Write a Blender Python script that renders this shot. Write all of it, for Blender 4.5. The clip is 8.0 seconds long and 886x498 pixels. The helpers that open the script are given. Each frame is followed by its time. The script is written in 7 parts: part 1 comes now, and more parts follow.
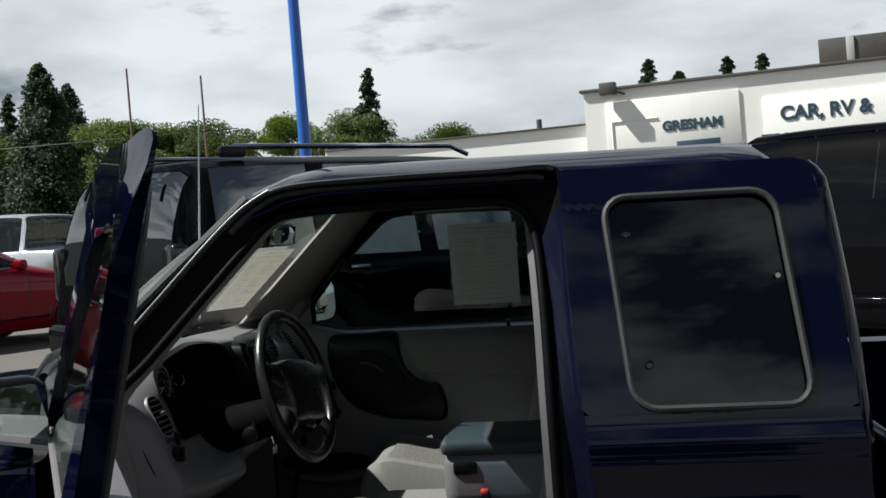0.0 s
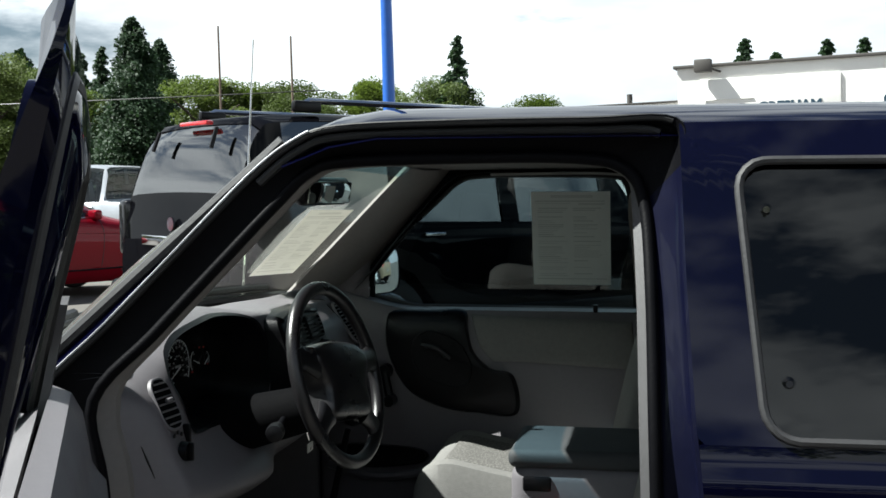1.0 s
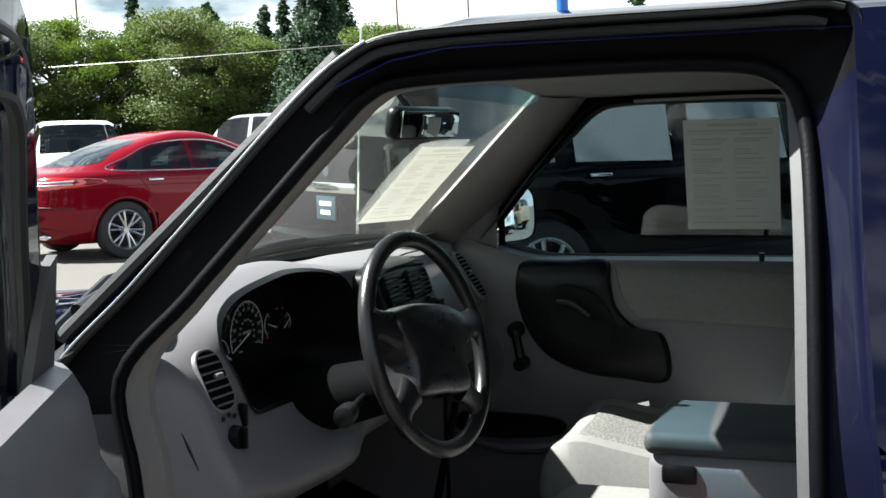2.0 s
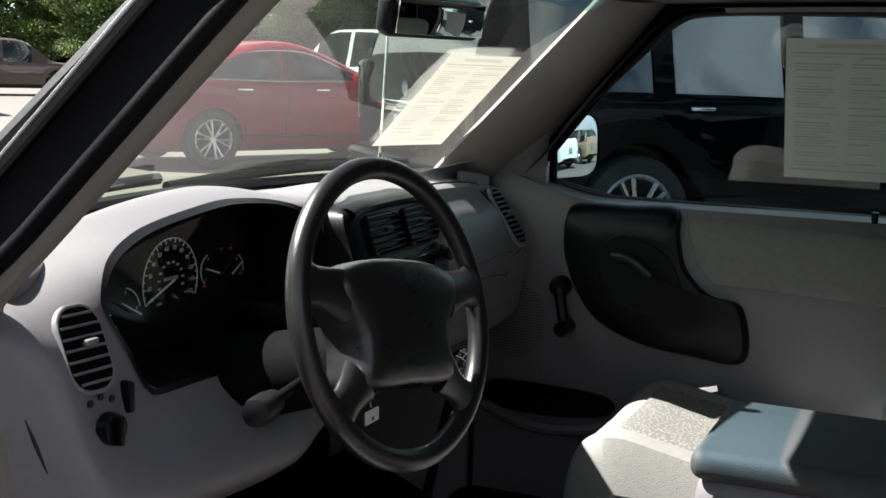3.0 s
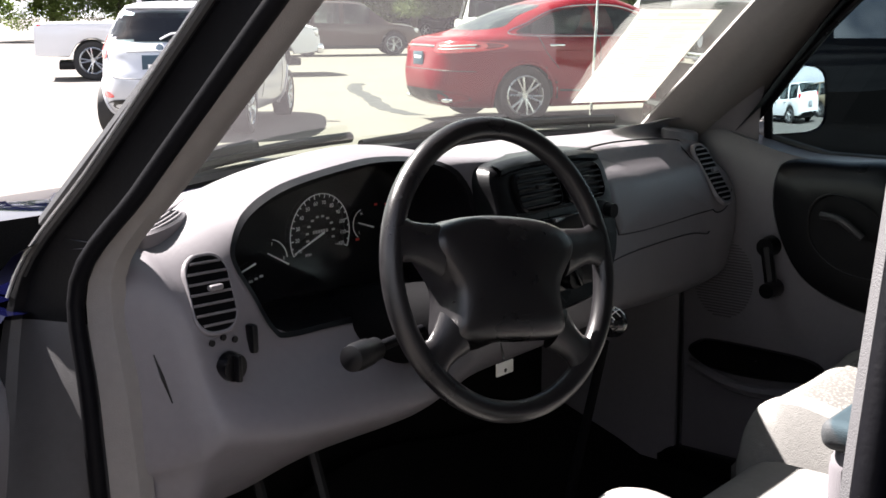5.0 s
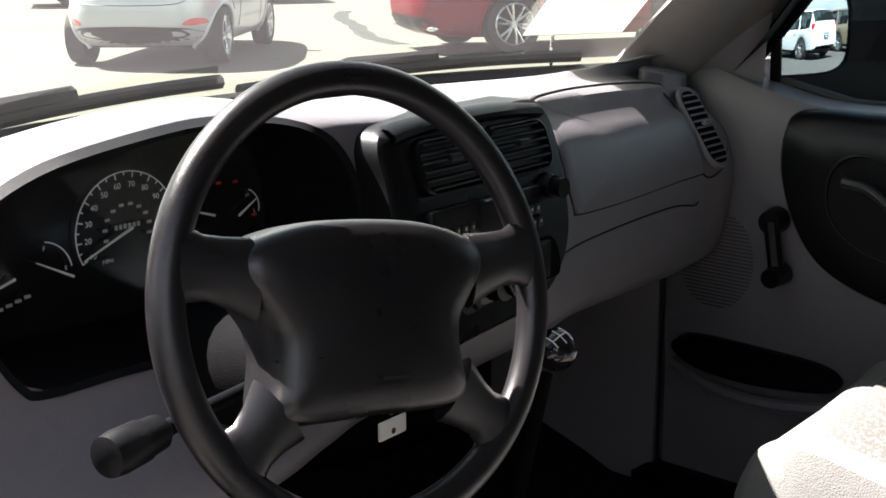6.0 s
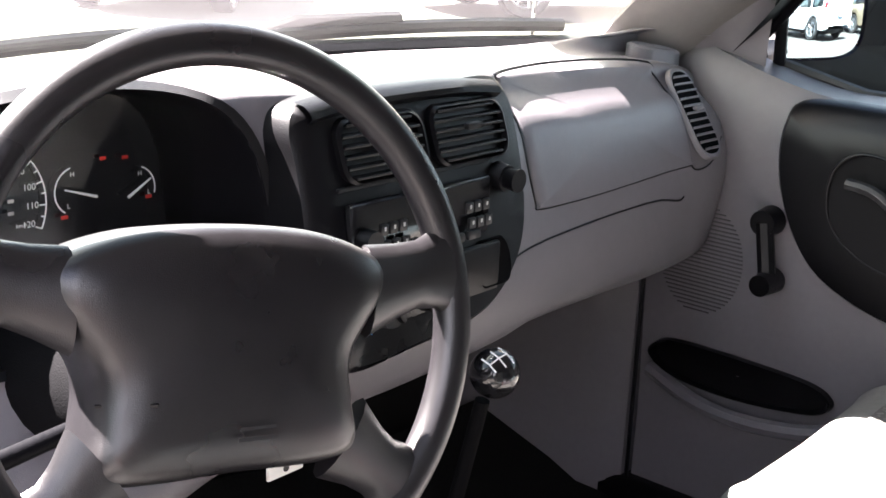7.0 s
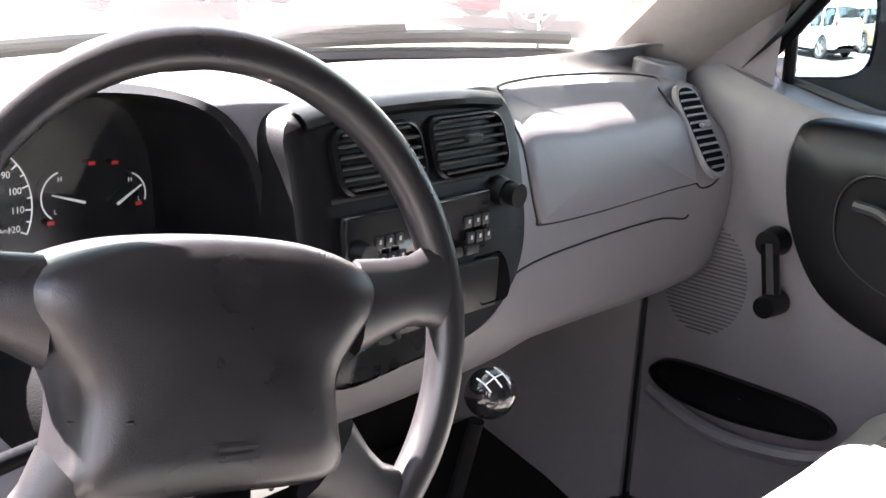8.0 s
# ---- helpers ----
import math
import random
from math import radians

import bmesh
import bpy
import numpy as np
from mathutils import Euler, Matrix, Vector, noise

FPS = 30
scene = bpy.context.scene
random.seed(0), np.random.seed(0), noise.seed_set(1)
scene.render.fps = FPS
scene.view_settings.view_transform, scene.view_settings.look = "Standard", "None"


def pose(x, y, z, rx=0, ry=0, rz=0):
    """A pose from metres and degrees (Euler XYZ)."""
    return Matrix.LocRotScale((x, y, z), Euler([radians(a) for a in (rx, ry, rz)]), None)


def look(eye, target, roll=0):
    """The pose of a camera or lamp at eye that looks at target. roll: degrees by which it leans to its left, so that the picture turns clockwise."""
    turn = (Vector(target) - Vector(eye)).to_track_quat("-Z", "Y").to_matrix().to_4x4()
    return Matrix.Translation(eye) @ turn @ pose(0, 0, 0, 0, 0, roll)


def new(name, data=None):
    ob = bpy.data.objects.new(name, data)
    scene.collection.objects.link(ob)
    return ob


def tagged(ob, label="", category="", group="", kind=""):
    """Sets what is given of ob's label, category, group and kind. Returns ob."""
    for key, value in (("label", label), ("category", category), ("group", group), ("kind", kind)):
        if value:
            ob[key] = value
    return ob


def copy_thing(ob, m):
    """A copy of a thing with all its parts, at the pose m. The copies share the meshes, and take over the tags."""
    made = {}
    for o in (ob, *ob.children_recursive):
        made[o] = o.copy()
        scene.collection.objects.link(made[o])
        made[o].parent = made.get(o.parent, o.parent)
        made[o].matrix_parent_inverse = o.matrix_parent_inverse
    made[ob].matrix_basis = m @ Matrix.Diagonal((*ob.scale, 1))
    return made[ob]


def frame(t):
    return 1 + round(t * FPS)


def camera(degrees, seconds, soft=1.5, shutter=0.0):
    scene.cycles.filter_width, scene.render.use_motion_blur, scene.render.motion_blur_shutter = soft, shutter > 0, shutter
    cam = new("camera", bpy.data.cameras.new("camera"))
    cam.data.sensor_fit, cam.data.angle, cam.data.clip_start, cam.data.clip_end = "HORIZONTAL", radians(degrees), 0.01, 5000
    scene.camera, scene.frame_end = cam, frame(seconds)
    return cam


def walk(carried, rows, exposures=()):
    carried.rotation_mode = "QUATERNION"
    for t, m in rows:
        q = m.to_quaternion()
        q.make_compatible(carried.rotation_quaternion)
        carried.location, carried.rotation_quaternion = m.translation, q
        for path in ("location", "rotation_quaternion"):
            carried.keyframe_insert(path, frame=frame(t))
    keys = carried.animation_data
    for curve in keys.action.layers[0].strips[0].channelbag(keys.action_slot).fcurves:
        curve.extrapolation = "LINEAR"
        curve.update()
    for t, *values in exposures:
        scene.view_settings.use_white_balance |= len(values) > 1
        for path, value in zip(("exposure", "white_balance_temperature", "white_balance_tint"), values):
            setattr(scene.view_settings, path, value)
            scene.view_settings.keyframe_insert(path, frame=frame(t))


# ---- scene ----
cam = camera(41.1, 8.0, soft=1.6)
PATH = [
    (0, (-0.023, -3.067, 1.439), (-0.242, -1.079, 1.388), -3.1),
    (0.5, (-0.031, -2.865, 1.422), (-0.37, -0.896, 1.348), -1.4),
    (1, (-0.08, -2.56, 1.417), (-0.434, -0.594, 1.321), -0.2),
    (1.5, (-0.07, -2.34, 1.397), (-0.544, -0.407, 1.194), -0.9),
    (1.7, (-0.048, -2.262, 1.397), (-0.621, -0.355, 1.212), -1.9),
    (2.8, (-0.075, -1.67, 1.358), (-0.858, 0.152, 1.106), 0.9),
    (3, (-0.086, -1.583, 1.355), (-0.891, 0.221, 1.045), 1.5),
    (3.5, (-0.072, -1.545, 1.349), (-1.099, 0.137, 1.007), -1.0),
    (4, (0.121, -1.554, 1.355), (-1.055, 0.024, 1.0), 0.5),
    (4.2, (0.155, -1.544, 1.369), (-1.03, 0.022, 0.993), 0.5),
    (5.3, (0.145, -1.386, 1.363), (-1.139, 0.097, 0.972), -0.4),
    (5.5, (0.066, -1.255, 1.34), (-1.211, 0.232, 0.943), 0.0),
    (6, (-0.083, -1.007, 1.334), (-1.327, 0.474, 0.828), -0.3),
    (6.5, (-0.136, -0.902, 1.323), (-1.354, 0.582, 0.762), 2.0),
    (7, (-0.151, -0.817, 1.323), (-1.39, 0.646, 0.752), 2.5),
    (7.5, (-0.157, -0.792, 1.322), (-1.4, 0.672, 0.763), 4.3),
    (8, (-0.165, -0.792, 1.318), (-1.412, 0.67, 0.766), 3.7),
]
EXPO = [(0.0, 0.75, 6150, 5), (0.5, 1.08, 6150, 5), (1.0, 1.50, 6050, 3), (1.5, 1.95, 6000, 3), (3.0, 2.42, 6300, 8), (4.0, 2.82, 6400, 15), (5.5, 2.87, 6400, 16), (6.0, 2.95, 6400, 15), (6.5, 4.0, 6400, 17), (7.0, 4.9, 6450, 20), (8.0, 5.3, 6450, 20)]
walk(cam, [(t, look(eye, target, roll)) for t, eye, target, roll in PATH], EXPO)

# ---- light ----
TO_SUN = Vector((-0.62, -0.115, 0.80)).normalized()
world = bpy.data.worlds.new("sky")
scene.world = world
world.use_nodes = True
wn, wl = world.node_tree.nodes, world.node_tree.links
sky = wn.new("ShaderNodeTexSky")
sky.sky_type, sky.sun_disc = "NISHITA", False
sky.sun_elevation = math.asin(TO_SUN.z)
sky.sun_rotation = math.atan2(TO_SUN.x, TO_SUN.y)
sky.air_density, sky.dust_density, sky.ozone_density = 1.0, 1.5, 1.0
coord = wn.new("ShaderNodeTexCoord")
mapn = wn.new("ShaderNodeMapping")
mapn.inputs["Scale"].default_value = (1.0, 1.0, 3.2)
wl.new(coord.outputs["Generated"], mapn.inputs["Vector"])
cloud = wn.new("ShaderNodeTexNoise")
cloud.inputs["Scale"].default_value, cloud.inputs["Detail"].default_value, cloud.inputs["Roughness"].default_value = 4.2, 9.0, 0.58
wl.new(mapn.outputs["Vector"], cloud.inputs["Vector"])
sep, low, bias = wn.new("ShaderNodeSeparateXYZ"), wn.new("ShaderNodeMapRange"), wn.new("ShaderNodeMath")
wl.new(coord.outputs["Generated"], sep.inputs["Vector"])
wl.new(sep.outputs["Z"], low.inputs["Value"])
low.inputs["From Min"].default_value, low.inputs["From Max"].default_value = 0.0, 0.75
low.inputs["To Min"].default_value, low.inputs["To Max"].default_value = 0.25, -0.15
bias.operation = "ADD"
wl.new(cloud.outputs["Fac"], bias.inputs[0])
wl.new(low.outputs["Result"], bias.inputs[1])
cr = wn.new("ShaderNodeValToRGB")
cr.color_ramp.elements[0].position, cr.color_ramp.elements[0].color = 0.46, (0.05, 0.05, 0.05, 1)
cr.color_ramp.elements[1].position, cr.color_ramp.elements[1].color = 0.60, (1, 1, 1, 1)
wl.new(bias.outputs[0], cr.inputs["Fac"])
shade = wn.new("ShaderNodeTexNoise")
shade.inputs["Scale"].default_value, shade.inputs["Detail"].default_value = 5.5, 6.0
wl.new(mapn.outputs["Vector"], shade.inputs["Vector"])
cc = wn.new("ShaderNodeValToRGB")
cc.color_ramp.elements[0].position, cc.color_ramp.elements[0].color = 0.30, (13.5, 13.8, 14.3, 1)
cc.color_ramp.elements[1].position, cc.color_ramp.elements[1].color = 0.62, (21.0, 21.0, 21.1, 1)
wl.new(shade.outputs["Fac"], cc.inputs["Fac"])
mixc = wn.new("ShaderNodeMixRGB")
wl.new(cr.outputs["Color"], mixc.inputs["Fac"])
wl.new(sky.outputs["Color"], mixc.inputs["Color1"])
wl.new(cc.outputs["Color"], mixc.inputs["Color2"])
wn["Background"].inputs["Strength"].default_value = 0.024
wl.new(mixc.outputs["Color"], wn["Background"].inputs["Color"])

sun = new("sun", bpy.data.lights.new("sun", "SUN"))
sun.data.energy, sun.data.angle, sun.data.color = 5.0, radians(0.53), (1.0, 0.95, 0.87)
sun.matrix_world = look(TO_SUN * 50, (0, 0, 0))


# ---- materials ----
def rgb(c):
    return (*c, 1.0)


def material(name, color, rough=0.5, metal=0.0, var=0.12, scale=6.0, fine=90.0, bump=0.0, bump_scale=300.0, coat=0.0, spec=0.5, rough_var=0.1, dirt=None, dirt_amount=0.0, dirt_scale=2.0):
    m = bpy.data.materials.new(name)
    m.use_nodes = True
    n, l = m.node_tree.nodes, m.node_tree.links
    b = n["Principled BSDF"]
    tc = n.new("ShaderNodeTexCoord")
    big, small = n.new("ShaderNodeTexNoise"), n.new("ShaderNodeTexNoise")
    big.inputs["Scale"].default_value, big.inputs["Detail"].default_value = scale, 5.0
    small.inputs["Scale"].default_value, small.inputs["Detail"].default_value = fine, 3.0
    add = n.new("ShaderNodeMath")
    add.operation = "ADD"
    for t in (big, small):
        l.new(tc.outputs["Object"], t.inputs["Vector"])
    l.new(big.outputs["Fac"], add.inputs[0])
    l.new(small.outputs["Fac"], add.inputs[1])
    mr = n.new("ShaderNodeMapRange")
    mr.inputs["From Min"].default_value, mr.inputs["From Max"].default_value = 0.6, 1.4
    mr.inputs["To Min"].default_value, mr.inputs["To Max"].default_value = 1 - var, 1 + var
    l.new(add.outputs[0], mr.inputs["Value"])
    mul = n.new("ShaderNodeMixRGB")
    mul.blend_type, mul.inputs["Fac"].default_value = "MULTIPLY", 1.0
    mul.inputs["Color1"].default_value = rgb(color)
    l.new(mr.outputs["Result"], mul.inputs["Color2"])
    out = mul.outputs["Color"]
    if dirt:
        dn = n.new("ShaderNodeTexNoise")
        dn.inputs["Scale"].default_value, dn.inputs["Detail"].default_value, dn.inputs["Roughness"].default_value = dirt_scale, 8.0, 0.65
        l.new(tc.outputs["Object"], dn.inputs["Vector"])
        dr = n.new("ShaderNodeMapRange")
        dr.inputs["From Min"].default_value, dr.inputs["From Max"].default_value = 0.45, 0.7
        dr.inputs["To Max"].default_value = dirt_amount
        l.new(dn.outputs["Fac"], dr.inputs["Value"])
        dm = n.new("ShaderNodeMixRGB")
        dm.inputs["Color2"].default_value = rgb(dirt)
        l.new(dr.outputs["Result"], dm.inputs["Fac"])
        l.new(out, dm.inputs["Color1"])
        out = dm.outputs["Color"]
    l.new(out, b.inputs["Base Color"])
    rr = n.new("ShaderNodeMapRange")
    rr.inputs["From Min"].default_value, rr.inputs["From Max"].default_value = 0.3, 0.7
    rr.inputs["To Min"].default_value, rr.inputs["To Max"].default_value = max(0.0, rough - rough_var), min(1.0, rough + rough_var)
    l.new(big.outputs["Fac"], rr.inputs["Value"])
    l.new(rr.outputs["Result"], b.inputs["Roughness"])
    b.inputs["Metallic"].default_value = metal
    b.inputs["Coat Weight"].default_value = coat
    b.inputs["Coat Roughness"].default_value = 0.03
    b.inputs["Specular IOR Level"].default_value = spec
    if bump:
        bn, bt = n.new("ShaderNodeBump"), n.new("ShaderNodeTexNoise")
        bt.inputs["Scale"].default_value, bt.inputs["Detail"].default_value = bump_scale, 2.0
        l.new(tc.outputs["Object"], bt.inputs["Vector"])
        l.new(bt.outputs["Fac"], bn.inputs["Height"])
        bn.inputs["Strength"].default_value, bn.inputs["Distance"].default_value = bump, 0.002
        l.new(bn.outputs["Normal"], b.inputs["Normal"])
    return m


def glass_material(name, tint=(0.85, 0.92, 0.9), dark=0.0, haze=0.0, gloss=0.06):
    """Thin pane: clear, with a mirror-like gloss that grows towards grazing."""
    m = bpy.data.materials.new(name)
    m.use_nodes = True
    n, l = m.node_tree.nodes, m.node_tree.links
    n.remove(n["Principled BSDF"])
    tr, gl, mx, fr = n.new("ShaderNodeBsdfTransparent"), n.new("ShaderNodeBsdfGlossy"), n.new("ShaderNodeMixShader"), n.new("ShaderNodeLayerWeight")
    tr.inputs["Color"].default_value = rgb([c * (1 - dark) for c in tint])
    gl.inputs["Roughness"].default_value = 0.01
    pw, sc = n.new("ShaderNodeMath"), n.new("ShaderNodeMapRange")
    pw.operation, pw.inputs[1].default_value = "POWER", 5.0
    fr.inputs["Blend"].default_value = 0.5
    sc.inputs["To Min"].default_value, sc.inputs["To Max"].default_value = gloss, 0.9
    l.new(fr.outputs["Facing"], pw.inputs[0])
    l.new(pw.outputs[0], sc.inputs["Value"])
    l.new(sc.outputs["Result"], mx.inputs["Fac"])
    l.new(tr.outputs["BSDF"], mx.inputs[1])
    l.new(gl.outputs["BSDF"], mx.inputs[2])
    last = mx.outputs["Shader"]
    if haze:
        df, m2 = n.new("ShaderNodeBsdfDiffuse"), n.new("ShaderNodeMixShader")
        df.inputs["Color"].default_value = (0.75, 0.75, 0.72, 1)
        nz, tc, mr = n.new("ShaderNodeTexNoise"), n.new("ShaderNodeTexCoord"), n.new("ShaderNodeMapRange")
        nz.inputs["Scale"].default_value, nz.inputs["Detail"].default_value = 3.0, 6.0
        l.new(tc.outputs["Object"], nz.inputs["Vector"])
        l.new(nz.outputs["Fac"], mr.inputs["Value"])
        mr.inputs["From Min"].default_value, mr.inputs["From Max"].default_value = 0.3, 0.7
        mr.inputs["To Min"].default_value, mr.inputs["To Max"].default_value = haze * 0.5, haze * 1.3
        l.new(mr.outputs["Result"], m2.inputs["Fac"])
        l.new(last, m2.inputs[1])
        l.new(df.outputs["BSDF"], m2.inputs[2])
        last = m2.outputs["Shader"]
    l.new(last, n["Material Output"].inputs["Surface"])
    return m


def fabric(name, color, color2, scale):
    """Woven seat cloth with a small checked weave."""
    m = material(name, color, rough=0.95, var=0.1, scale=5, fine=140, bump=0.5, bump_scale=500, spec=0.15)
    n, l = m.node_tree.nodes, m.node_tree.links
    b = n["Principled BSDF"]
    old = b.inputs["Base Color"].links[0].from_socket
    ch, tc, mx = n.new("ShaderNodeTexVoronoi"), n.new("ShaderNodeTexCoord"), n.new("ShaderNodeMixRGB")
    ch.inputs["Scale"].default_value = scale
    l.new(tc.outputs["Object"], ch.inputs["Vector"])
    mr = n.new("ShaderNodeMapRange")
    mr.inputs["From Min"].default_value, mr.inputs["From Max"].default_value = 0.2, 0.55
    l.new(ch.outputs["Distance"], mr.inputs["Value"])
    l.new(mr.outputs["Result"], mx.inputs["Fac"])
    l.new(old, mx.inputs["Color1"])
    mx.inputs["Color2"].default_value = rgb(color2)
    l.new(mx.outputs["Color"], b.inputs["Base Color"])
    return m


NAVY = material("navy_paint", (0.0011, 0.0013, 0.0085), rough=0.4, metal=0.0, var=0.15, coat=0.55, spec=0.0, scale=3, fine=400, rough_var=0.06)
NAVY_DULL = material("navy_jamb_paint", (0.0022, 0.0027, 0.012), rough=0.4, var=0.2, coat=0.18, spec=0.1, dirt=(0.02, 0.02, 0.022), dirt_amount=0.2)
RUBBER = material("black_rubber", (0.012, 0.012, 0.013), rough=0.55, var=0.25, bump=0.2, bump_scale=200)
RUBBER_GREY = material("worn_rubber", (0.022, 0.022, 0.024), rough=0.55, var=0.25, bump=0.2, bump_scale=150)
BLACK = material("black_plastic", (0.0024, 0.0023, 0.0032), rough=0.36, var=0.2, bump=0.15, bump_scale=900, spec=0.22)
WHEEL_BLACK = material("grained_black_vinyl", (0.0092, 0.0085, 0.0098), rough=0.31, spec=0.52, var=0.25, bump=0.12, bump_scale=1300, dirt=(0.03, 0.028, 0.025), dirt_amount=0.07, dirt_scale=14)
COLUMN_BLACK = material("matte_black_plastic", (0.003, 0.003, 0.0035), rough=0.85, var=0.2, bump=0.3, bump_scale=800, spec=0.04)
FRAME_BLACK = material("black_frame_rubber", (0.003, 0.003, 0.004), rough=0.5, var=0.25, bump=0.2, bump_scale=200, spec=0.06)
GLOSS_BLACK = material("gloss_black_plastic", (0.008, 0.008, 0.009), rough=0.15, var=0.1)
GREY = material("grey_dash_plastic", (0.127, 0.119, 0.129), rough=0.46, var=0.07, scale=4, bump=0.2, bump_scale=900, dirt=(0.115, 0.109, 0.117), dirt_amount=0.35, dirt_scale=5)
BUTTON = material("charcoal_button_plastic", (0.007, 0.007, 0.008), rough=0.5, var=0.15, bump=0.2, bump_scale=900, spec=0.35)
GREY_DARK = material("dark_grey_plastic", (0.055, 0.054, 0.057), rough=0.6, var=0.1, bump=0.3, bump_scale=900)
TAUPE = material("taupe_pillar_trim", (0.168, 0.157, 0.149), rough=0.75, var=0.08, bump=0.3, bump_scale=700)
CLOTH_GREY = fabric("grey_seat_cloth", (0.175, 0.17, 0.16), (0.105, 0.102, 0.097), 170)
CLOTH_PLAIN = material("plain_grey_seat_cloth", (0.165, 0.162, 0.156), rough=0.95, var=0.1, bump=0.5, bump_scale=500, spec=0.15)
CLOTH_DARK = material("dark_vinyl_lid", (0.03, 0.033, 0.036), rough=0.7, var=0.15, bump=0.4, bump_scale=800)
CARPET = material("black_carpet", (0.012, 0.012, 0.012), rough=1.0, var=0.4, fine=400, bump=1.0, bump_scale=900, spec=0.05)
PAPER = material("white_paper", (0.78, 0.78, 0.75), rough=0.8, var=0.03)
pn, pk = PAPER.node_tree.nodes, PAPER.node_tree.links
tl, tm = pn.new("ShaderNodeBsdfTranslucent"), pn.new("ShaderNodeMixShader")
tl.inputs["Color"].default_value, tm.inputs["Fac"].default_value = (0.62, 0.61, 0.57, 1), 0.45
pk.new(pn["Principled BSDF"].outputs["BSDF"], tm.inputs[1])
pk.new(tl.outputs["BSDF"], tm.inputs[2])
pk.new(tm.outputs["Shader"], pn["Material Output"].inputs["Surface"])


def ink(name, color, cover):
    """Print: a thin film that lets the paper under it shine through."""
    m = material(name, color, rough=0.8, var=0.2)
    n, l = m.node_tree.nodes, m.node_tree.links
    clear, mix = n.new("ShaderNodeBsdfTransparent"), n.new("ShaderNodeMixShader")
    mix.inputs["Fac"].default_value = cover
    l.new(clear.outputs["BSDF"], mix.inputs[1])
    l.new(n["Principled BSDF"].outputs["BSDF"], mix.inputs[2])
    l.new(mix.outputs["Shader"], n["Material Output"].inputs["Surface"])
    return m


INK = ink("grey_print", (0.10, 0.10, 0.10), 0.27)
INK_PALE = ink("pale_grey_print", (0.15, 0.15, 0.15), 0.16)
PALE_MARK = material("pale_grey_marking", (0.40, 0.40, 0.39), rough=0.8, var=0.1)
WHITE_MARK = material("white_marking", (0.8, 0.8, 0.8), rough=0.6, var=0.05)
RED_MARK = material("red_marking", (0.6, 0.03, 0.02), rough=0.5, var=0.1)
BLUE_MARK = material("blue_marking", (0.02, 0.25, 0.6), rough=0.5, var=0.1)
CHROME = material("chrome", (0.75, 0.76, 0.78), rough=0.08, metal=1.0, var=0.05, rough_var=0.04)
HIGHLIGHT_METAL = material("dull_highlight_metal", (0.5, 0.51, 0.53), rough=0.45, metal=1.0, var=0.1)
ALLOY = material("alloy", (0.55, 0.56, 0.57), rough=0.3, metal=0.9, var=0.08)
MIRROR = material("mirror_silver", (0.88, 0.9, 0.9), rough=0.0, metal=1.0, var=0.0, rough_var=0.0)
GLASS = glass_material("clear_glass", (0.86, 0.92, 0.89))
# haze mixes in pale diffuse colour for the windshield's glare veil
WINDSHIELD = glass_material("veiled_windshield_glass", (0.78, 0.87, 0.74), haze=0.08)
SIDE_GLASS = glass_material("tinted_side_glass", (0.52, 0.60, 0.62), gloss=0.05)
BLUE_BAND = glass_material("blue_shade_band", (0.52, 0.72, 0.82), gloss=0.05)
CLUSTER_GLASS = glass_material("instrument_lens", (0.9, 0.92, 0.92), gloss=0.005)
TINT = glass_material("dark_tinted_glass", (0.5, 0.52, 0.6), dark=0.92, gloss=0.042)
CAR_GLASS = glass_material("car_window_glass", (0.6, 0.68, 0.66), dark=0.35)
PRIVACY_GLASS = glass_material("privacy_glass", (0.5, 0.52, 0.55), dark=0.88, gloss=0.24)
TYRE = material("tyre_rubber", (0.02, 0.02, 0.021), rough=0.8, var=0.2, bump=0.4, bump_scale=120)
ASPHALT = material("sunlit_asphalt", (0.118, 0.110, 0.102), rough=0.9, var=0.16, scale=0.25, fine=60, bump=0.6, bump_scale=150, dirt=(0.09, 0.085, 0.08), dirt_amount=0.5, dirt_scale=0.5, spec=0.2)
WHITE_WALL = material("white_painted_wall", (0.78, 0.77, 0.74), rough=0.8, var=0.04, scale=0.6, dirt=(0.55, 0.53, 0.5), dirt_amount=0.2, dirt_scale=0.7)
BLUE_POLE = material("blue_painted_steel", (0.015, 0.10, 0.42), rough=0.4, var=0.1)
DARK_METAL = material("dark_brown_metal", (0.06, 0.055, 0.05), rough=0.6, var=0.2)
SIGN_BLUE = material("dark_teal_lettering", (0.02, 0.05, 0.08), rough=0.5, var=0.1)
WOOD_POLE = material("weathered_pole_wood", (0.16, 0.12, 0.09), rough=0.9, var=0.25, bump=0.6, bump_scale=40)
BARK = material("bark", (0.06, 0.045, 0.035), rough=0.95, var=0.3, bump=0.8, bump_scale=20)
RED_LAMP = material("red_lamp_lens", (0.55, 0.015, 0.02), rough=0.15, var=0.1, coat=1.0)
CLEAR_LAMP = material("clear_lamp_lens", (0.6, 0.6, 0.6), rough=0.15, metal=0.5, var=0.1, coat=1.0)


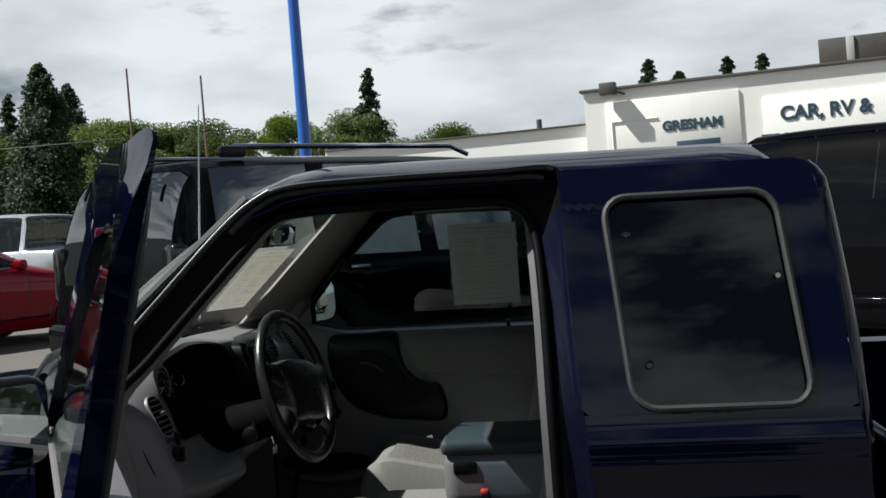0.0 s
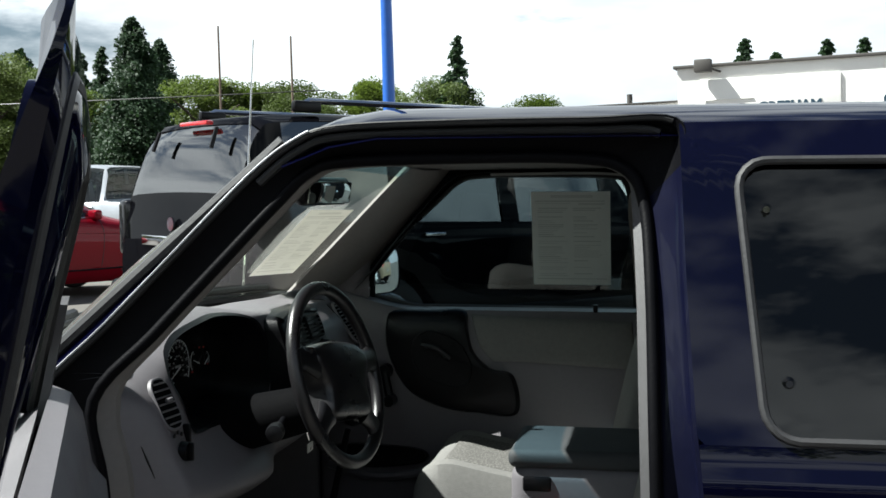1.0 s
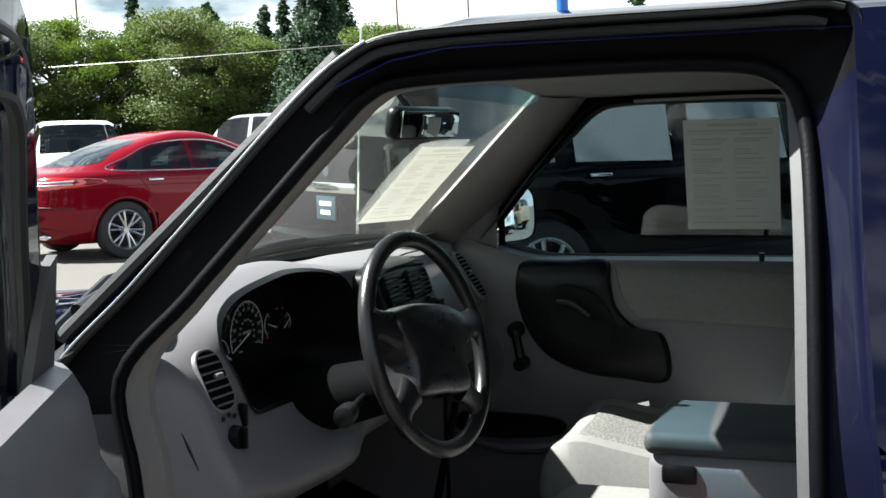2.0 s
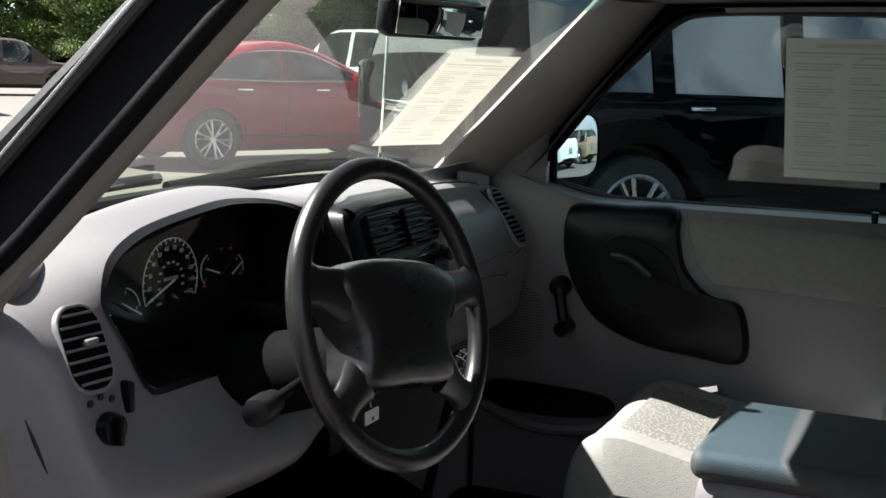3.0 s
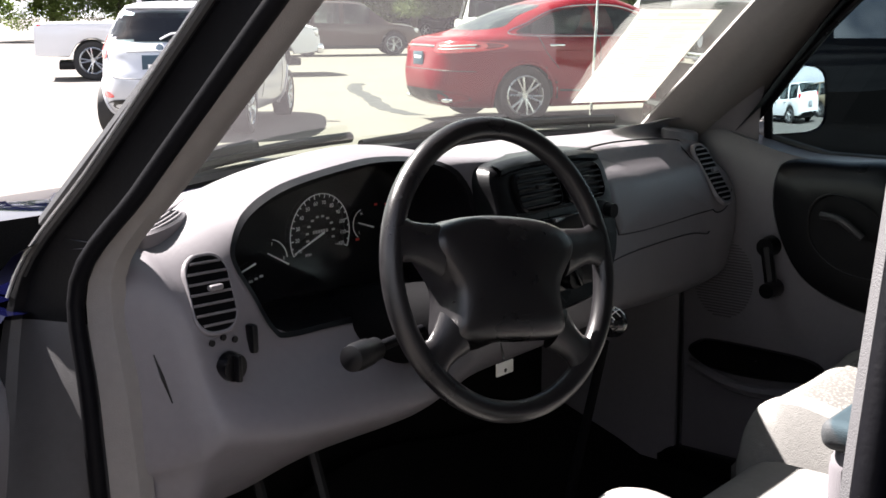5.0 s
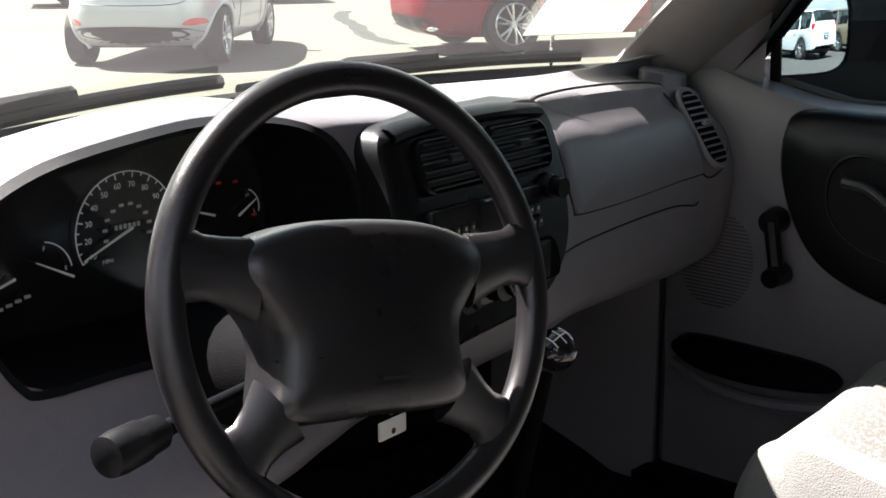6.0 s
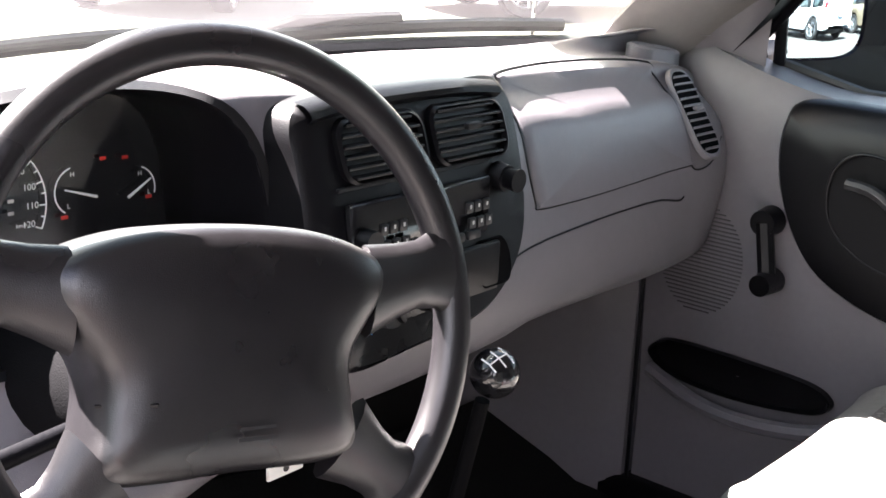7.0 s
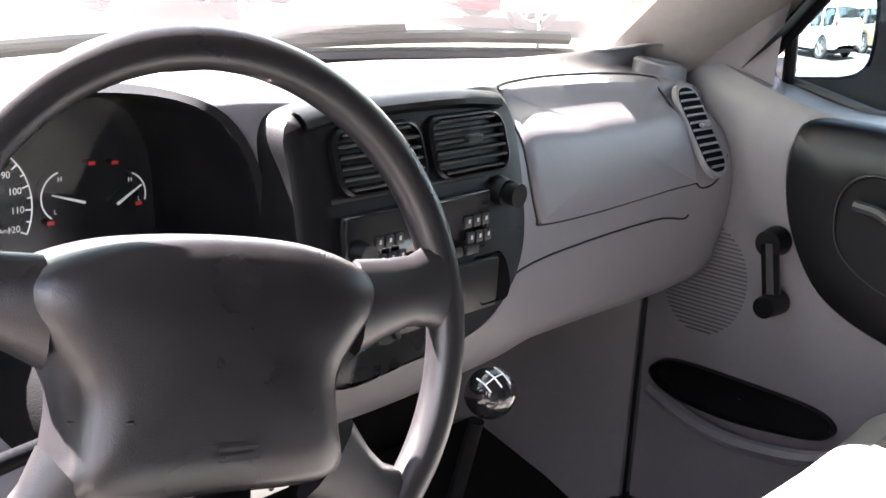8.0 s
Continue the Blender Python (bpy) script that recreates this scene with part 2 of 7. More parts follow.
def leaf_material(name, color):
    m = material(name, color, rough=0.6, var=0.45, scale=0.5, fine=3.0, spec=0.3)
    b = m.node_tree.nodes["Principled BSDF"]
    n, l = m.node_tree.nodes, m.node_tree.links
    tr, mx = n.new("ShaderNodeBsdfTranslucent"), n.new("ShaderNodeMixShader")
    tr.inputs["Color"].default_value = (color[0] * 1.1, color[1] * 1.2, color[2] * 0.7, 1)
    mx.inputs["Fac"].default_value = 0.4
    l.new(b.outputs["BSDF"], mx.inputs[1])
    l.new(tr.outputs["BSDF"], mx.inputs[2])
    l.new(mx.outputs["Shader"], n["Material Output"].inputs["Surface"])
    return m


LEAF = leaf_material("broad_leaves", (0.075, 0.105, 0.026))
LEAF_LIGHT = leaf_material("sunlit_leaves", (0.105, 0.14, 0.035))
NEEDLE = leaf_material("conifer_needles", (0.028, 0.055, 0.026))


# ---- mesh helpers ----
def link(name, bm, mat, parent=None, label="", smooth=True, angle=40):
    bmesh.ops.recalc_face_normals(bm, faces=bm.faces)
    me = bpy.data.meshes.new(name)
    bm.to_mesh(me)
    bm.free()
    if smooth:
        me.polygons.foreach_set("use_smooth", [True] * len(me.polygons))
        me.set_sharp_from_angle(angle=radians(angle))
    for m in (mat if isinstance(mat, (list, tuple)) else [mat]):
        me.materials.append(m)
    ob = new(name, me)
    if parent:
        ob.parent = parent
    if label:
        ob["label"] = label
    return ob


def part(name, bm, mat, parent, label="", smooth=True, angle=40):
    return link(name, bm, mat, parent, label, smooth, angle)


def thing(name, label, category, group="", kind="", m=None):
    ob = new(name)
    ob.empty_display_size = 0.1
    tagged(ob, label, category, group, kind)
    if m is not None:
        ob.matrix_basis = m
    return ob


def loft(sections, ring=False, caps=False, bm=None, closed=False):
    """Skin over sections of equal point count. ring: each section closes on itself; closed: the last section joins the first."""
    bm = bm or bmesh.new()
    rows = [[bm.verts.new(p) for p in s] for s in sections]
    n = len(rows[0])
    pairs = list(zip(rows, rows[1:])) + ([(rows[-1], rows[0])] if closed else [])
    for a, b in pairs:
        for i in range(n if ring else n - 1):
            j = (i + 1) % n
            bm.faces.new((a[i], a[j], b[j], b[i]))
    if caps and ring:
        bm.faces.new(rows[0])
        bm.faces.new(rows[-1])
    return bm


def spline(points, count, closed=False):
    """Points on a smooth curve through the given ones."""
    pts = [Vector(p) for p in points]
    n = len(pts)
    segs = n if closed else n - 1
    out = []
    total = count if closed else count - 1
    for k in range(count):
        u = k / total * segs
        i = min(int(u), segs - 1)
        f = u - i
        if closed:
            p0, p1, p2, p3 = (pts[(i + d) % n] for d in (-1, 0, 1, 2))
        else:
            p1, p2 = pts[i], pts[i + 1]
            p0 = pts[i - 1] if i > 0 else p1 * 2 - p2
            p3 = pts[i + 2] if i + 2 < n else p2 * 2 - p1
        out.append(0.5 * ((2 * p1) + (p2 - p0) * f + (2 * p0 - 5 * p1 + 4 * p2 - p3) * f * f + (3 * p1 - p0 - 3 * p2 + p3) * f ** 3))
    return out


def tube(points, r, sides=8, closed=False, bm=None, flat=1.0):
    """A tube along points; r may be a list. flat squeezes it in one direction."""
    pts = [Vector(p) for p in points]
    n = len(pts)
    secs = []
    plane = Vector((0, 0, 0))
    for a, b in zip(pts, pts[1:] + pts[:1]):
        plane += a.cross(b)
    s = None
    for i, p in enumerate(pts):
        a = pts[i - 1] if (i > 0 or closed) else p
        b = pts[(i + 1) % n] if (i < n - 1 or closed) else p
        d = (b - a).normalized()
        if closed:
            s = d.cross(plane)
        elif s is None:
            s = d.cross(Vector((0.13, 0.07, 1)))
            if s.length < 0.2:
                s = d.cross(Vector((1, 0, 0)))
        else:
            s = s - d * s.dot(d)
        s.normalize()
        t = s.cross(d)
        rr = r[i] if isinstance(r, (list, tuple)) else r
        secs.append([p + rr * (s * math.cos(k * 2 * math.pi / sides) + flat * t * math.sin(k * 2 * math.pi / sides)) for k in range(sides)])
    return loft(secs, ring=True, caps=not closed, bm=bm, closed=closed)


def rbox(c, size, r=0.01, seg=2, bm=None, m=None):
    """A box with rounded edges round c."""
    bm2 = bmesh.new()
    bmesh.ops.create_cube(bm2, size=1.0)
    bmesh.ops.scale(bm2, vec=size, verts=bm2.verts)
    r = min(r, 0.49 * min(size))
    if r > 0:
        bmesh.ops.bevel(bm2, geom=bm2.edges[:], offset=r, segments=seg, profile=0.5, affect="EDGES")
    if m is not None:
        bmesh.ops.transform(bm2, matrix=m, verts=bm2.verts)
    bmesh.ops.translate(bm2, vec=c, verts=bm2.verts)
    if bm is None:
        return bm2
    me = bpy.data.meshes.new("tmp")
    bm2.to_mesh(me)
    bm2.free()
    bm.from_mesh(me)
    bpy.data.meshes.remove(me)
    return bm


def cyl(a, b, r1, r2=None, sides=20, bm=None, caps=True):
    a, b = Vector(a), Vector(b)
    d = (b - a).normalized()
    s = d.orthogonal().normalized()
    t = d.cross(s)
    r2 = r1 if r2 is None else r2
    secs = [[c + r * (s * math.cos(k * 2 * math.pi / sides) + t * math.sin(k * 2 * math.pi / sides)) for k in range(sides)] for c, r in ((a, r1), (b, r2))]
    return loft(secs, ring=True, caps=caps, bm=bm)


def rounded_loop(w, h, r, n=6):
    """Rounded rectangle, centred, as 2D points anticlockwise."""
    out = []
    for cx, cy, a0 in ((w / 2 - r, h / 2 - r, 0), (-w / 2 + r, h / 2 - r, 90), (-w / 2 + r, -h / 2 + r, 180), (w / 2 - r, -h / 2 + r, 270)):
        for k in range(n + 1):
            a = radians(a0 + 90 * k / n)
            out.append((cx + r * math.cos(a), cy + r * math.sin(a)))
    return out


def slab(loop, offset, bm=None):
    """A closed loop of 3D points given thickness by the vector offset."""
    o = Vector(offset)
    return loft([[Vector(p) for p in loop], [Vector(p) + o for p in loop]], ring=True, caps=True, bm=bm)


def ring_panel(outer, inner, offset, bm=None):
    """A panel between two loops of equal count, with thickness."""
    o = Vector(offset)
    outer, inner = [Vector(p) for p in outer], [Vector(p) for p in inner]
    return loft([outer, inner, [p + o for p in inner], [p + o for p in outer]], ring=True, closed=True, bm=bm)


def resample(points, count, closed=True):
    pts = [Vector(p) for p in points] + ([Vector(points[0])] if closed else [])
    lens = [0.0]
    for a, b in zip(pts, pts[1:]):
        lens.append(lens[-1] + (b - a).length)
    out = []
    for k in range(count):
        s = lens[-1] * k / (count if closed else count - 1)
        i = max(j for j in range(len(lens) - 1) if lens[j] <= s + 1e-9)
        f = (s - lens[i]) / max(1e-9, lens[i + 1] - lens[i])
        out.append(pts[i].lerp(pts[i + 1], f))
    return out


import numpy

# ---- ground ----
GROUND = 0.06
bm = bmesh.new()
N = 40
xs = [math.copysign(abs(u) ** 3, u) * 1500 for u in [(-1 + 2 * k / N) for k in range(N + 1)]]
loft([[(x, y, GROUND) for y in xs] for x in xs], bm=bm)
ground = link("ground", bm, ASPHALT, smooth=False)
tagged(ground, "sun-bleached grey asphalt of a car lot", "ground", kind="structure")

# ---- the pickup ----
truck = thing("pickup_truck", "dark navy blue extended-cab pickup with its driver door open", "pickup truck")


def side_y(z):
    """Half width of the cab's side at height z."""
    table = [(0.3, 0.84), (0.55, 0.875), (0.85, 0.885), (1.0, 0.882), (1.06, 0.870), (1.46, 0.755), (1.525, 0.722), (1.56, 0.64)]
    for (z0, y0), (z1, y1) in zip(table, table[1:]):
        if z <= z1:
            f = max(0.0, (z - z0) / (z1 - z0))
            return y0 + (y1 - y0) * f
    return table[-1][1]


def rear_x(z):
    return 0.478 - 0.045 * max(0.0, (z - 1.0) / 0.55) ** 1.6


# windshield: base and header as curves across the cab
def ws_base(y):
    return Vector((-1.32 + 0.41 * y * y, y, 1.125))


def ws_head(y):
    return Vector((-0.765 + 0.17 * y * y, y, 1.515 - 0.03 * y * y))


# roof
secs = []
for k in range(15):
    f = k / 14
    sec = []
    for j in range(21):
        y = -0.72 + 1.44 * j / 20
        e = abs(y) / 0.72
        x0 = ws_head(y).x
        x = x0 + (rear_x(1.5) - x0) * f
        z = 1.582 - 0.058 * e ** 5 - 0.022 * e ** 2 - 0.045 * max(0, 1 - f / 0.16) ** 2 - 0.062 * max(0, (f - 0.93) / 0.07) ** 2.2
        sec.append((x, y, z))
    secs.append(sec)
part("roof", loft(secs), NAVY, truck)
secs = [[(x, y, 1.507 - 0.03 * (y / 0.66) ** 2) for y in [-0.66 + 1.32 * j / 8 for j in range(9)]] for x in [-0.74 + 1.14 * k / 6 for k in range(7)]]
part("headliner", loft(secs), TAUPE, truck, "taupe cloth headliner")

# windshield pane, its rubber edge and visor strip
NW = 24
secs = [[ws_base(-0.725 + 1.45 * j / NW).lerp(ws_head(-0.672 + 1.344 * j / NW), f) + Vector((0, 0, 0.03 * math.sin(math.pi * f) * (1 - (2 * j / NW - 1) ** 4))) for j in range(NW + 1)] for f in [k / 8 for k in range(9)]]
pane = part("windshield", loft(secs), WINDSHIELD, truck, "curved windshield with a pale glare veil mixed into its glass")
pane.visible_shadow = False


def ws_point(y, f):
    """A point on the windshield, f from base (0) to header (1)."""
    s = y / (0.725 + (0.672 - 0.725) * f)
    return ws_base(0.725 * s).lerp(ws_head(0.672 * s), f) + Vector((0, 0, 0.03 * math.sin(math.pi * f) * max(0, 1 - s ** 4)))


secs = [[ws_point(-0.665 + 1.33 * j / NW, f) + Vector((0.003, 0, -0.003)) for j in range(NW + 1)] for f in (0.87, 0.91, 0.96, 1.0)]
part("shade_band", loft(secs), BLUE_BAND, truck, "blue tinted band along the windshield's top")
bm = tube([ws_base(-0.72 + 1.44 * k / 20) for k in range(21)], 0.012)
for s in (-1, 1):
    tube([ws_point(s * (0.722 - 0.053 * k / 10), k / 10) for k in range(11)], 0.012, bm=bm)
part("windshield_seal", bm, RUBBER_GREY, truck)

# door openings: outer edge (drip rail) and inner edge (seal), from the pillar's foot round to the rear jamb
OUT = [(-1.055, -0.862, 0.45), (-1.07, -0.85, 0.72), (-1.10, -0.81, 0.93), (-1.10, -0.771, 1.07), (-0.974, -0.749, 1.20), (-0.867, -0.732, 1.31), (-0.735, -0.712, 1.445), (-0.655, -0.713, 1.503), (-0.585, -0.717, 1.524), (-0.40, -0.721, 1.530), (-0.18, -0.723, 1.531), (-0.05, -0.724, 1.529),
       (-0.040, -0.748, 1.46), (-0.034, -0.797, 1.30), (-0.022, -0.852, 1.10), (-0.008, -0.872, 0.95), (0.0, -0.87, 0.75), (0.0, -0.86, 0.45)]
INN = [(-0.95, -0.768, 0.45), (-0.957, -0.768, 0.76), (-0.972, -0.765, 0.94), (-0.992, -0.756, 1.075), (-0.892, -0.737, 1.185), (-0.794, -0.718, 1.29), (-0.689, -0.696, 1.403), (-0.640, -0.684, 1.450), (-0.585, -0.674, 1.467), (-0.40, -0.668, 1.472), (-0.21, -0.668, 1.471), (-0.130, -0.672, 1.454),
       (-0.098, -0.694, 1.40), (-0.086, -0.756, 1.27), (-0.080, -0.820, 1.08), (-0.076, -0.842, 0.95), (-0.070, -0.846, 0.75), (-0.064, -0.836, 0.45)]
JAMB_P = [(-0.137, -0.682, 1.40), (-0.125, -0.71, 1.27), (-0.112, -0.745, 1.08), (-0.10, -0.755, 0.95), (-0.093, -0.758, 0.75), (-0.09, -0.755, 0.45)]


def mirror_y(pts):
    return [(p[0], -p[1], p[2]) for p in pts]


# on the passenger's side the frame stands further out below the roof
OUT_P = OUT[:2] + [(-1.068, -0.866, 0.95), (-1.06, -0.835, 1.07), (-0.945, -0.797, 1.213), (-0.842, -0.763, 1.333), (-0.72, -0.722, 1.465), (-0.65, -0.708, 1.507)] + OUT[8:]
INN_P = INN[:2] + [(-0.985, -0.79, 0.98), (-0.985, -0.785, 1.07), (-0.885, -0.755, 1.185), (-0.795, -0.73, 1.29), (-0.685, -0.695, 1.403), (-0.635, -0.683, 1.447)] + INN[8:12] + JAMB_P
NS = 86
for sgn, outer_curve, inner_curve in ((1, OUT, INN), (-1, mirror_y(OUT_P), mirror_y(INN_P))):
    o, i = spline(outer_curve, NS), spline(inner_curve, NS)
    inward = Vector((0, 0.03 * sgn, 0))
    # frame: outer lip, drip step, broad face, return into the cab
    secs = []
    for a, b in zip(o, i):
        w = b - a
        secs.append([a + inward * 1.2 - w * 0.03, a + inward * 0.25 - w * 0.02, a, a + w * 0.10, a + w * 0.14 + inward * 0.35, a + w * 0.3 + inward * 0.42, a + w * 0.7 + inward * 0.38, b + inward * 0.15, b + inward * 1.5])
    part("kick_trim", loft([list(s) for s in zip(*secs[:14])]), GREY_DARK, truck, "dark grey plastic trim at the foot of the pillar")
    part("door_frame", loft([list(s) for s in zip(*secs[13:61])]), FRAME_BLACK, truck, "black rubber-lined windshield pillar and header")
    part("door_frame", loft([list(s) for s in zip(*secs[60:])]), NAVY_DULL, truck, "dark navy painted door jamb")
    part("door_seal", tube([b + Vector((0, -0.003 * sgn, 0)) for b in i], 0.010, sides=10), FRAME_BLACK, truck, "worn black rubber door seal")
    bm = tube([a + Vector((0, 0.004 * sgn, 0)) + (b - a) * 0.05 for a, b in list(zip(o, i))[14:56]], 0.006, sides=8)
    part("drip_rail", bm, RUBBER, truck, "black rubber drip rail")
    part("header_rib", tube([a + Vector((0, 0.006 * sgn, 0)) + (b - a) * 0.30 for a, b in list(zip(o, i))[30:56]], 0.008, sides=8), RUBBER, truck, "black rubber rib under the drip rail")
    # bright metal strip added for the sky's reflection on the drip edge
    part("drip_highlight", tube([a + Vector((0, -0.001 * sgn, 0)) - (b - a) * 0.02 for a, b in list(zip(o, i))[14:38]], 0.0024, sides=6), HIGHLIGHT_METAL, truck, "thin bright strip standing for the highlight along the pillar")
    # outer skin between windshield and frame
    skin = []
    for k in range(16):
        f = k / 15
        e = o[15 + round(20 * f)]
        g = ws_point(-sgn * (0.722 - 0.053 * f), min(1.0, max(0.0, (e.z - 1.125) / 0.375)))
        skin.append([g + Vector((0.004, 0, -0.004)), e + inward * 0.5])
    part("pillar_skin", loft(skin), NAVY, truck)
    # inner trim along the pillar, the header and the rear jamb
    secs = []
    for k, (a, b) in enumerate(zip(o, i)):
        w = (b - a).normalized()
        if sgn > 0 and k > 56:
            w = w.lerp(Vector((-1, 0, 0)), min(1.0, (k - 56) / 4))
        wide = 0.013 + 0.020 * max(0.0, min(1.0, (20 - k) / 6)) + (0.010 if sgn > 0 else 0.012) * max(0.0, min(1.0, (k - 56) / 6))
        secs.append([b + Vector((0, 0.006 * sgn, 0)) + w * 0.006, b + Vector((0, 0.016 * sgn, 0)) + w * wide, b + Vector((0, 0.036 * sgn, 0)) + w * wide, b + Vector((0, 0.055 * sgn, 0)) + w * 0.004])
    part("pillar_trim", loft([list(s) for s in zip(*(secs[:57] if sgn > 0 else secs[42:]))]), TAUPE, truck, "taupe plastic pillar trim")
    # same trim in a darker grey, to hold down the sunlight on it
    if sgn > 0:
        part("jamb_trim", loft([list(s) for s in zip(*secs[56:])]), GREY_DARK, truck, "rear door jamb trim, toned darker to offset the sun on it")

# windshield pillars' inner trim, wide towards the glass
for sgn in (1, -1):
    secs = []
    for k in range(15):
        f = k / 14 if sgn > 0 else k / 14 * 1.2 - 0.2
        p = Vector((-1.085, 0.605, 1.14)).lerp(Vector((-0.745, 0.585, 1.485)), f)
        q = Vector((-0.985, 0.70, 1.14)).lerp(Vector((-0.655, 0.632, 1.478)), f)
        e = Vector((-0.95, 0.775, 1.14)).lerp(Vector((-0.64, 0.665, 1.478)), f)
        g = ws_point(0.705 - 0.05 * f, 0.05 + 0.93 * f)
        if sgn > 0:
            g0 = ws_point(0.705 - 0.05 * f, 0.05 + 0.93 * f)
            e = Vector((-0.925, 0.722, 1.14)).lerp(Vector((-0.610, 0.662, 1.478)), f)
            p, q = g0.lerp(e, 0.35), g0.lerp(e, 0.7)
        row = [g, p + Vector((-0.012, 0.012, 0)), p, p.lerp(q, 0.35) + Vector((0.012, -0.012, -0.006)), p.lerp(q, 0.75) + Vector((0.012, -0.01, -0.004)), q, e]
        secs.append([Vector((v.x, -sgn * v.y, v.z)) for v in row])
    part("pillar_trim", loft(secs), TAUPE, truck, "taupe plastic pillar trim")


# cab side behind the doors, with the fixed rear side window
def cab_side(sgn):
    c0, c1 = (0.05, 1.46), (0.378, 1.075)
    cx, cz = 0.218, 1.265

    def place(x, z, d=0.0):
        return Vector((x, -sgn * (side_y(z) + d), z))
    win = []
    for u, v in rounded_loop(0.325, 0.395, 0.045, 7):
        z = cz + v
        win.append((cx + u + 0.10 * (cz - z), z))
    n = 96
    inner = [(p.x, p.y) for p in resample([(a, b, 0) for a, b in win], n)]
    # outer outline walked at the same angles as the window
    corners = [(rear_x(1.525) - 0.030, 1.522), (-0.046, 1.522), (-0.036, 1.30), (-0.02, 1.06), (rear_x(1.06), 1.06), (rear_x(1.3), 1.3), (rear_x(1.45), 1.45), (rear_x(1.49) - 0.004, 1.492), (rear_x(1.51) - 0.014, 1.513)]
    outer = [(p.x, p.y) for p in resample([(a, b, 0) for a, b in corners], n)]
    k0 = min(range(n), key=lambda k: (inner[k][0] - 0.40) ** 2 + (inner[k][1] - 1.47) ** 2)
    inner = inner[k0:] + inner[:k0]
    secs = []
    for f in (0.0, 0.25, 0.5, 0.75, 1.0):
        secs.append([place(a[0] + (b[0] - a[0]) * f, a[1] + (b[1] - a[1]) * f) for a, b in zip(outer, inner)])
    secs.append([p + Vector((0, 0.02 * sgn, 0)) for p in secs[-1]])
    bm = loft(secs, ring=True)
    # rounded edge to the rear and at the door gap
    part("cab_side", bm, NAVY, truck)
    zs = [1.06, 1.045, 1.03, 1.015, 1.002, 0.985, 0.972, 0.960, 0.948, 0.90, 0.8, 0.7, 0.55, 0.4]
    ds = [0, 0.0, 0.001, 0.005, 0.006, 0.002, 0.004, 0.004, -0.001, 0.002, 0.003, 0.002, 0, -0.01]
    secs = [[place(x, z, d) for x in [-0.018 + 0.018 * min(1, (1.06 - z) / 0.2) + (rear_x(z) + 0.018) * k / 6 for k in range(7)]] for z, d in zip(zs, ds)]
    part("cab_lower_side", loft(secs), NAVY, truck)
    part("window_seal", tube([place(x, z, 0.002) for x, z in inner], 0.0068, closed=True), RUBBER_GREY, truck, "grey-black rubber window seal")
    secs = [[place(x, z, -0.012) for x, z in inner], [place(x, z, -0.016) for x, z in inner]]
    part("side_window", loft(secs, ring=True, caps=True), TINT, truck, "dark tinted fixed side window")
    for x, z in ((0.079, 1.39), (0.107, 1.145), (0.355, 1.30)):
        c = place(x, z, -0.011)
        part("window_bolt", cyl(c, c + Vector((0, -0.012 * sgn, 0)), 0.009, 0.005, sides=14), CHROME, truck)


cab_side(1)
cab_side(-1)
# rounded front edge of the panel behind the driver's door, with its gap
edge = [(x + 0.019, y + 0.0165, z) for x, y, z in [(-0.046, -0.738, 1.485)] + OUT[12:]]
part("panel_edge", tube(spline(edge, 30), [0.004] + [0.019] * 29, sides=16), NAVY, truck)
# rounded rear corner of the cab and its back with the rear window
for sgn in (1, -1):
    secs = []
    for z in [0.40, 0.6, 0.8, 1.0, 1.06, 1.2, 1.3, 1.4, 1.45, 1.48, 1.50, 1.515]:
        x, y = rear_x(z) - (0 if z < 1.48 else 14.0 * (z - 1.475) ** 2), side_y(z)
        secs.append([(x + 0.03 * math.sin(a), -sgn * (y - 0.05 + 0.05 * math.cos(a)), z) for a in [k * math.pi / 2 / 6 for k in range(7)]])
    part("cab_corner", loft(secs), NAVY, truck)
outer = [(0, y, z) for y, z in rounded_loop(1.62, 1.12, 0.08, 6)]
inner = [(0, y, z) for y, z in rounded_loop(1.18, 0.36, 0.06, 6)]
bm = ring_panel([(0.5 - 0.09 * max(0, (p[2] + 0.30) / 0.8), p[1] * (1 - 0.14 * max(0, p[2] / 0.56)), p[2] + 0.95) for p in outer], [(0.47 - 0.04 * (p[2] + 0.2), p[1], p[2] + 1.27) for p in inner], (-0.03, 0, 0))
part("cab_back", bm, NAVY, truck)
part("rear_window", slab([(0.462 - 0.04 * (p[2] + 0.2), p[1], p[2] + 1.27) for p in inner], (-0.004, 0, 0)), TINT, truck)
secs = [[(x, y, 0.36) for y in (-0.78, 0.78)] for x in (-1.35, 0.45)]
part("cab_floor", loft(secs), CARPET, truck, "black carpeted floor")
secs = [[(x, y, z) for y in (-0.78, 0, 0.78)] for x, z in ((-1.34, 0.36), (-1.36, 0.7), (-1.30, 1.10))]
part("firewall", loft(secs), CARPET, truck)
# sills below the doors
for sgn in (1, -1):
    part("door_sill", rbox((-0.55, -sgn * 0.765, 0.385), (1.5, 0.19, 0.13), 0.02, 3), BLACK, truck, "black scuffed door sill")
# inner lining of the cab sides behind the doors
for sgn in (1, -1):
    secs = [[(x, -sgn * (side_y(z) - 0.08), z) for x in (0.03, 0.2, 0.44)] for z in (0.36, 0.7, 1.0)]
    part("side_lining", loft(secs), GREY_DARK, truck)

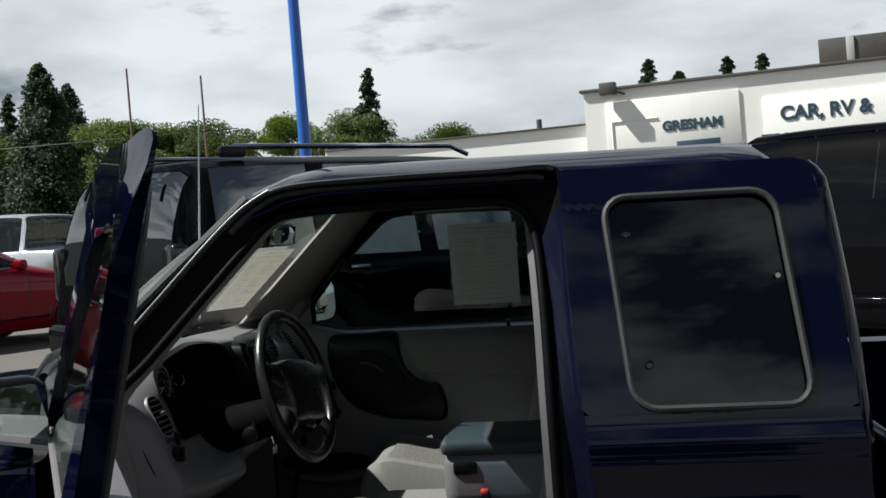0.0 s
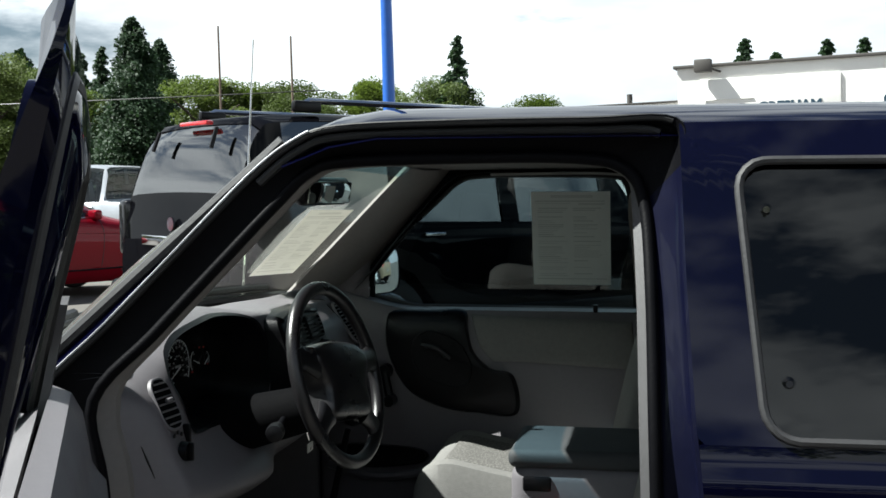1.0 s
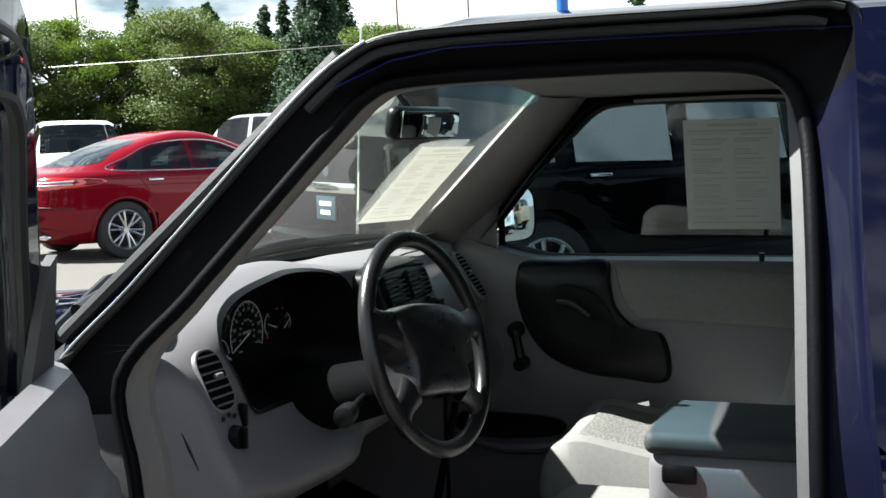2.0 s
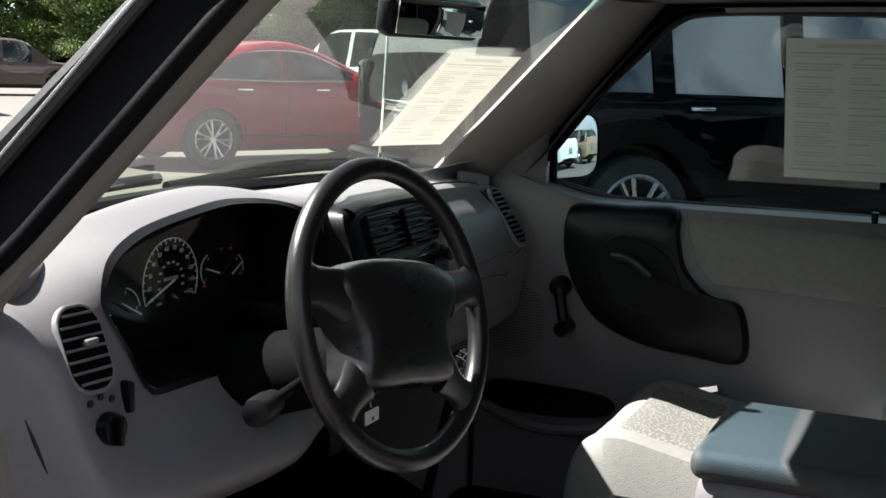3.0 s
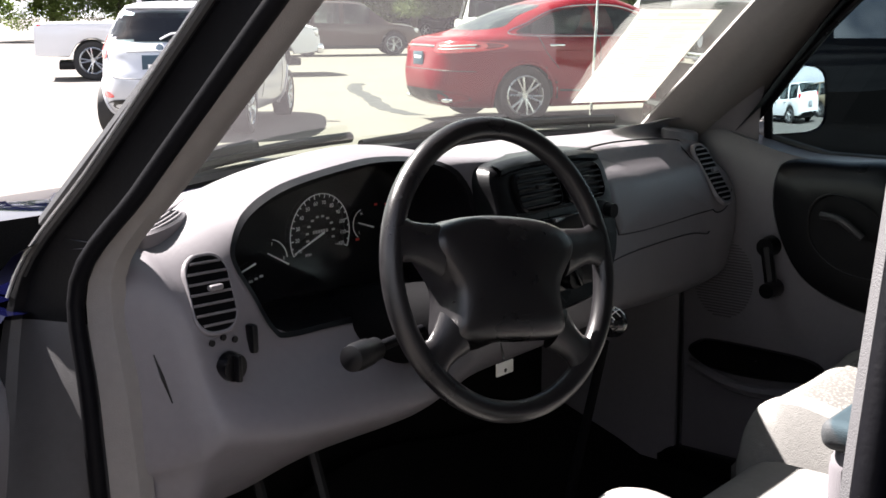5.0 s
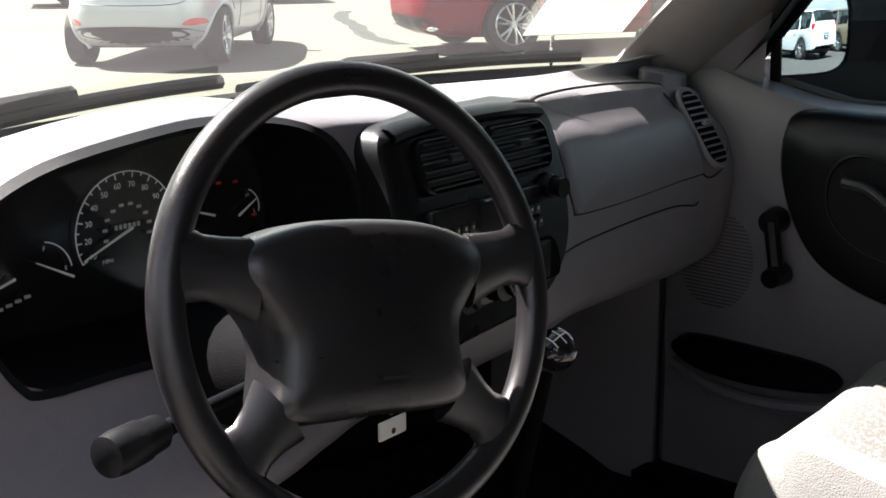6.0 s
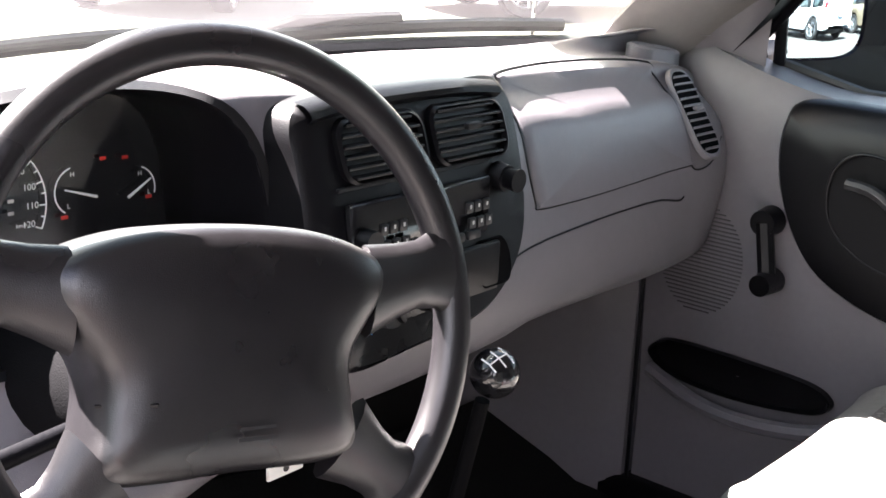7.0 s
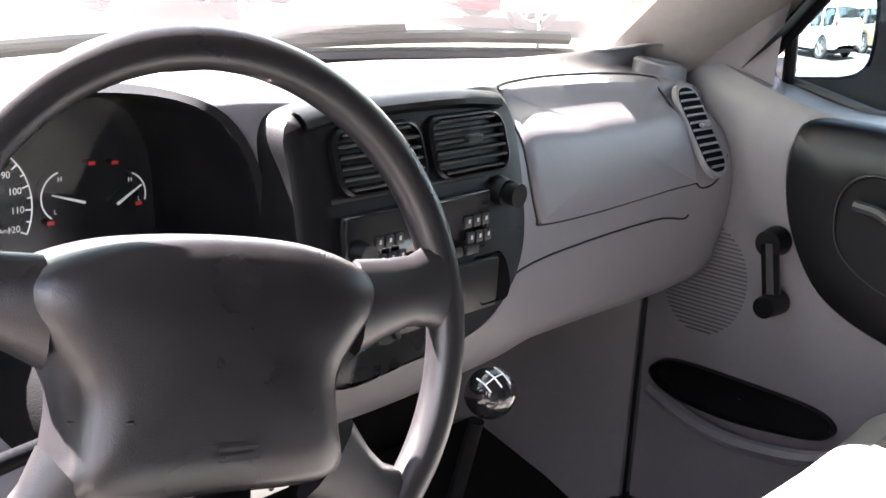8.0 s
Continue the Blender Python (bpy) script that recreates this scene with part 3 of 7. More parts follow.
# hood, cowl, fenders and front
secs = []
for k in range(13):
    f = k / 12
    sec = []
    for j in range(17):
        y = -0.74 + 1.48 * j / 16
        x0 = ws_base(y).x - 0.06
        x = x0 + (-2.52 + 0.18 * (y / 0.74) ** 2 - x0) * f
        z = 1.06 - 0.06 * f - 0.10 * f ** 4 - 0.03 * (y / 0.74) ** 4 + 0.012 * math.exp(-((abs(y) - 0.42) / 0.08) ** 2)
        sec.append((x, y, z))
    secs.append(sec)
part("hood", loft(secs), NAVY, truck)
secs = [[ws_base(-0.78 + 1.56 * j / 16) + Vector((dx, 0, dz)) for j in range(17)] for dx, dz in ((0.02, -0.012), (-0.02, -0.03), (-0.055, -0.055), (-0.09, -0.082))]
part("cowl_grille", loft(secs), BLACK, truck, "black plastic cowl grille")
for sgn in (1, -1):
    xs2 = [-2.45 + (1.37 if sgn > 0 else 1.43) * k / 24 for k in range(25)]
    secs = []
    for x in xs2:
        top = 1.03 - 0.07 * max(0, (-1.2 - x) / 1.3)
        arch = 0.40
        dx = abs(x + 1.95)
        low = 0.42 if dx > 0.40 else 0.36 + math.sqrt(max(0, 0.16 - dx * dx))
        out = 0.86 - 0.05 * max(0, (-2.1 - x) / 0.4) ** 2
        bul = 0.015 * math.exp(-(dx / 0.45) ** 2)
        secs.append([(x, -sgn * 0.735, top - 0.005), (x, -sgn * (out - 0.06), top), (x, -sgn * (out - 0.01), top - 0.05), (x, -sgn * (out + bul), min(top - 0.1, 0.85)), (x, -sgn * (out + bul), max(low, min(0.7, low + 0.1)) if low < 0.7 else low), (x, -sgn * (out - 0.01), low)])
    part("fender", loft(secs), NAVY, truck)
part("front_bumper", rbox((-2.56, 0, 0.55), (0.16, 1.7, 0.2), 0.04), CHROME, truck)
part("grille", rbox((-2.50, 0, 0.80), (0.06, 0.95, 0.2), 0.03), BLACK, truck)
for sgn in (1, -1):
    part("headlight", rbox((-2.46, sgn * 0.66, 0.80), (0.1, 0.32, 0.2), 0.04), CLEAR_LAMP, truck)
# cargo bed
for sgn in (1, -1):
    secs = [[(x, sgn * y, z) for x in (0.55, 1.0, 1.5, 2.1, 2.45)] for y, z in ((0.78, 0.98), (0.86, 0.985), (0.875, 0.95), (0.875, 0.7), (0.86, 0.45))]
    part("bed_side", loft(secs), NAVY, truck)
part("bed_front", rbox((0.56, 0, 0.72), (0.03, 1.7, 0.52), 0.01), NAVY, truck)
part("tailgate", rbox((2.45, 0, 0.72), (0.05, 1.5, 0.52), 0.015), NAVY, truck)
part("bed_floor", rbox((1.5, 0, 0.52), (1.9, 1.56, 0.03), 0.005), BLACK, truck)


def wheel_at(parent, c, r, w, axis, spokes=5, rim_mat=None, name="wheel"):
    """Road wheel: tyre with rounded shoulders, rim and spokes, outer face along axis."""
    rim_mat = rim_mat or ALLOY
    c, ax = Vector(c), Vector(axis).normalized()
    s = Vector((0, 0, 1))
    t = ax.cross(s).normalized()

    def circ(rad, off, n=36):
        return [c + ax * off + rad * (s * math.cos(k * 2 * math.pi / n) + t * math.sin(k * 2 * math.pi / n)) for k in range(n)]
    rr = r * 0.70
    tyre = part("wheel", loft([circ(rr, w * 0.40), circ(r * 0.84, w * 0.5), circ(r * 0.96, w * 0.45), circ(r, w * 0.3), circ(r, -w * 0.3), circ(r * 0.96, -w * 0.45), circ(r * 0.84, -w * 0.5), circ(rr, -w * 0.4)], ring=True), TYRE, parent)
    part("rim", loft([circ(rr, w * 0.42), circ(rr * 0.95, w * 0.46), circ(rr * 0.9, w * 0.40), circ(rr * 0.88, 0), circ(rr * 0.86, -w * 0.2)], ring=True), rim_mat, tyre)
    bm = loft([circ(rr * 0.9, -w * 0.1, 24), circ(0.01, -w * 0.1, 24)], ring=True)
    part("brake_disc", bm, BLACK, tyre)
    bm = cyl(c + ax * w * 0.15, c + ax * w * 0.36, rr * 0.24, rr * 0.18)
    for k in range(spokes):
        for d in (-0.13, 0.13):
            a = k * 2 * math.pi / spokes + 0.3
            p0 = a + d * 0.6
            p1 = a + d * 1.35
            q0 = c + ax * w * 0.33 + rr * 0.16 * (s * math.cos(p0) + t * math.sin(p0))
            q1 = c + ax * w * 0.40 + rr * 0.93 * (s * math.cos(p1) + t * math.sin(p1))
            tube([q0, q0.lerp(q1, 0.5) + ax * w * 0.05, q1], [rr * 0.07, rr * 0.055, rr * 0.06], sides=6, bm=bm)
    part("spokes", bm, rim_mat, tyre)
    return tyre


for x, z in ((-1.95, 0.36), (1.25, 0.36)):
    for sgn in (1, -1):
        wheel_at(truck, (x, sgn * 0.74, z + 0.02), 0.36, 0.22, (0, sgn, 0))

# ---- dashboard ----
DASH = [  # y: ridge (x, z), face mid, face bottom, knee, underside
    (-0.746, (-1.005, 1.095), (-0.985, 1.02), (-0.972, 0.94), (-0.965, 0.84), (-0.97, 0.66)),
    (-0.726, (-0.985, 1.103), (-0.962, 1.02), (-0.948, 0.94), (-0.938, 0.84), (-0.95, 0.68)),
    (-0.702, (-0.962, 1.108), (-0.937, 1.025), (-0.918, 0.945), (-0.905, 0.85), (-0.93, 0.72)),
    (-0.680, (-0.950, 1.110), (-0.918, 1.03), (-0.893, 0.952), (-0.872, 0.865), (-0.92, 0.76)),
    (-0.655, (-0.950, 1.114), (-0.913, 1.035), (-0.886, 0.96), (-0.855, 0.88), (-0.92, 0.79)),
    (-0.58, (-0.945, 1.136), (-0.915, 1.05), (-0.895, 0.965), (-0.835, 0.875), (-0.93, 0.79)),
    (-0.48, (-0.935, 1.163), (-0.915, 1.06), (-0.905, 0.972), (-0.825, 0.872), (-0.95, 0.79)),
    (-0.37, (-0.925, 1.180), (-0.91, 1.07), (-0.905, 0.972), (-0.82, 0.868), (-0.96, 0.79)),
    (-0.26, (-0.922, 1.183), (-0.905, 1.07), (-0.90, 0.965), (-0.85, 0.866), (-0.96, 0.80)),
    (-0.17, (-0.908, 1.170), (-0.885, 1.07), (-0.875, 0.955), (-0.865, 0.872), (-0.96, 0.82)),
    (-0.02, (-0.905, 1.160), (-0.875, 1.06), (-0.855, 0.955), (-0.855, 0.880), (-0.97, 0.83)),
    (0.13, (-0.935, 1.156), (-0.89, 1.06), (-0.868, 0.965), (-0.862, 0.882), (-0.98, 0.83)),
    (0.22, (-0.962, 1.148), (-0.91, 1.08), (-0.885, 0.995), (-0.872, 0.885), (-0.99, 0.82)),
    (0.40, (-0.975, 1.140), (-0.925, 1.08), (-0.90, 0.995), (-0.90, 0.868), (-1.0, 0.81)),
    (0.54, (-0.978, 1.132), (-0.932, 1.07), (-0.910, 0.99), (-0.912, 0.858), (-1.01, 0.80)),
    (0.62, (-0.974, 1.124), (-0.924, 1.06), (-0.902, 0.985), (-0.912, 0.860), (-1.02, 0.80)),
    (0.675, (-0.978, 1.112), (-0.925, 1.045), (-0.905, 0.98), (-0.917, 0.866), (-1.03, 0.81)),
    (0.715, (-0.995, 1.095), (-0.942, 1.03), (-0.925, 0.975), (-0.935, 0.88), (-1.04, 0.82)),
    (0.745, (-1.02, 1.07), (-0.975, 1.02), (-0.962, 0.975), (-0.97, 0.89), (-1.05, 0.83)),
]


def dash_profile(row):
    y, r, m, f, k, u = row
    b = ws_base(y)
    bx = b.x + 0.025
    top = 1.118
    bump = 0.016 * min(1.0, max(0.0, (0.69 - abs(y)) / 0.2))
    w = min(1.0, max(0.0, (-0.17 - y) / 0.10))
    brow = [(r[0] - 0.06 - 0.045 * w, y, r[1] - 0.002 + 0.003 * w), (r[0] - 0.036 * w, y, r[1] - 0.008 - 0.005 * w), (r[0] + 0.012 - 0.006 * w, y, r[1] - 0.03 - 0.008 * w)]
    rise = 0.032 * min(1.0, max(0.0, (y - 0.42) / 0.20)) ** 1.5
    pts = [(bx, y, top), (bx + 0.12 - 0.02 * w, y, top + bump + rise), ((bx + r[0]) / 2 + 0.03 - 0.02 * w, y, (top + r[1]) / 2 + bump + rise)] + brow + [(m[0], y, m[1]), (f[0], y, f[1]), (k[0], y, k[1] + 0.02), (k[0] - 0.02, y, k[1] - 0.02), (u[0], y, u[1])]
    return spline(pts, 46)


rows = [dash_profile(r) for r in DASH]
ND = 150
cols = [spline([r[j] for r in rows], ND) for j in range(46)]
grid = [[cols[j][k] for j in range(46)] for k in range(ND)]


def dash_x(y, z):
    """The dash face's x at (y, z), on the side towards the seats."""
    ys = [g[20].y for g in grid]
    k = max(0, min(ND - 2, max(i for i in range(ND) if ys[i] <= max(y, ys[0]))))
    f = (y - ys[k]) / (ys[k + 1] - ys[k])

    def on_row(row):
        for p, q in zip(row[17:42], row[18:43]):
            if p.z >= z >= q.z and p.z > q.z:
                return p.x + (q.x - p.x) * (p.z - z) / (p.z - q.z)
        return row[17].x if z > row[17].z else row[42].x
    return on_row(grid[k]) * (1 - f) + on_row(grid[k + 1]) * f


CLUSTER = [(-0.586, 1.075), (-0.575, 1.10), (-0.536, 1.127), (-0.467, 1.150), (-0.37, 1.165), (-0.29, 1.168), (-0.225, 1.158), (-0.192, 1.12), (-0.18, 1.06), (-0.182, 1.0), (-0.22, 0.972), (-0.33, 0.974), (-0.44, 0.98), (-0.525, 0.983), (-0.548, 0.995), (-0.57, 1.035)]
cl_loop = [(p.x, p.y) for p in spline([(a, b, 0) for a, b in CLUSTER], 80, closed=True)]


def inside(loop, y, z):
    hit = False
    for (y0, z0), (y1, z1) in zip(loop, loop[1:] + loop[:1]):
        if (z0 > z) != (z1 > z) and y < (y1 - y0) * (z - z0) / (z1 - z0) + y0:
            hit = not hit
    return hit


bm = loft(grid)
within = {v for v in bm.verts if v.co.x > -0.965 and inside(cl_loop, v.co.y, v.co.z)}
gone = [f for f in bm.faces if all(v in within for v in f.verts)]
bmesh.ops.delete(bm, geom=gone, context="FACES")
# the edge of the opening follows the instrument panel's outline
fine_loop = [(p.x, p.y) for p in spline([(a, b, 0) for a, b in cl_loop], 400, closed=True)]
for v in within:
    if v.is_valid:
        y, z = min(fine_loop, key=lambda q: (q[0] - v.co.y) ** 2 + (q[1] - v.co.z) ** 2)
        v.co = Vector((dash_x(y, z), y, z))
dash = part("dashboard", bm, GREY, truck, "light grey moulded plastic dashboard")
# closed ends of the dash
for y, sgn in ((-0.746, -1), (0.745, 1)):
    sec = dash_profile(DASH[0] if sgn < 0 else DASH[-1])
    bm = bmesh.new()
    vs = [bm.verts.new(p + Vector((0, 0.022 if sgn < 0 else 0.0, 0))) for p in sec]
    bm.faces.new(vs)
    part("dash_end", bm, GREY, dash)


def on_dash(y, z, d):
    return Vector((dash_x(y, z) + d, y, z))


# instrument cluster: rim, recessed bowl, face, dials
rim = [on_dash(y, z, 0.002) for y, z in cl_loop]
cy, cz = -0.385, 1.075
bowl = [Vector((-1.012, cy + (y - cy) * 0.93, cz + (z - cz) * 0.88)) for y, z in cl_loop]
lip = [on_dash(cy + (y - cy) * 1.035, cz + (z - cz) * 1.06, 0.004) for y, z in cl_loop]
cluster = part("instrument_panel", loft([lip, rim, [p + Vector((-0.012, 0, 0)) for p in rim], bowl], ring=True), BLACK, dash, "black instrument cluster bezel")
bm = bmesh.new()
bm.faces.new([bm.verts.new(p) for p in bowl])
part("cluster_face", bm, GLOSS_BLACK, cluster)
FX = -1.008
bm = bmesh.new()
bm.faces.new([bm.verts.new(Vector((-0.972 + 0.02 * (z - 1.07) / 0.1, cy + (y - cy) * 0.965, cz + (z - cz) * 0.945))) for y, z in cl_loop])
pane = part("cluster_lens", bm, CLUSTER_GLASS, cluster, smooth=False)
pane.visible_shadow = False


def dial_text(txt, y, z, size, mat, parent, name="dial_number"):
    cu = bpy.data.curves.new(name, "FONT")
    cu.body, cu.size, cu.align_x, cu.align_y = txt, size, "CENTER", "CENTER"
    tmp = bpy.data.objects.new(name, cu)
    scene.collection.objects.link(tmp)
    me = bpy.data.meshes.new_from_object(tmp)
    bpy.data.objects.remove(tmp)
    ob = new(name, me)
    me.materials.append(mat)
    ob.parent = parent
    ob.matrix_basis = Matrix.Translation((FX + 0.001, y, z)) @ Matrix(((0, 0, 1, 0), (1, 0, 0, 0), (0, 1, 0, 0), (0, 0, 0, 1)))
    return ob


def needle(y0, z0, y1, z1, parent, w=0.0016):
    part("needle", tube([(FX + 0.004, y0, z0), (FX + 0.004, y1, z1)], [w * 1.2, w * 0.6], sides=6), WHITE_MARK, parent)


def arc(y, z, r, a0, a1, n=24):
    return [(FX + 0.001, y + r * math.cos(radians(a0 + (a1 - a0) * k / n)), z + r * math.sin(radians(a0 + (a1 - a0) * k / n))) for k in range(n + 1)]


spy, spz, spr = -0.369, 1.071, 0.056
part("dial_ring", tube(arc(spy, spz, spr, -25, 205, 40), 0.0007, sides=4), WHITE_MARK, cluster)
bm = bmesh.new()
for k in range(23):
    a = radians(205 - 230 * k / 22)
    r0 = spr - (0.006 if k % 2 == 0 else 0.0035)
    tube([(FX + 0.001, spy + r0 * math.cos(a), spz + r0 * math.sin(a)), (FX + 0.001, spy + spr * math.cos(a), spz + spr * math.sin(a))], 0.0007, sides=4, bm=bm)
part("dial_ticks", bm, WHITE_MARK, cluster)
for k, v in enumerate(range(10, 121, 10)):
    a = radians(205 - 230 * k / 11)
    dial_text(str(v), spy + 0.0435 * math.cos(a), spz + 0.0435 * math.sin(a), 0.0078, WHITE_MARK, cluster)
for k in range(6):
    part("odometer_bar", rbox((FX + 0.001, spy - 0.0125 + 0.005 * k, spz + 0.004), (0.0008, 0.0032, 0.0045), 0), PALE_MARK, cluster)
for k in range(10):
    a = radians(195 - 210 * k / 9)
    part("inner_dial_bar", rbox((FX + 0.001, spy + 0.025 * math.cos(a), spz + 0.025 * math.sin(a)), (0.0008, 0.0050, 0.0028), 0), PALE_MARK, cluster)
dial_text("MPH", spy - 0.024, spz - 0.026, 0.006, WHITE_MARK, cluster)
dial_text("km/h", spy + 0.033, spz - 0.018, 0.0050, WHITE_MARK, cluster)
needle(spy + 0.004, spz + 0.002, spy - 0.051, spz - 0.020, cluster, 0.0013)
# small gauges: centre, radius and span of the arc, needle from its pivot to its tip
for (gy, gz), gr, (a0, a1), n0, n1, marks in (
        ((-0.284, 1.074), 0.021, (105, 235), (-0.267, 1.067), (-0.297, 1.077), ("H", "L")),
        ((-0.227, 1.066), 0.021, (-15, 68), (-0.236, 1.061), (-0.212, 1.075), ("L", "H")),
        ((-0.463, 1.045), 0.032, (8, 78), (-0.432, 1.040), (-0.468, 1.060), ("E", "F"))):
    part("gauge_arc", tube(arc(gy, gz, gr, a0, a1, 12), 0.0007, sides=4), WHITE_MARK, cluster)
    needle(*n0, *n1, cluster, 0.0012)
    for txt, a in zip(marks, (a0, a1)):
        dial_text(txt, gy + (gr - 0.006) * math.cos(radians(a)), gz + (gr - 0.006) * math.sin(radians(a)), 0.006, WHITE_MARK, cluster)
needle(-0.4895, 1.050, -0.5185, 1.041, cluster, 0.0012)
for k in range(4):
    part("gauge_bar", rbox((FX + 0.001, -0.505 + 0.009 * k, 1.025 + 0.002 * k), (0.0008, 0.006, 0.003), 0), PALE_MARK, cluster)
for y, z in ((-0.258, 1.0985), (-0.236, 1.0965), (-0.297, 1.053), (-0.213, 1.058)):
    part("warning_mark", rbox((FX + 0.001, y, z), (0.001, 0.006, 0.003), 0), RED_MARK, cluster)


# vents at the dash ends
def end_vent(y, z, w, h, sgn, count):
    """An oval vent on a flat plate that follows the dash's lean, with slats across it."""
    c0 = on_dash(y, z, 0.0)
    uu = (on_dash(y + 0.025, z, 0) - on_dash(y - 0.025, z, 0)) / 0.05
    vv = (on_dash(y, z + 0.035, 0) - on_dash(y, z - 0.045, 0)) / 0.08
    nn = uu.cross(vv).normalized()

    def at_vent(u, v, d):
        return c0 + uu * (u - sgn * (0.16 if sgn < 0 else 0.02) * v * sgn * sgn) + vv * v + nn * d
    loop = rounded_loop(w, h, w * 0.40, 7)
    secs = [[at_vent(u * s, v * s, d) for u, v in loop] for s, d in ((1.09, -0.006), (1.07, 0.0006), (1.03, 0.0018), (1.0, 0.0018), (0.97, 0.0010))]
    vent = part("air_vent", loft(secs, ring=True), GREY, dash, "grey oval air vent with slats")
    # flat black sheet on the uncut dash, for the shade between the slats
    bm = bmesh.new()
    bm.faces.new([bm.verts.new(at_vent(u, v, 0.0012)) for u, v in loop])
    part("vent_shade", bm, COLUMN_BLACK, vent)
    for k in range(count):
        v = ((k + 0.5) / count - 0.5) * h * 0.94
        edge = max(0.0, abs(v) - (h / 2 - w * 0.46))
        half = w / 2 - w * 0.46 + math.sqrt(max(0.0, (w * 0.46) ** 2 - edge ** 2))
        bm = loft([[at_vent(u, v + dv, dd) for u in (-half, 0, half)] for dv, dd in ((-0.0014, 0.001), (-0.0009, 0.0032), (0.0009, 0.0036), (0.0015, 0.0013))])
        part("slat", bm, GREY, vent)
    part("vent_knob", rbox(at_vent(0.004, 0.004, 0.006), (0.009, 0.020, 0.0075), 0.003), GREY, vent)


end_vent(-0.632, 1.050, 0.056, 0.082, -1, 7)
end_vent(0.608, 1.058, 0.050, 0.104, 1, 11)

# defroster vents on the dash top's corners, lying on its curve
def top_plane(x, y):
    """The plane that lies nearest to the dash top round (x, y), as z = a + b x + c y."""
    near = [p for g in grid for p in g[:18] if (p.x - x) ** 2 + (p.y - y) ** 2 < 0.05 ** 2]
    m = numpy.array([(1.0, p.x, p.y) for p in near])
    return numpy.linalg.lstsq(m, numpy.array([p.z for p in near]), rcond=None)[0]


for cx, cy2, ux, uy in ((-1.012, -0.630, 0.30, -0.95), (-1.008, 0.628, 0.30, 0.95)):
    pa, pb, pc3 = (float(q) for q in top_plane(cx, cy2))
    if cy2 > 0:
        pa, pb = pa + 0.18 * cx - 0.007, pb - 0.18

    def dash_top(x, y, d):
        return Vector((x, y, pa + pb * x + pc3 * y + d + 0.0004))

    def oval(s, d, n=28):
        out = []
        for k in range(n):
            a = k * 2 * math.pi / n
            u, v = 0.046 * s * math.cos(a), 0.021 * s * math.sin(a)
            out.append(dash_top(cx + ux * u - uy * v, cy2 + uy * u + ux * v, d))
        return out
    dv = part("defroster_vent", loft([oval(1.02, -0.016), oval(1.0, 0.001), oval(0.86, 0.004), oval(0.82, 0.001)], ring=True), GREY, dash, "oval defroster vent with curved slats")
    # black face over the dash top stands for the vent's shaded depth
    bm = bmesh.new()
    bm.faces.new([bm.verts.new(p) for p in oval(0.84, 0.0018)])
    part("vent_shade", bm, COLUMN_BLACK, dv)
    for e in (-0.0085, 0.0, 0.0085):
        h = 0.037 * math.sqrt(1 - (e / 0.0178) ** 2)
        pts = [dash_top(cx + ux * h * q - uy * (e + 0.003 * (1 - q * q)), cy2 + uy * h * q + ux * (e + 0.003 * (1 - q * q)), 0.0028) for q in (-1, -0.5, 0, 0.5, 1)]
        part("slat", tube(pts, 0.0018, sides=6), GREY, dv)

# light switch, its three marks, dimmer wheel
bm = cyl(on_dash(-0.634, 0.968, 0.0), on_dash(-0.634, 0.968, 0.014), 0.018, 0.0165)
rbox(on_dash(-0.634, 0.968, 0.017), (0.012, 0.007, 0.033), 0.003, bm=bm)
part("light_switch", bm, BLACK, dash, "black rotary light switch")
for dy, dz in ((-0.018, 0.03), (0.0, 0.033), (0.017, 0.027)):
    c = on_dash(-0.634 + dy, 0.968 + dz, 0.003)
    part("switch_mark", cyl(c, c + Vector((0.002, 0, 0)), 0.004, sides=12), BLACK, dash)
part("dimmer_wheel", rbox(on_dash(-0.59, 0.99, 0.004), (0.016, 0.010, 0.036), 0.004), BLACK, dash)
part("fuse_cover_slot", tube([on_dash(-0.706, 0.99, 0.0), on_dash(-0.703, 0.965, 0.0005), on_dash(-0.699, 0.935, 0.0)], [0.0008, 0.0022, 0.0008], sides=6), BLACK, dash)

# centre stack
STACK = [(-0.178, 1.10), (-0.176, 1.135), (-0.155, 1.153), (-0.09, 1.158), (0.03, 1.158), (0.09, 1.157), (0.112, 1.14), (0.115, 1.09), (0.105, 1.02), (0.075, 0.975), (0.02, 0.945), (-0.08, 0.936), (-0.165, 0.936), (-0.18, 0.98), (-0.182, 1.04)]


def stack_x(z):
    return -0.872 + 0.062 * max(0.0, (1.15 - z) / 0.2) ** 0.8


st = [(p.x, p.y) for p in spline([(a, b, 0) for a, b in STACK], 90, closed=True)]
sc = (-0.035, 1.05)
front = [Vector((stack_x(z), y, z)) for y, z in st]
secs = [[p + Vector((-0.05, 0, 0)) for p in front], [p + Vector((-0.010, 0, 0)) for p in front], front,
        [Vector((stack_x(sc[1] + (z - sc[1]) * 0.95) + 0.006, sc[0] + (y - sc[0]) * 0.95, sc[1] + (z - sc[1]) * 0.95)) for y, z in st]]
for q in (0.75, 0.5, 0.25, 0.05):
    secs.append([Vector((stack_x(sc[1] + (z - sc[1]) * q) + 0.006, sc[0] + (y - sc[0]) * q, sc[1] + (z - sc[1]) * q)) for y, z in st])
stack = part("centre_console", loft(secs, ring=True), BLACK, dash, "black plastic centre stack with vents, radio and heater controls")


def on_stack(y, z, d=0.0):
    return Vector((stack_x(z) + 0.006 + d, y, z))


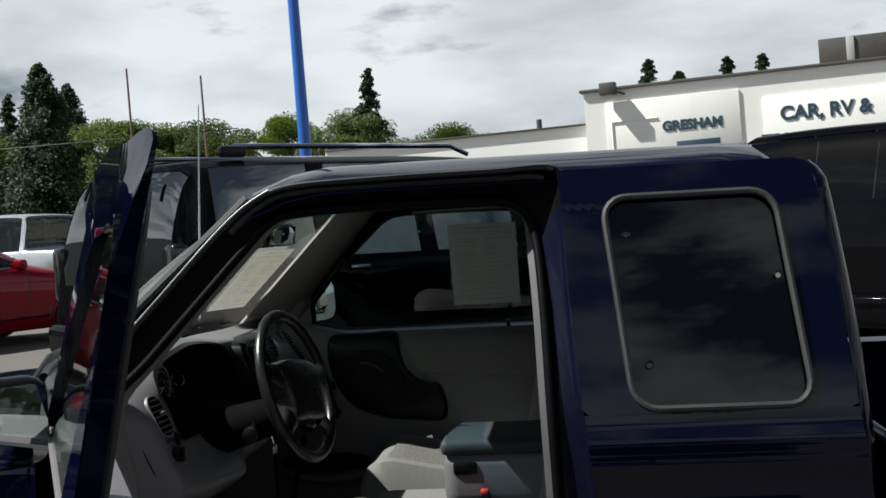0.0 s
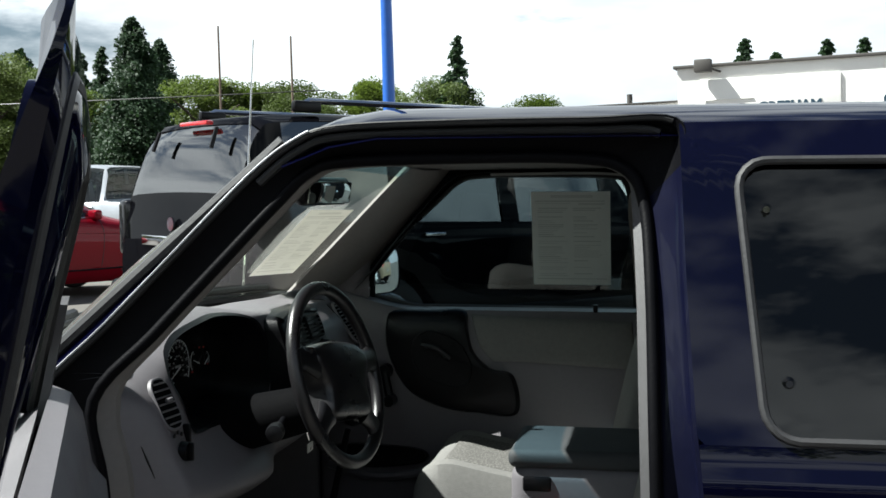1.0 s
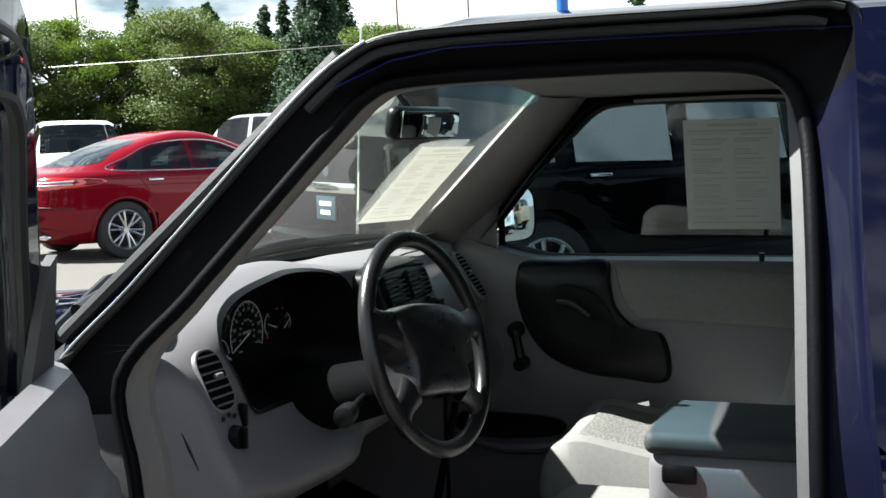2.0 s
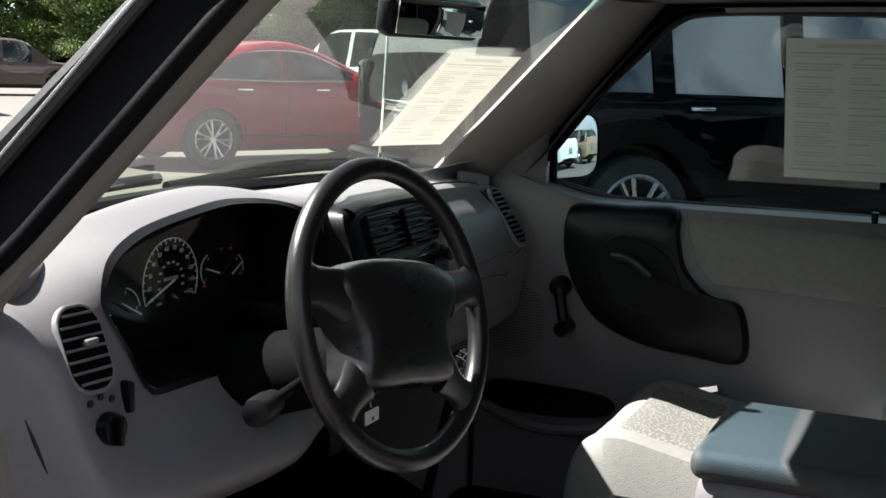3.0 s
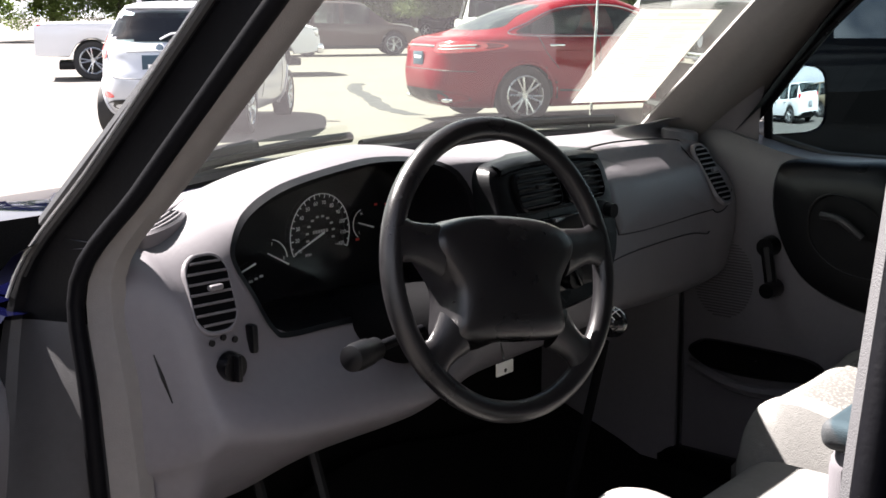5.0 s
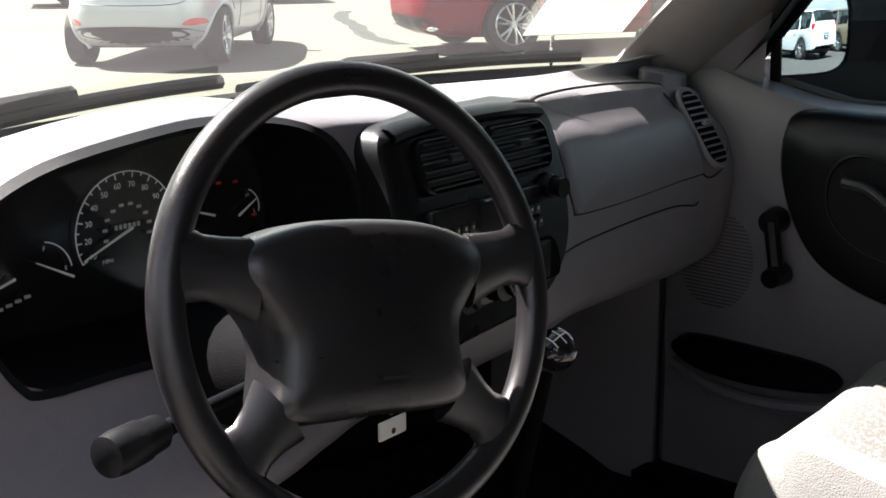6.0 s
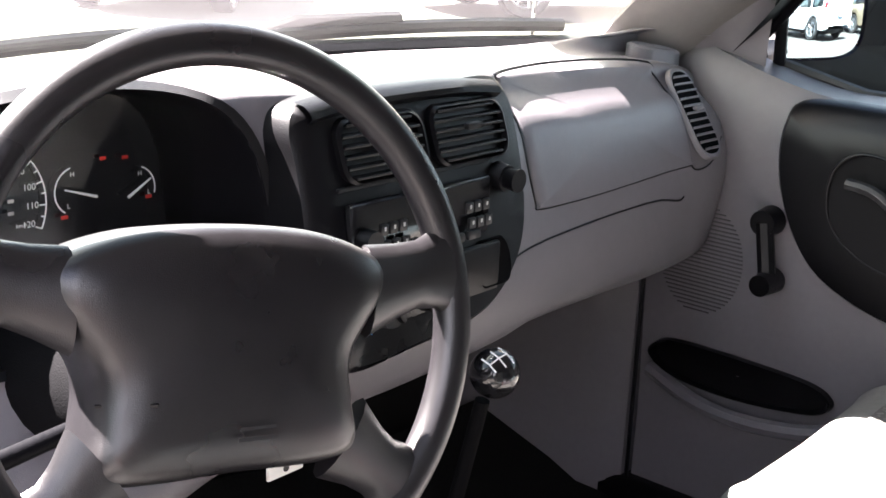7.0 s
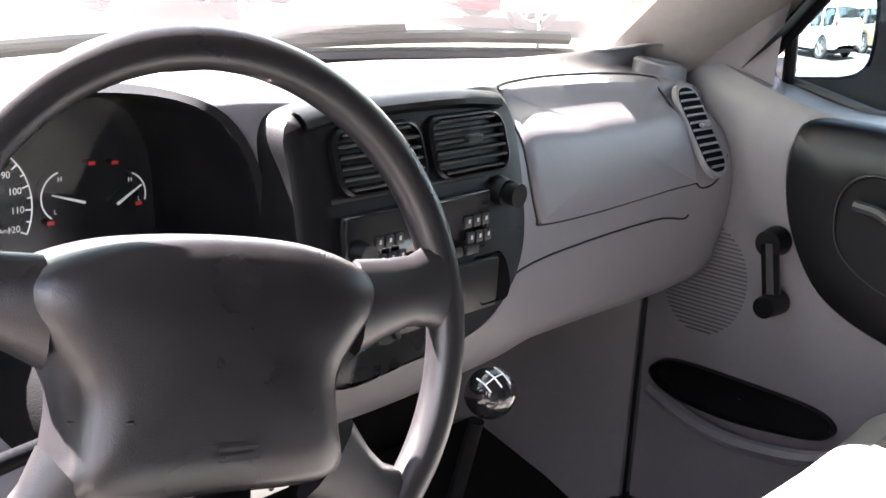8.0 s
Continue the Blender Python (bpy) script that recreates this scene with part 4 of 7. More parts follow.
# brow over the vents
bm = loft([[on_stack(-0.160 + 0.25 * k / 12, z - 0.006 * abs(k / 6 - 1) ** 3, d) for k in range(13)] for z, d in ((1.143, -0.002), (1.149, 0.008), (1.154, 0.009), (1.159, 0.003), (1.161, -0.012))])
part("vent_brow", bm, BLACK, stack)
for y0, y1 in ((-0.135, -0.030), (-0.018, 0.086)):
    yc, w = (y0 + y1) / 2, y1 - y0
    zc, h = 1.113, 0.052
    loop = rounded_loop(w, h, 0.016, 6)
    secs = [[on_stack(yc + u * s, zc + v * s, d) for u, v in loop] for s, d in ((1.04, -0.002), (1.04, 0.006), (0.97, 0.008), (0.95, 0.001))]
    v = part("air_vent", loft(secs, ring=True), BLACK, stack)
    for k in range(6):
        zz = zc - h / 2 + h * (k + 0.5) / 6
        part("slat", rbox(on_stack(yc, zz, 0.003), (0.010, w * (0.93 if 0 < k < 5 else 0.78), 0.0026), 0.001), BUTTON, v)
    part("vent_knob", rbox(on_stack(yc, zc + 0.006, 0.011), (0.008, 0.02, 0.007), 0.002), BUTTON, v)
part("trim_line", rbox(on_stack(-0.045, 1.084, 0.002), (0.004, 0.20, 0.004), 0.001), BUTTON, stack)
radio = part("radio", rbox(on_stack(-0.05, 1.045, 0.001), (0.012, 0.185, 0.058), 0.004), GLOSS_BLACK, stack, "black car radio")
part("radio_display", rbox(on_stack(-0.05, 1.058, 0.0085), (0.002, 0.07, 0.014), 0.0005), BLACK, radio)
part("radio_lettering", rbox(on_stack(-0.11, 1.066, 0.0085), (0.001, 0.028, 0.003), 0), PALE_MARK, radio)
bm = cyl(on_stack(-0.128, 1.042, 0.005), on_stack(-0.128, 1.042, 0.02), 0.011, 0.010)
part("radio_knob", bm, BLACK, radio)
for r in range(2):
    for c in range(3):
        for y0 in (-0.105, 0.01):
            part("radio_button", rbox(on_stack(y0 + c * 0.012, 1.047 - r * 0.014, 0.008), (0.004, 0.010, 0.011), 0.0015), BUTTON, radio)
            part("button_mark", rbox(on_stack(y0 + c * 0.012, 1.048 - r * 0.014, 0.0103), (0.0008, 0.0022, 0.0035), 0), PALE_MARK, radio)
for k in range(6):
    part("radio_button", rbox(on_stack(-0.105 + k * 0.023, 1.023, 0.008), (0.005, 0.018, 0.009), 0.002), BUTTON, radio)
hv = part("heater_panel", rbox(on_stack(-0.055, 0.985, 0.001), (0.008, 0.20, 0.055), 0.004), BLACK, stack, "heater controls with red and blue temperature marks")
for y in (-0.118, -0.058):
    bm = cyl(on_stack(y, 0.985, 0.003), on_stack(y, 0.985, 0.02), 0.020, 0.017)
    rbox(on_stack(y, 0.985, 0.022), (0.008, 0.006, 0.030), 0.002, bm=bm, m=Matrix.Rotation(radians(35), 4, "X"))
    part("heater_knob", bm, BLACK, hv)
HX = stack_x(0.985) + 0.0105
for a0, a1, m in ((35, 80, RED_MARK), (190, 240, BLUE_MARK)):
    pts = [(HX, -0.118 + 0.026 * math.cos(radians(a0 + (a1 - a0) * k / 8)), 0.985 + 0.026 * math.sin(radians(a0 + (a1 - a0) * k / 8))) for k in range(9)]
    part("temperature_mark", tube(pts, 0.0022, sides=5), m, hv)
for y in (-0.075, -0.03):
    part("fan_mark", rbox((HX, y, 1.004), (0.001, 0.006, 0.006), 0), PALE_MARK, hv)
bm = cyl(on_stack(0.068, 1.066, -0.002), on_stack(0.068, 1.066, 0.012), 0.015, 0.013)
cyl(on_stack(0.068, 1.066, 0.012), on_stack(0.068, 1.066, 0.026), 0.010, 0.0115, bm=bm)
part("lighter_socket", bm, BLACK, stack)
loop = rounded_loop(0.06, 0.03, 0.013, 6)
part("coin_tray", loft([[on_stack(0.04 + u * 0.9, 0.99 + v * 1.5, 0.0) for u, v in loop], [on_stack(0.04 + u * 0.85, 0.99 + v * 1.42, 0.002) for u, v in loop], [on_stack(0.04 + u * 0.8, 0.99 + v * 1.3, 0.0008) for u, v in loop]], ring=True, caps=True), COLUMN_BLACK, stack)

# airbag lid on the passenger's side: a raised panel with rounded corners
quad = [(0.208, 1.130), (0.216, 1.138), (0.32, 1.1375), (0.42, 1.134), (0.50, 1.129), (0.558, 1.123), (0.567, 1.115), (0.572, 1.07), (0.582, 1.0), (0.578, 0.992), (0.50, 0.991), (0.40, 0.992), (0.30, 0.994), (0.212, 0.999), (0.204, 1.007), (0.198, 1.05), (0.203, 1.10)]
gl = [(p.x, p.y) for p in spline([(a, b, 0) for a, b in quad], 102, closed=True)]
gc = (0.40, 1.068)
secs = []
for s, d in ((1.0, -0.004), (0.995, 0.0015), (0.98, 0.004), (0.9, 0.0045), (0.7, 0.006), (0.4, 0.0072), (0.15, 0.0075), (0.001, 0.0075)):
    secs.append([on_dash(gc[0] + (y - gc[0]) * s, gc[1] + (z - gc[1]) * s, d) for y, z in gl])
part("airbag_lid", loft(secs, ring=True), GREY, dash, "smooth grey airbag lid")
part("lid_seam", tube([on_dash(y, z, -0.0015) for y, z in gl], 0.0028, sides=6, closed=True), BLACK, dash)
seam = [on_dash(y, z, 0.0) for y, z in ((0.10, 0.935), (0.135, 0.955), (0.2, 0.963), (0.35, 0.962), (0.50, 0.956), (0.56, 0.946), (0.572, 0.950))]
part("end_cap_seam", tube(spline([on_dash(y, z, 0.0) for y, z in ((0.556, 1.118), (0.566, 1.08), (0.578, 1.02), (0.59, 0.986), (0.63, 0.990), (0.668, 1.02))], 24), 0.0013, sides=6), BLACK, dash)
part("glovebox_seam", tube(spline(seam, 20), 0.0014, sides=6), BLACK, dash)

# ---- steering wheel ----
tilt, yaw = radians(15.3), radians(-8.4)
ax = Vector((math.cos(tilt) * math.cos(yaw), math.sin(yaw), math.sin(tilt))).normalized()
side = Vector((0, 1, 0))
side = (side - ax * side.dot(ax)).normalized()
upv = ax.cross(side)
turn = radians(11)
side, upv = side * math.cos(turn) - upv * math.sin(turn), upv * math.cos(turn) + side * math.sin(turn)
WC = Vector((-0.676, -0.3865, 1.0707))
WM = Matrix.Translation(WC) @ Matrix((side, upv, ax)).transposed().to_4x4()
steer = part("steering_wheel", tube([WM @ Vector((0.1690 * math.cos(a), 0.1690 * math.sin(a), 0.0)) for a in [k * 2 * math.pi / 96 for k in range(96)]], 0.0133, sides=14, closed=True), WHEEL_BLACK, truck, "worn black four-spoke steering wheel")
# hub cover
HUB = [(0.0, 0.061), (0.055, 0.058), (0.095, 0.047), (0.110, 0.034), (0.109, 0.017), (0.096, -0.002), (0.085, -0.018), (0.0815, -0.035), (0.084, -0.056), (0.086, -0.076), (0.075, -0.086), (0.04, -0.088), (0.0, -0.087)]
HUB = HUB + [(-u, v) for u, v in HUB[-2:0:-1]]
hub = [(p.x, p.y) for p in spline([(u - 0.011, v, 0) for u, v in HUB], 120, closed=True)]
secs = []
for s, d in ((0.97, -0.035), (1.0, -0.02), (1.0, 0.0), (0.985, 0.012), (0.95, 0.021), (0.88, 0.026), (0.7, 0.030), (0.4, 0.033), (0.02, 0.034)):
    secs.append([WM @ Vector((u * s, v * s, d)) for u, v in hub])
pad = part("hub_cover", loft(secs, ring=True, caps=True), WHEEL_BLACK, steer, "black airbag cover of the steering wheel")
part("hub_lettering", rbox((0, 0, 0), (0.024, 0.0018, 0.0005), 0, m=None), RUBBER, pad).matrix_basis = WM @ Matrix.Translation((-0.005, -0.058, 0.0335))
part("hub_lettering", rbox((0, 0, 0), (0.026, 0.0022, 0.0005), 0, m=None), RUBBER, pad).matrix_basis = WM @ Matrix.Translation((-0.005, -0.064, 0.0330))
for sx in (-1, 1):
    part("cover_seam", tube([WM @ Vector((sx * 0.055 - 0.011, -0.040, 0.031)), WM @ Vector((sx * 0.0825 - 0.011, -0.040, 0.010))], 0.0012, sides=5), BLACK, pad)
    # upper spokes
    a = radians(90 - sx * 71)
    secs = []
    for f, w, th in ((0.0, 0.030, 0.013), (0.35, 0.025, 0.012), (0.6, 0.023, 0.0115), (0.82, 0.027, 0.012), (1.0, 0.038, 0.012)):
        p = Vector((sx * 0.098 - 0.010, 0.018, 0.010)).lerp(Vector((sx * 0.168 * math.cos(radians(12)), 0.168 * math.sin(radians(12)), 0.001)), f)
        secs.append([WM @ (p + Vector((0.0, w * math.cos(b), th * math.sin(b)))) for b in [k * 2 * math.pi / 14 for k in range(14)]])
    part("spoke", loft(secs, ring=True, caps=True), WHEEL_BLACK, steer)
    # lower spokes
    secs = []
    for f, w, th in ((0.0, 0.030, 0.013), (0.35, 0.023, 0.012), (0.6, 0.021, 0.0115), (0.82, 0.025, 0.012), (1.0, 0.034, 0.012)):
        p = Vector((sx * 0.080 - 0.010, -0.074, 0.006)).lerp(Vector((sx * 0.168 * math.cos(radians(-42)), 0.168 * math.sin(radians(-42)), -0.002)), f)
        d = Vector((sx * 0.62, 0.78, 0)) if sx > 0 else Vector((-0.62, 0.78, 0))
        secs.append([WM @ (p + d * w * math.cos(b) + Vector((0, 0, th * math.sin(b)))) for b in [k * 2 * math.pi / 14 for k in range(14)]])
    part("spoke", loft(secs, ring=True, caps=True), WHEEL_BLACK, steer)
# column, shroud, stalk, ignition key tag
c0, c1 = WC - ax * 0.035, WC - ax * 0.30
secs = []
for f, w, h in ((0, 0.040, 0.036), (0.15, 0.046, 0.044), (0.6, 0.054, 0.052), (1.0, 0.06, 0.06)):
    p = c0.lerp(c1, f)
    secs.append([p + side * w * math.cos(a) + upv * (h * math.sin(a) - 0.050) for a in [k * 2 * math.pi / 24 for k in range(24)]])
col = part("steering_column", loft(secs, ring=True, caps=True), COLUMN_BLACK, truck, "black steering column shroud")
s1, d = Vector((-0.739, -0.583, 0.993)), Vector((0.21, -0.976, 0.03)).normalized()
s0 = s1 - d * 0.17
stalk = part("turn_stalk", tube([s0, s0.lerp(s1, 0.5), s0.lerp(s1, 0.8)], [0.006, 0.0065, 0.007], sides=12), FRAME_BLACK, col, "black turn and wiper stalk")
part("stalk_grip", tube([s1 - d * 0.056, s1 - d * 0.050, s1 - d * 0.034, s1 - d * 0.032, s1 - d * 0.008, s1 + d * 0.002, s1 + d * 0.005], [0.009, 0.0135, 0.0145, 0.0158, 0.0165, 0.0150, 0.007], sides=20), BLACK, stalk)
for k in range(2):
    part("stalk_mark", rbox(s1 - d * (0.014 + 0.012 * k) + Vector((0.0125, -0.003, 0.007)), (0.001, 0.006, 0.005), 0), PALE_MARK, stalk)
tag = link("key_tag", rbox((-0.770, -0.263, 0.900), (0.003, 0.036, 0.018), 0.001), PAPER)
tagged(tag, "small white paper key tag hanging at the column", "key tag")
part("tag_hole", cyl((-0.7685, -0.263, 0.897), (-0.7682, -0.263, 0.897), 0.003, sides=10), BLACK, tag)
bm = tube([(-0.780, -0.270, 0.955), (-0.775, -0.265, 0.93), (-0.771, -0.263, 0.912)], 0.002, sides=6)
part("key_ring", bm, CHROME, tag)

# ---- gear lever, pedals, console, seats ----
KN = Vector((-0.735, -0.050, 0.925))
lever = part("gear_lever", tube([(-0.83, -0.055, 0.42), (-0.80, -0.055, 0.65), KN - Vector((0.012, 0, 0.03))], [0.010, 0.008, 0.007], sides=10), COLUMN_BLACK, truck, "black gear lever with a ball knob")
bm = bmesh.new()
bmesh.ops.create_uvsphere(bm, u_segments=24, v_segments=14, radius=0.0225)
bmesh.ops.translate(bm, vec=KN, verts=bm.verts)
knob = part("gear_knob", bm, GLOSS_BLACK, lever, "glossy black ball knob with a white shift pattern")
nk = Vector((0.42, -0.35, 0.84)).normalized()
sk = Vector((0, 1, 0)) - nk * Vector((0, 1, 0)).dot(nk)
sk.normalize()
uk = nk.cross(sk)
for a, b in (((-0.010, 0.010), (-0.010, -0.008)), ((0, 0.010), (0, -0.010)), ((0.010, 0.010), (0.010, -0.010)), ((-0.010, 0.0), (0.010, 0.0))):
    pts = []
    for f in (0, 0.5, 1):
        u, v = a[0] + (b[0] - a[0]) * f, a[1] + (b[1] - a[1]) * f
        pts.append(KN + nk * math.sqrt(0.0228 ** 2 - u * u - v * v) + sk * u + uk * v)
    part("shift_mark", tube(pts, 0.0009, sides=4), WHITE_MARK, knob)
secs = [[(-0.83 + r * math.cos(a), -0.055 + r * math.sin(a), z) for a in [k * 2 * math.pi / 18 for k in range(18)]] for r, z in ((0.11, 0.37), (0.09, 0.42), (0.05, 0.52), (0.02, 0.60))]
part("lever_boot", loft(secs, ring=True), RUBBER, lever)
for y in (-0.50, -0.36, -0.24):
    bm = tube([(-1.20, y, 0.75), (-1.12, y, 0.52), (-1.08, y, 0.47)], 0.009, sides=6)
    rbox((-1.07, y, 0.46), (0.02, 0.07, 0.07), 0.006, bm=bm)
    part("pedal", bm, RUBBER, truck)
secs = [[(x, y, z + 0.06 * math.exp(-(y / 0.22) ** 2)) for y in [-0.70 + 1.4 * k / 14 for k in range(15)]] for x, z in ((-1.28, 0.52), (-1.1, 0.42), (-0.8, 0.385), (-0.1, 0.38))]
part("floor_mat", loft(secs), CARPET, truck, "black carpet floor covering")


def cushion(parent, name, y0, y1, mat, mat2, label):
    """Seat cushion with a raised front edge and side bolsters."""
    yc, hw = (y0 + y1) / 2, (y1 - y0) / 2
    prof = [(-0.06, 0.58), (-0.06, 0.69), (-0.20, 0.70), (-0.38, 0.728), (-0.50, 0.750), (-0.575, 0.763), (-0.622, 0.750), (-0.652, 0.715), (-0.662, 0.65), (-0.63, 0.56)]
    pr = spline([(a, 0, b) for a, b in prof], 36)
    secs = []
    for k in range(25):
        s = -1 + 2 * k / 24
        drop = 0.02 * (1 - abs(s)) - 0.11 * max(0, (abs(s) - 0.78) / 0.22) ** 2.2
        secs.append([Vector((p.x + 0.03 * max(0, abs(s) - 0.7) * (1 if p.x < -0.3 else 0), yc + hw * s, p.z + (-drop * 0.3 if abs(s) < 0.7 else drop) * (1 if p.z > 0.66 else 0))) for p in pr])
    ob = part(name, loft(secs), mat, parent, label)
    # patterned insert
    secs = []
    for k in range(15):
        s = -0.66 + 1.32 * k / 14
        secs.append([Vector((p.x, yc + hw * s, p.z - 0.02 * (1 - abs(s)) * 0.3 + (0.004 if 0 < k < 14 and q < 15 else -0.006))) + Vector((-0.004 if p.x < -0.56 and q < 15 else 0, 0, 0)) for q, p in enumerate(pr[6:22])])
    part("seat_insert", loft(secs), mat2, ob)
    return ob


def backrest(parent, y0, y1, mat, label, fwd):
    yc, hw = (y0 + y1) / 2, (y1 - y0) / 2
    secs = []
    for z, x, w, d in ((0.66, -0.10, 0.92, 0.15), (0.75, -0.09, 1.0, 0.16), (0.95, -0.045, 1.0, 0.14), (1.10, -0.005, 0.96, 0.12), (1.20, 0.025, 0.82, 0.10), (1.245, 0.045, 0.6, 0.07), (1.255, 0.06, 0.3, 0.04)):
        secs.append([(x - fwd + d / 2 * (1 - math.copysign(abs(math.cos(a)) ** 0.6, math.cos(a))) - 0.015 * abs(math.sin(a)) ** 8, yc + hw * w * math.copysign(abs(math.sin(a)) ** 0.55, math.sin(a)), z) for a in [k * 2 * math.pi / 36 for k in range(36)]])
    return part("backrest", loft(secs, ring=True, caps=True), mat, parent, label)


for y0, y1 in ((-0.66, -0.17), (0.185, 0.66)):
    seat = cushion(truck, "seat_cushion", y0, y1, CLOTH_PLAIN, CLOTH_GREY, "grey cloth bucket seat cushion")
    backrest(truck, y0, y1, CLOTH_PLAIN, "grey cloth seat backrest", 0.05 if y0 < 0 else 0.11)
# middle jump seat and the folded armrest console
cm = part("middle_seat", rbox((-0.33, 0.0, 0.625), (0.54, 0.32, 0.16), 0.05, 4), CLOTH_PLAIN, truck, "grey cloth middle seat cushion")
con = part("console", rbox((-0.163, -0.02, 0.785), (0.425, 0.268, 0.150), 0.040, 5), GREY, truck, "grey plastic armrest console with dark lid")
part("console_lid", rbox((-0.163, -0.02, 0.866), (0.432, 0.274, 0.040), 0.017, 5), CLOTH_DARK, con, "dark padded lid")
part("lid_latch", rbox((-0.318, -0.152, 0.815), (0.06, 0.012, 0.032), 0.006), BLACK, con)
bm = rbox((-0.266, -0.185, 0.720), (0.022, 0.03, 0.08), 0.005)
buckle = part("belt_buckle", bm, BLACK, truck, "black seat belt buckle with red button")
part("buckle_button", rbox((-0.270, -0.185, 0.764), (0.018, 0.024, 0.01), 0.002), RED_MARK, buckle)

# ---- passenger door, inner side ----
pdoor = thing("passenger_door", "", "", m=Matrix())
pdoor.parent = truck
PY = 0.70


def door_y(x, z):
    return PY - 0.012 * math.sin(max(0, min(1, (z - 0.6) / 0.5)) * math.pi) + (0.03 * max(0, (z - 1.03) / 0.07) ** 2)


secs = []
for z in [0.42, 0.5, 0.58, 0.62, 0.66, 0.72, 0.8, 0.9, 1.0, 1.05, 1.075, 1.085]:
    row = []
    for k in range(26):
        x = -1.02 + 0.90 * k / 25
        lift = 0.05 * max(0.0, (-0.76 - x) / 0.2) ** 1.5 * max(0, (z - 0.95) / 0.135)
        row.append((x, door_y(x, z), z + lift))
    secs.append(row)
secs.append([(p[0], p[1] + 0.06, p[2] + 0.004) for p in secs[-1]])
part("door_panel", loft(secs), GREY, pdoor, "light grey inner door panel")
# corner sail in front of the window
tri = [(-1.04, 0.722, 1.05), (-0.892, 0.738, 1.085), (-0.886, 0.735, 1.20), (-0.850, 0.713, 1.295), (-0.95, 0.700, 1.195)]
part("mirror_sail", loft([[Vector(p).lerp(Vector(q), k / 4) for k in range(5)] for p, q in zip(spline([tri[0], tri[4], tri[3]], 9), spline([tri[1], tri[2], tri[3]], 9))]), GREY, pdoor)
# dark armrest bolster
ARM = [(-0.81, 1.083), (-0.70, 1.086), (-0.608, 1.086), (-0.595, 1.03), (-0.578, 0.97), (-0.53, 0.925), (-0.465, 0.905), (-0.455, 0.80), (-0.56, 0.80), (-0.66, 0.812), (-0.75, 0.85), (-0.80, 0.91), (-0.828, 0.985), (-0.83, 1.05)]
arm = [(p.x, p.y) for p in spline([(a, b, 0) for a, b in ARM], 84, closed=True)]
ac = (-0.66, 0.955)
secs = []
for s, d in ((1.0, 0.003), (0.99, -0.012), (0.95, -0.022), (0.75, -0.026), (0.5, -0.024), (0.2, -0.022), (0.02, -0.022)):
    secs.append([Vector((ac[0] + (x - ac[0]) * s, door_y(0, ac[1] + (z - ac[1]) * s) + d, ac[1] + (z - ac[1]) * s)) for x, z in arm])
ob = part("armrest", loft(secs, ring=True), BLACK, pdoor, "black door armrest bolster")
loop = spline([(-0.745, 1.0, 0), (-0.70, 1.03, 0), (-0.62, 1.0, 0), (-0.58, 0.93, 0), (-0.60, 0.88, 0), (-0.68, 0.885, 0), (-0.74, 0.93, 0)], 40, closed=True)
part("pull_recess", tube([(p.x, PY - 0.035, p.y) for p in loop], 0.0022, sides=8, closed=True), BLACK, ob)
part("door_lever", tube(spline([(-0.72, PY - 0.045, 0.99), (-0.68, PY - 0.05, 0.985), (-0.64, PY - 0.045, 0.955)], 8), 0.008, sides=8), RUBBER, ob)
# upper cloth insert
CL = [(-0.59, 1.075), (-0.40, 1.068), (-0.14, 1.06), (-0.13, 0.93), (-0.44, 0.945), (-0.53, 0.945), (-0.565, 0.99)]
cl2 = [(p.x, p.y) for p in resample([(a, b, 0) for a, b in CL], 60)]
cc2 = (-0.36, 1.0)
part("door_cloth", loft([[Vector((cc2[0] + (x - cc2[0]) * s, door_y(x, cc2[1] + (z - cc2[1]) * s) + d, cc2[1] + (z - cc2[1]) * s)) for x, z in cl2] for s, d in ((1.0, 0.002), (0.98, -0.006), (0.9, -0.009), (0.75, -0.010), (0.5, -0.010), (0.25, -0.010), (0.02, -0.010))], ring=True), CLOTH_PLAIN, pdoor, "grey cloth door insert")
# window crank
cr0, cr1 = Vector((-0.829, PY - 0.016, 0.914)), Vector((-0.811, PY - 0.016, 0.834))
bm = cyl(cr0, cr0 + Vector((0, -0.03, 0)), 0.021, 0.018)
tube([cr0 + Vector((0, -0.022, 0)), cr1 + Vector((0, -0.03, 0))], 0.0125, bm=bm, sides=8)
cyl(cr1 + Vector((0, -0.012, 0)), cr1 + Vector((0, -0.055, 0)), 0.018, 0.015, bm=bm)
part("window_crank", bm, BLACK, pdoor, "black window crank")
# speaker grille: plain disc, dark grey lines for the shaded slots between fine slats
sp = part("speaker_grille", loft([[Vector((-0.932 + 0.066 * s * math.cos(a), PY - 0.010 + d, 0.832 + 0.082 * s * math.sin(a))) for a in [k * 2 * math.pi / 32 for k in range(32)]] for s, d in ((1.0, 0.008), (0.99, 0.0), (0.02, 0.0))], ring=True), GREY, pdoor, "round grey speaker grille, its shaded slots drawn as dark lines")
for k in range(27):
    v = -0.95 + 1.90 * k / 26
    h = math.sqrt(1 - v * v) * 0.066
    z = 0.832 + 0.082 * v
    part("slat", tube([(-0.932 - h, PY - 0.0112, z), (-0.932 + h, PY - 0.0112, z)], 0.0013, sides=5), GREY_DARK, sp)
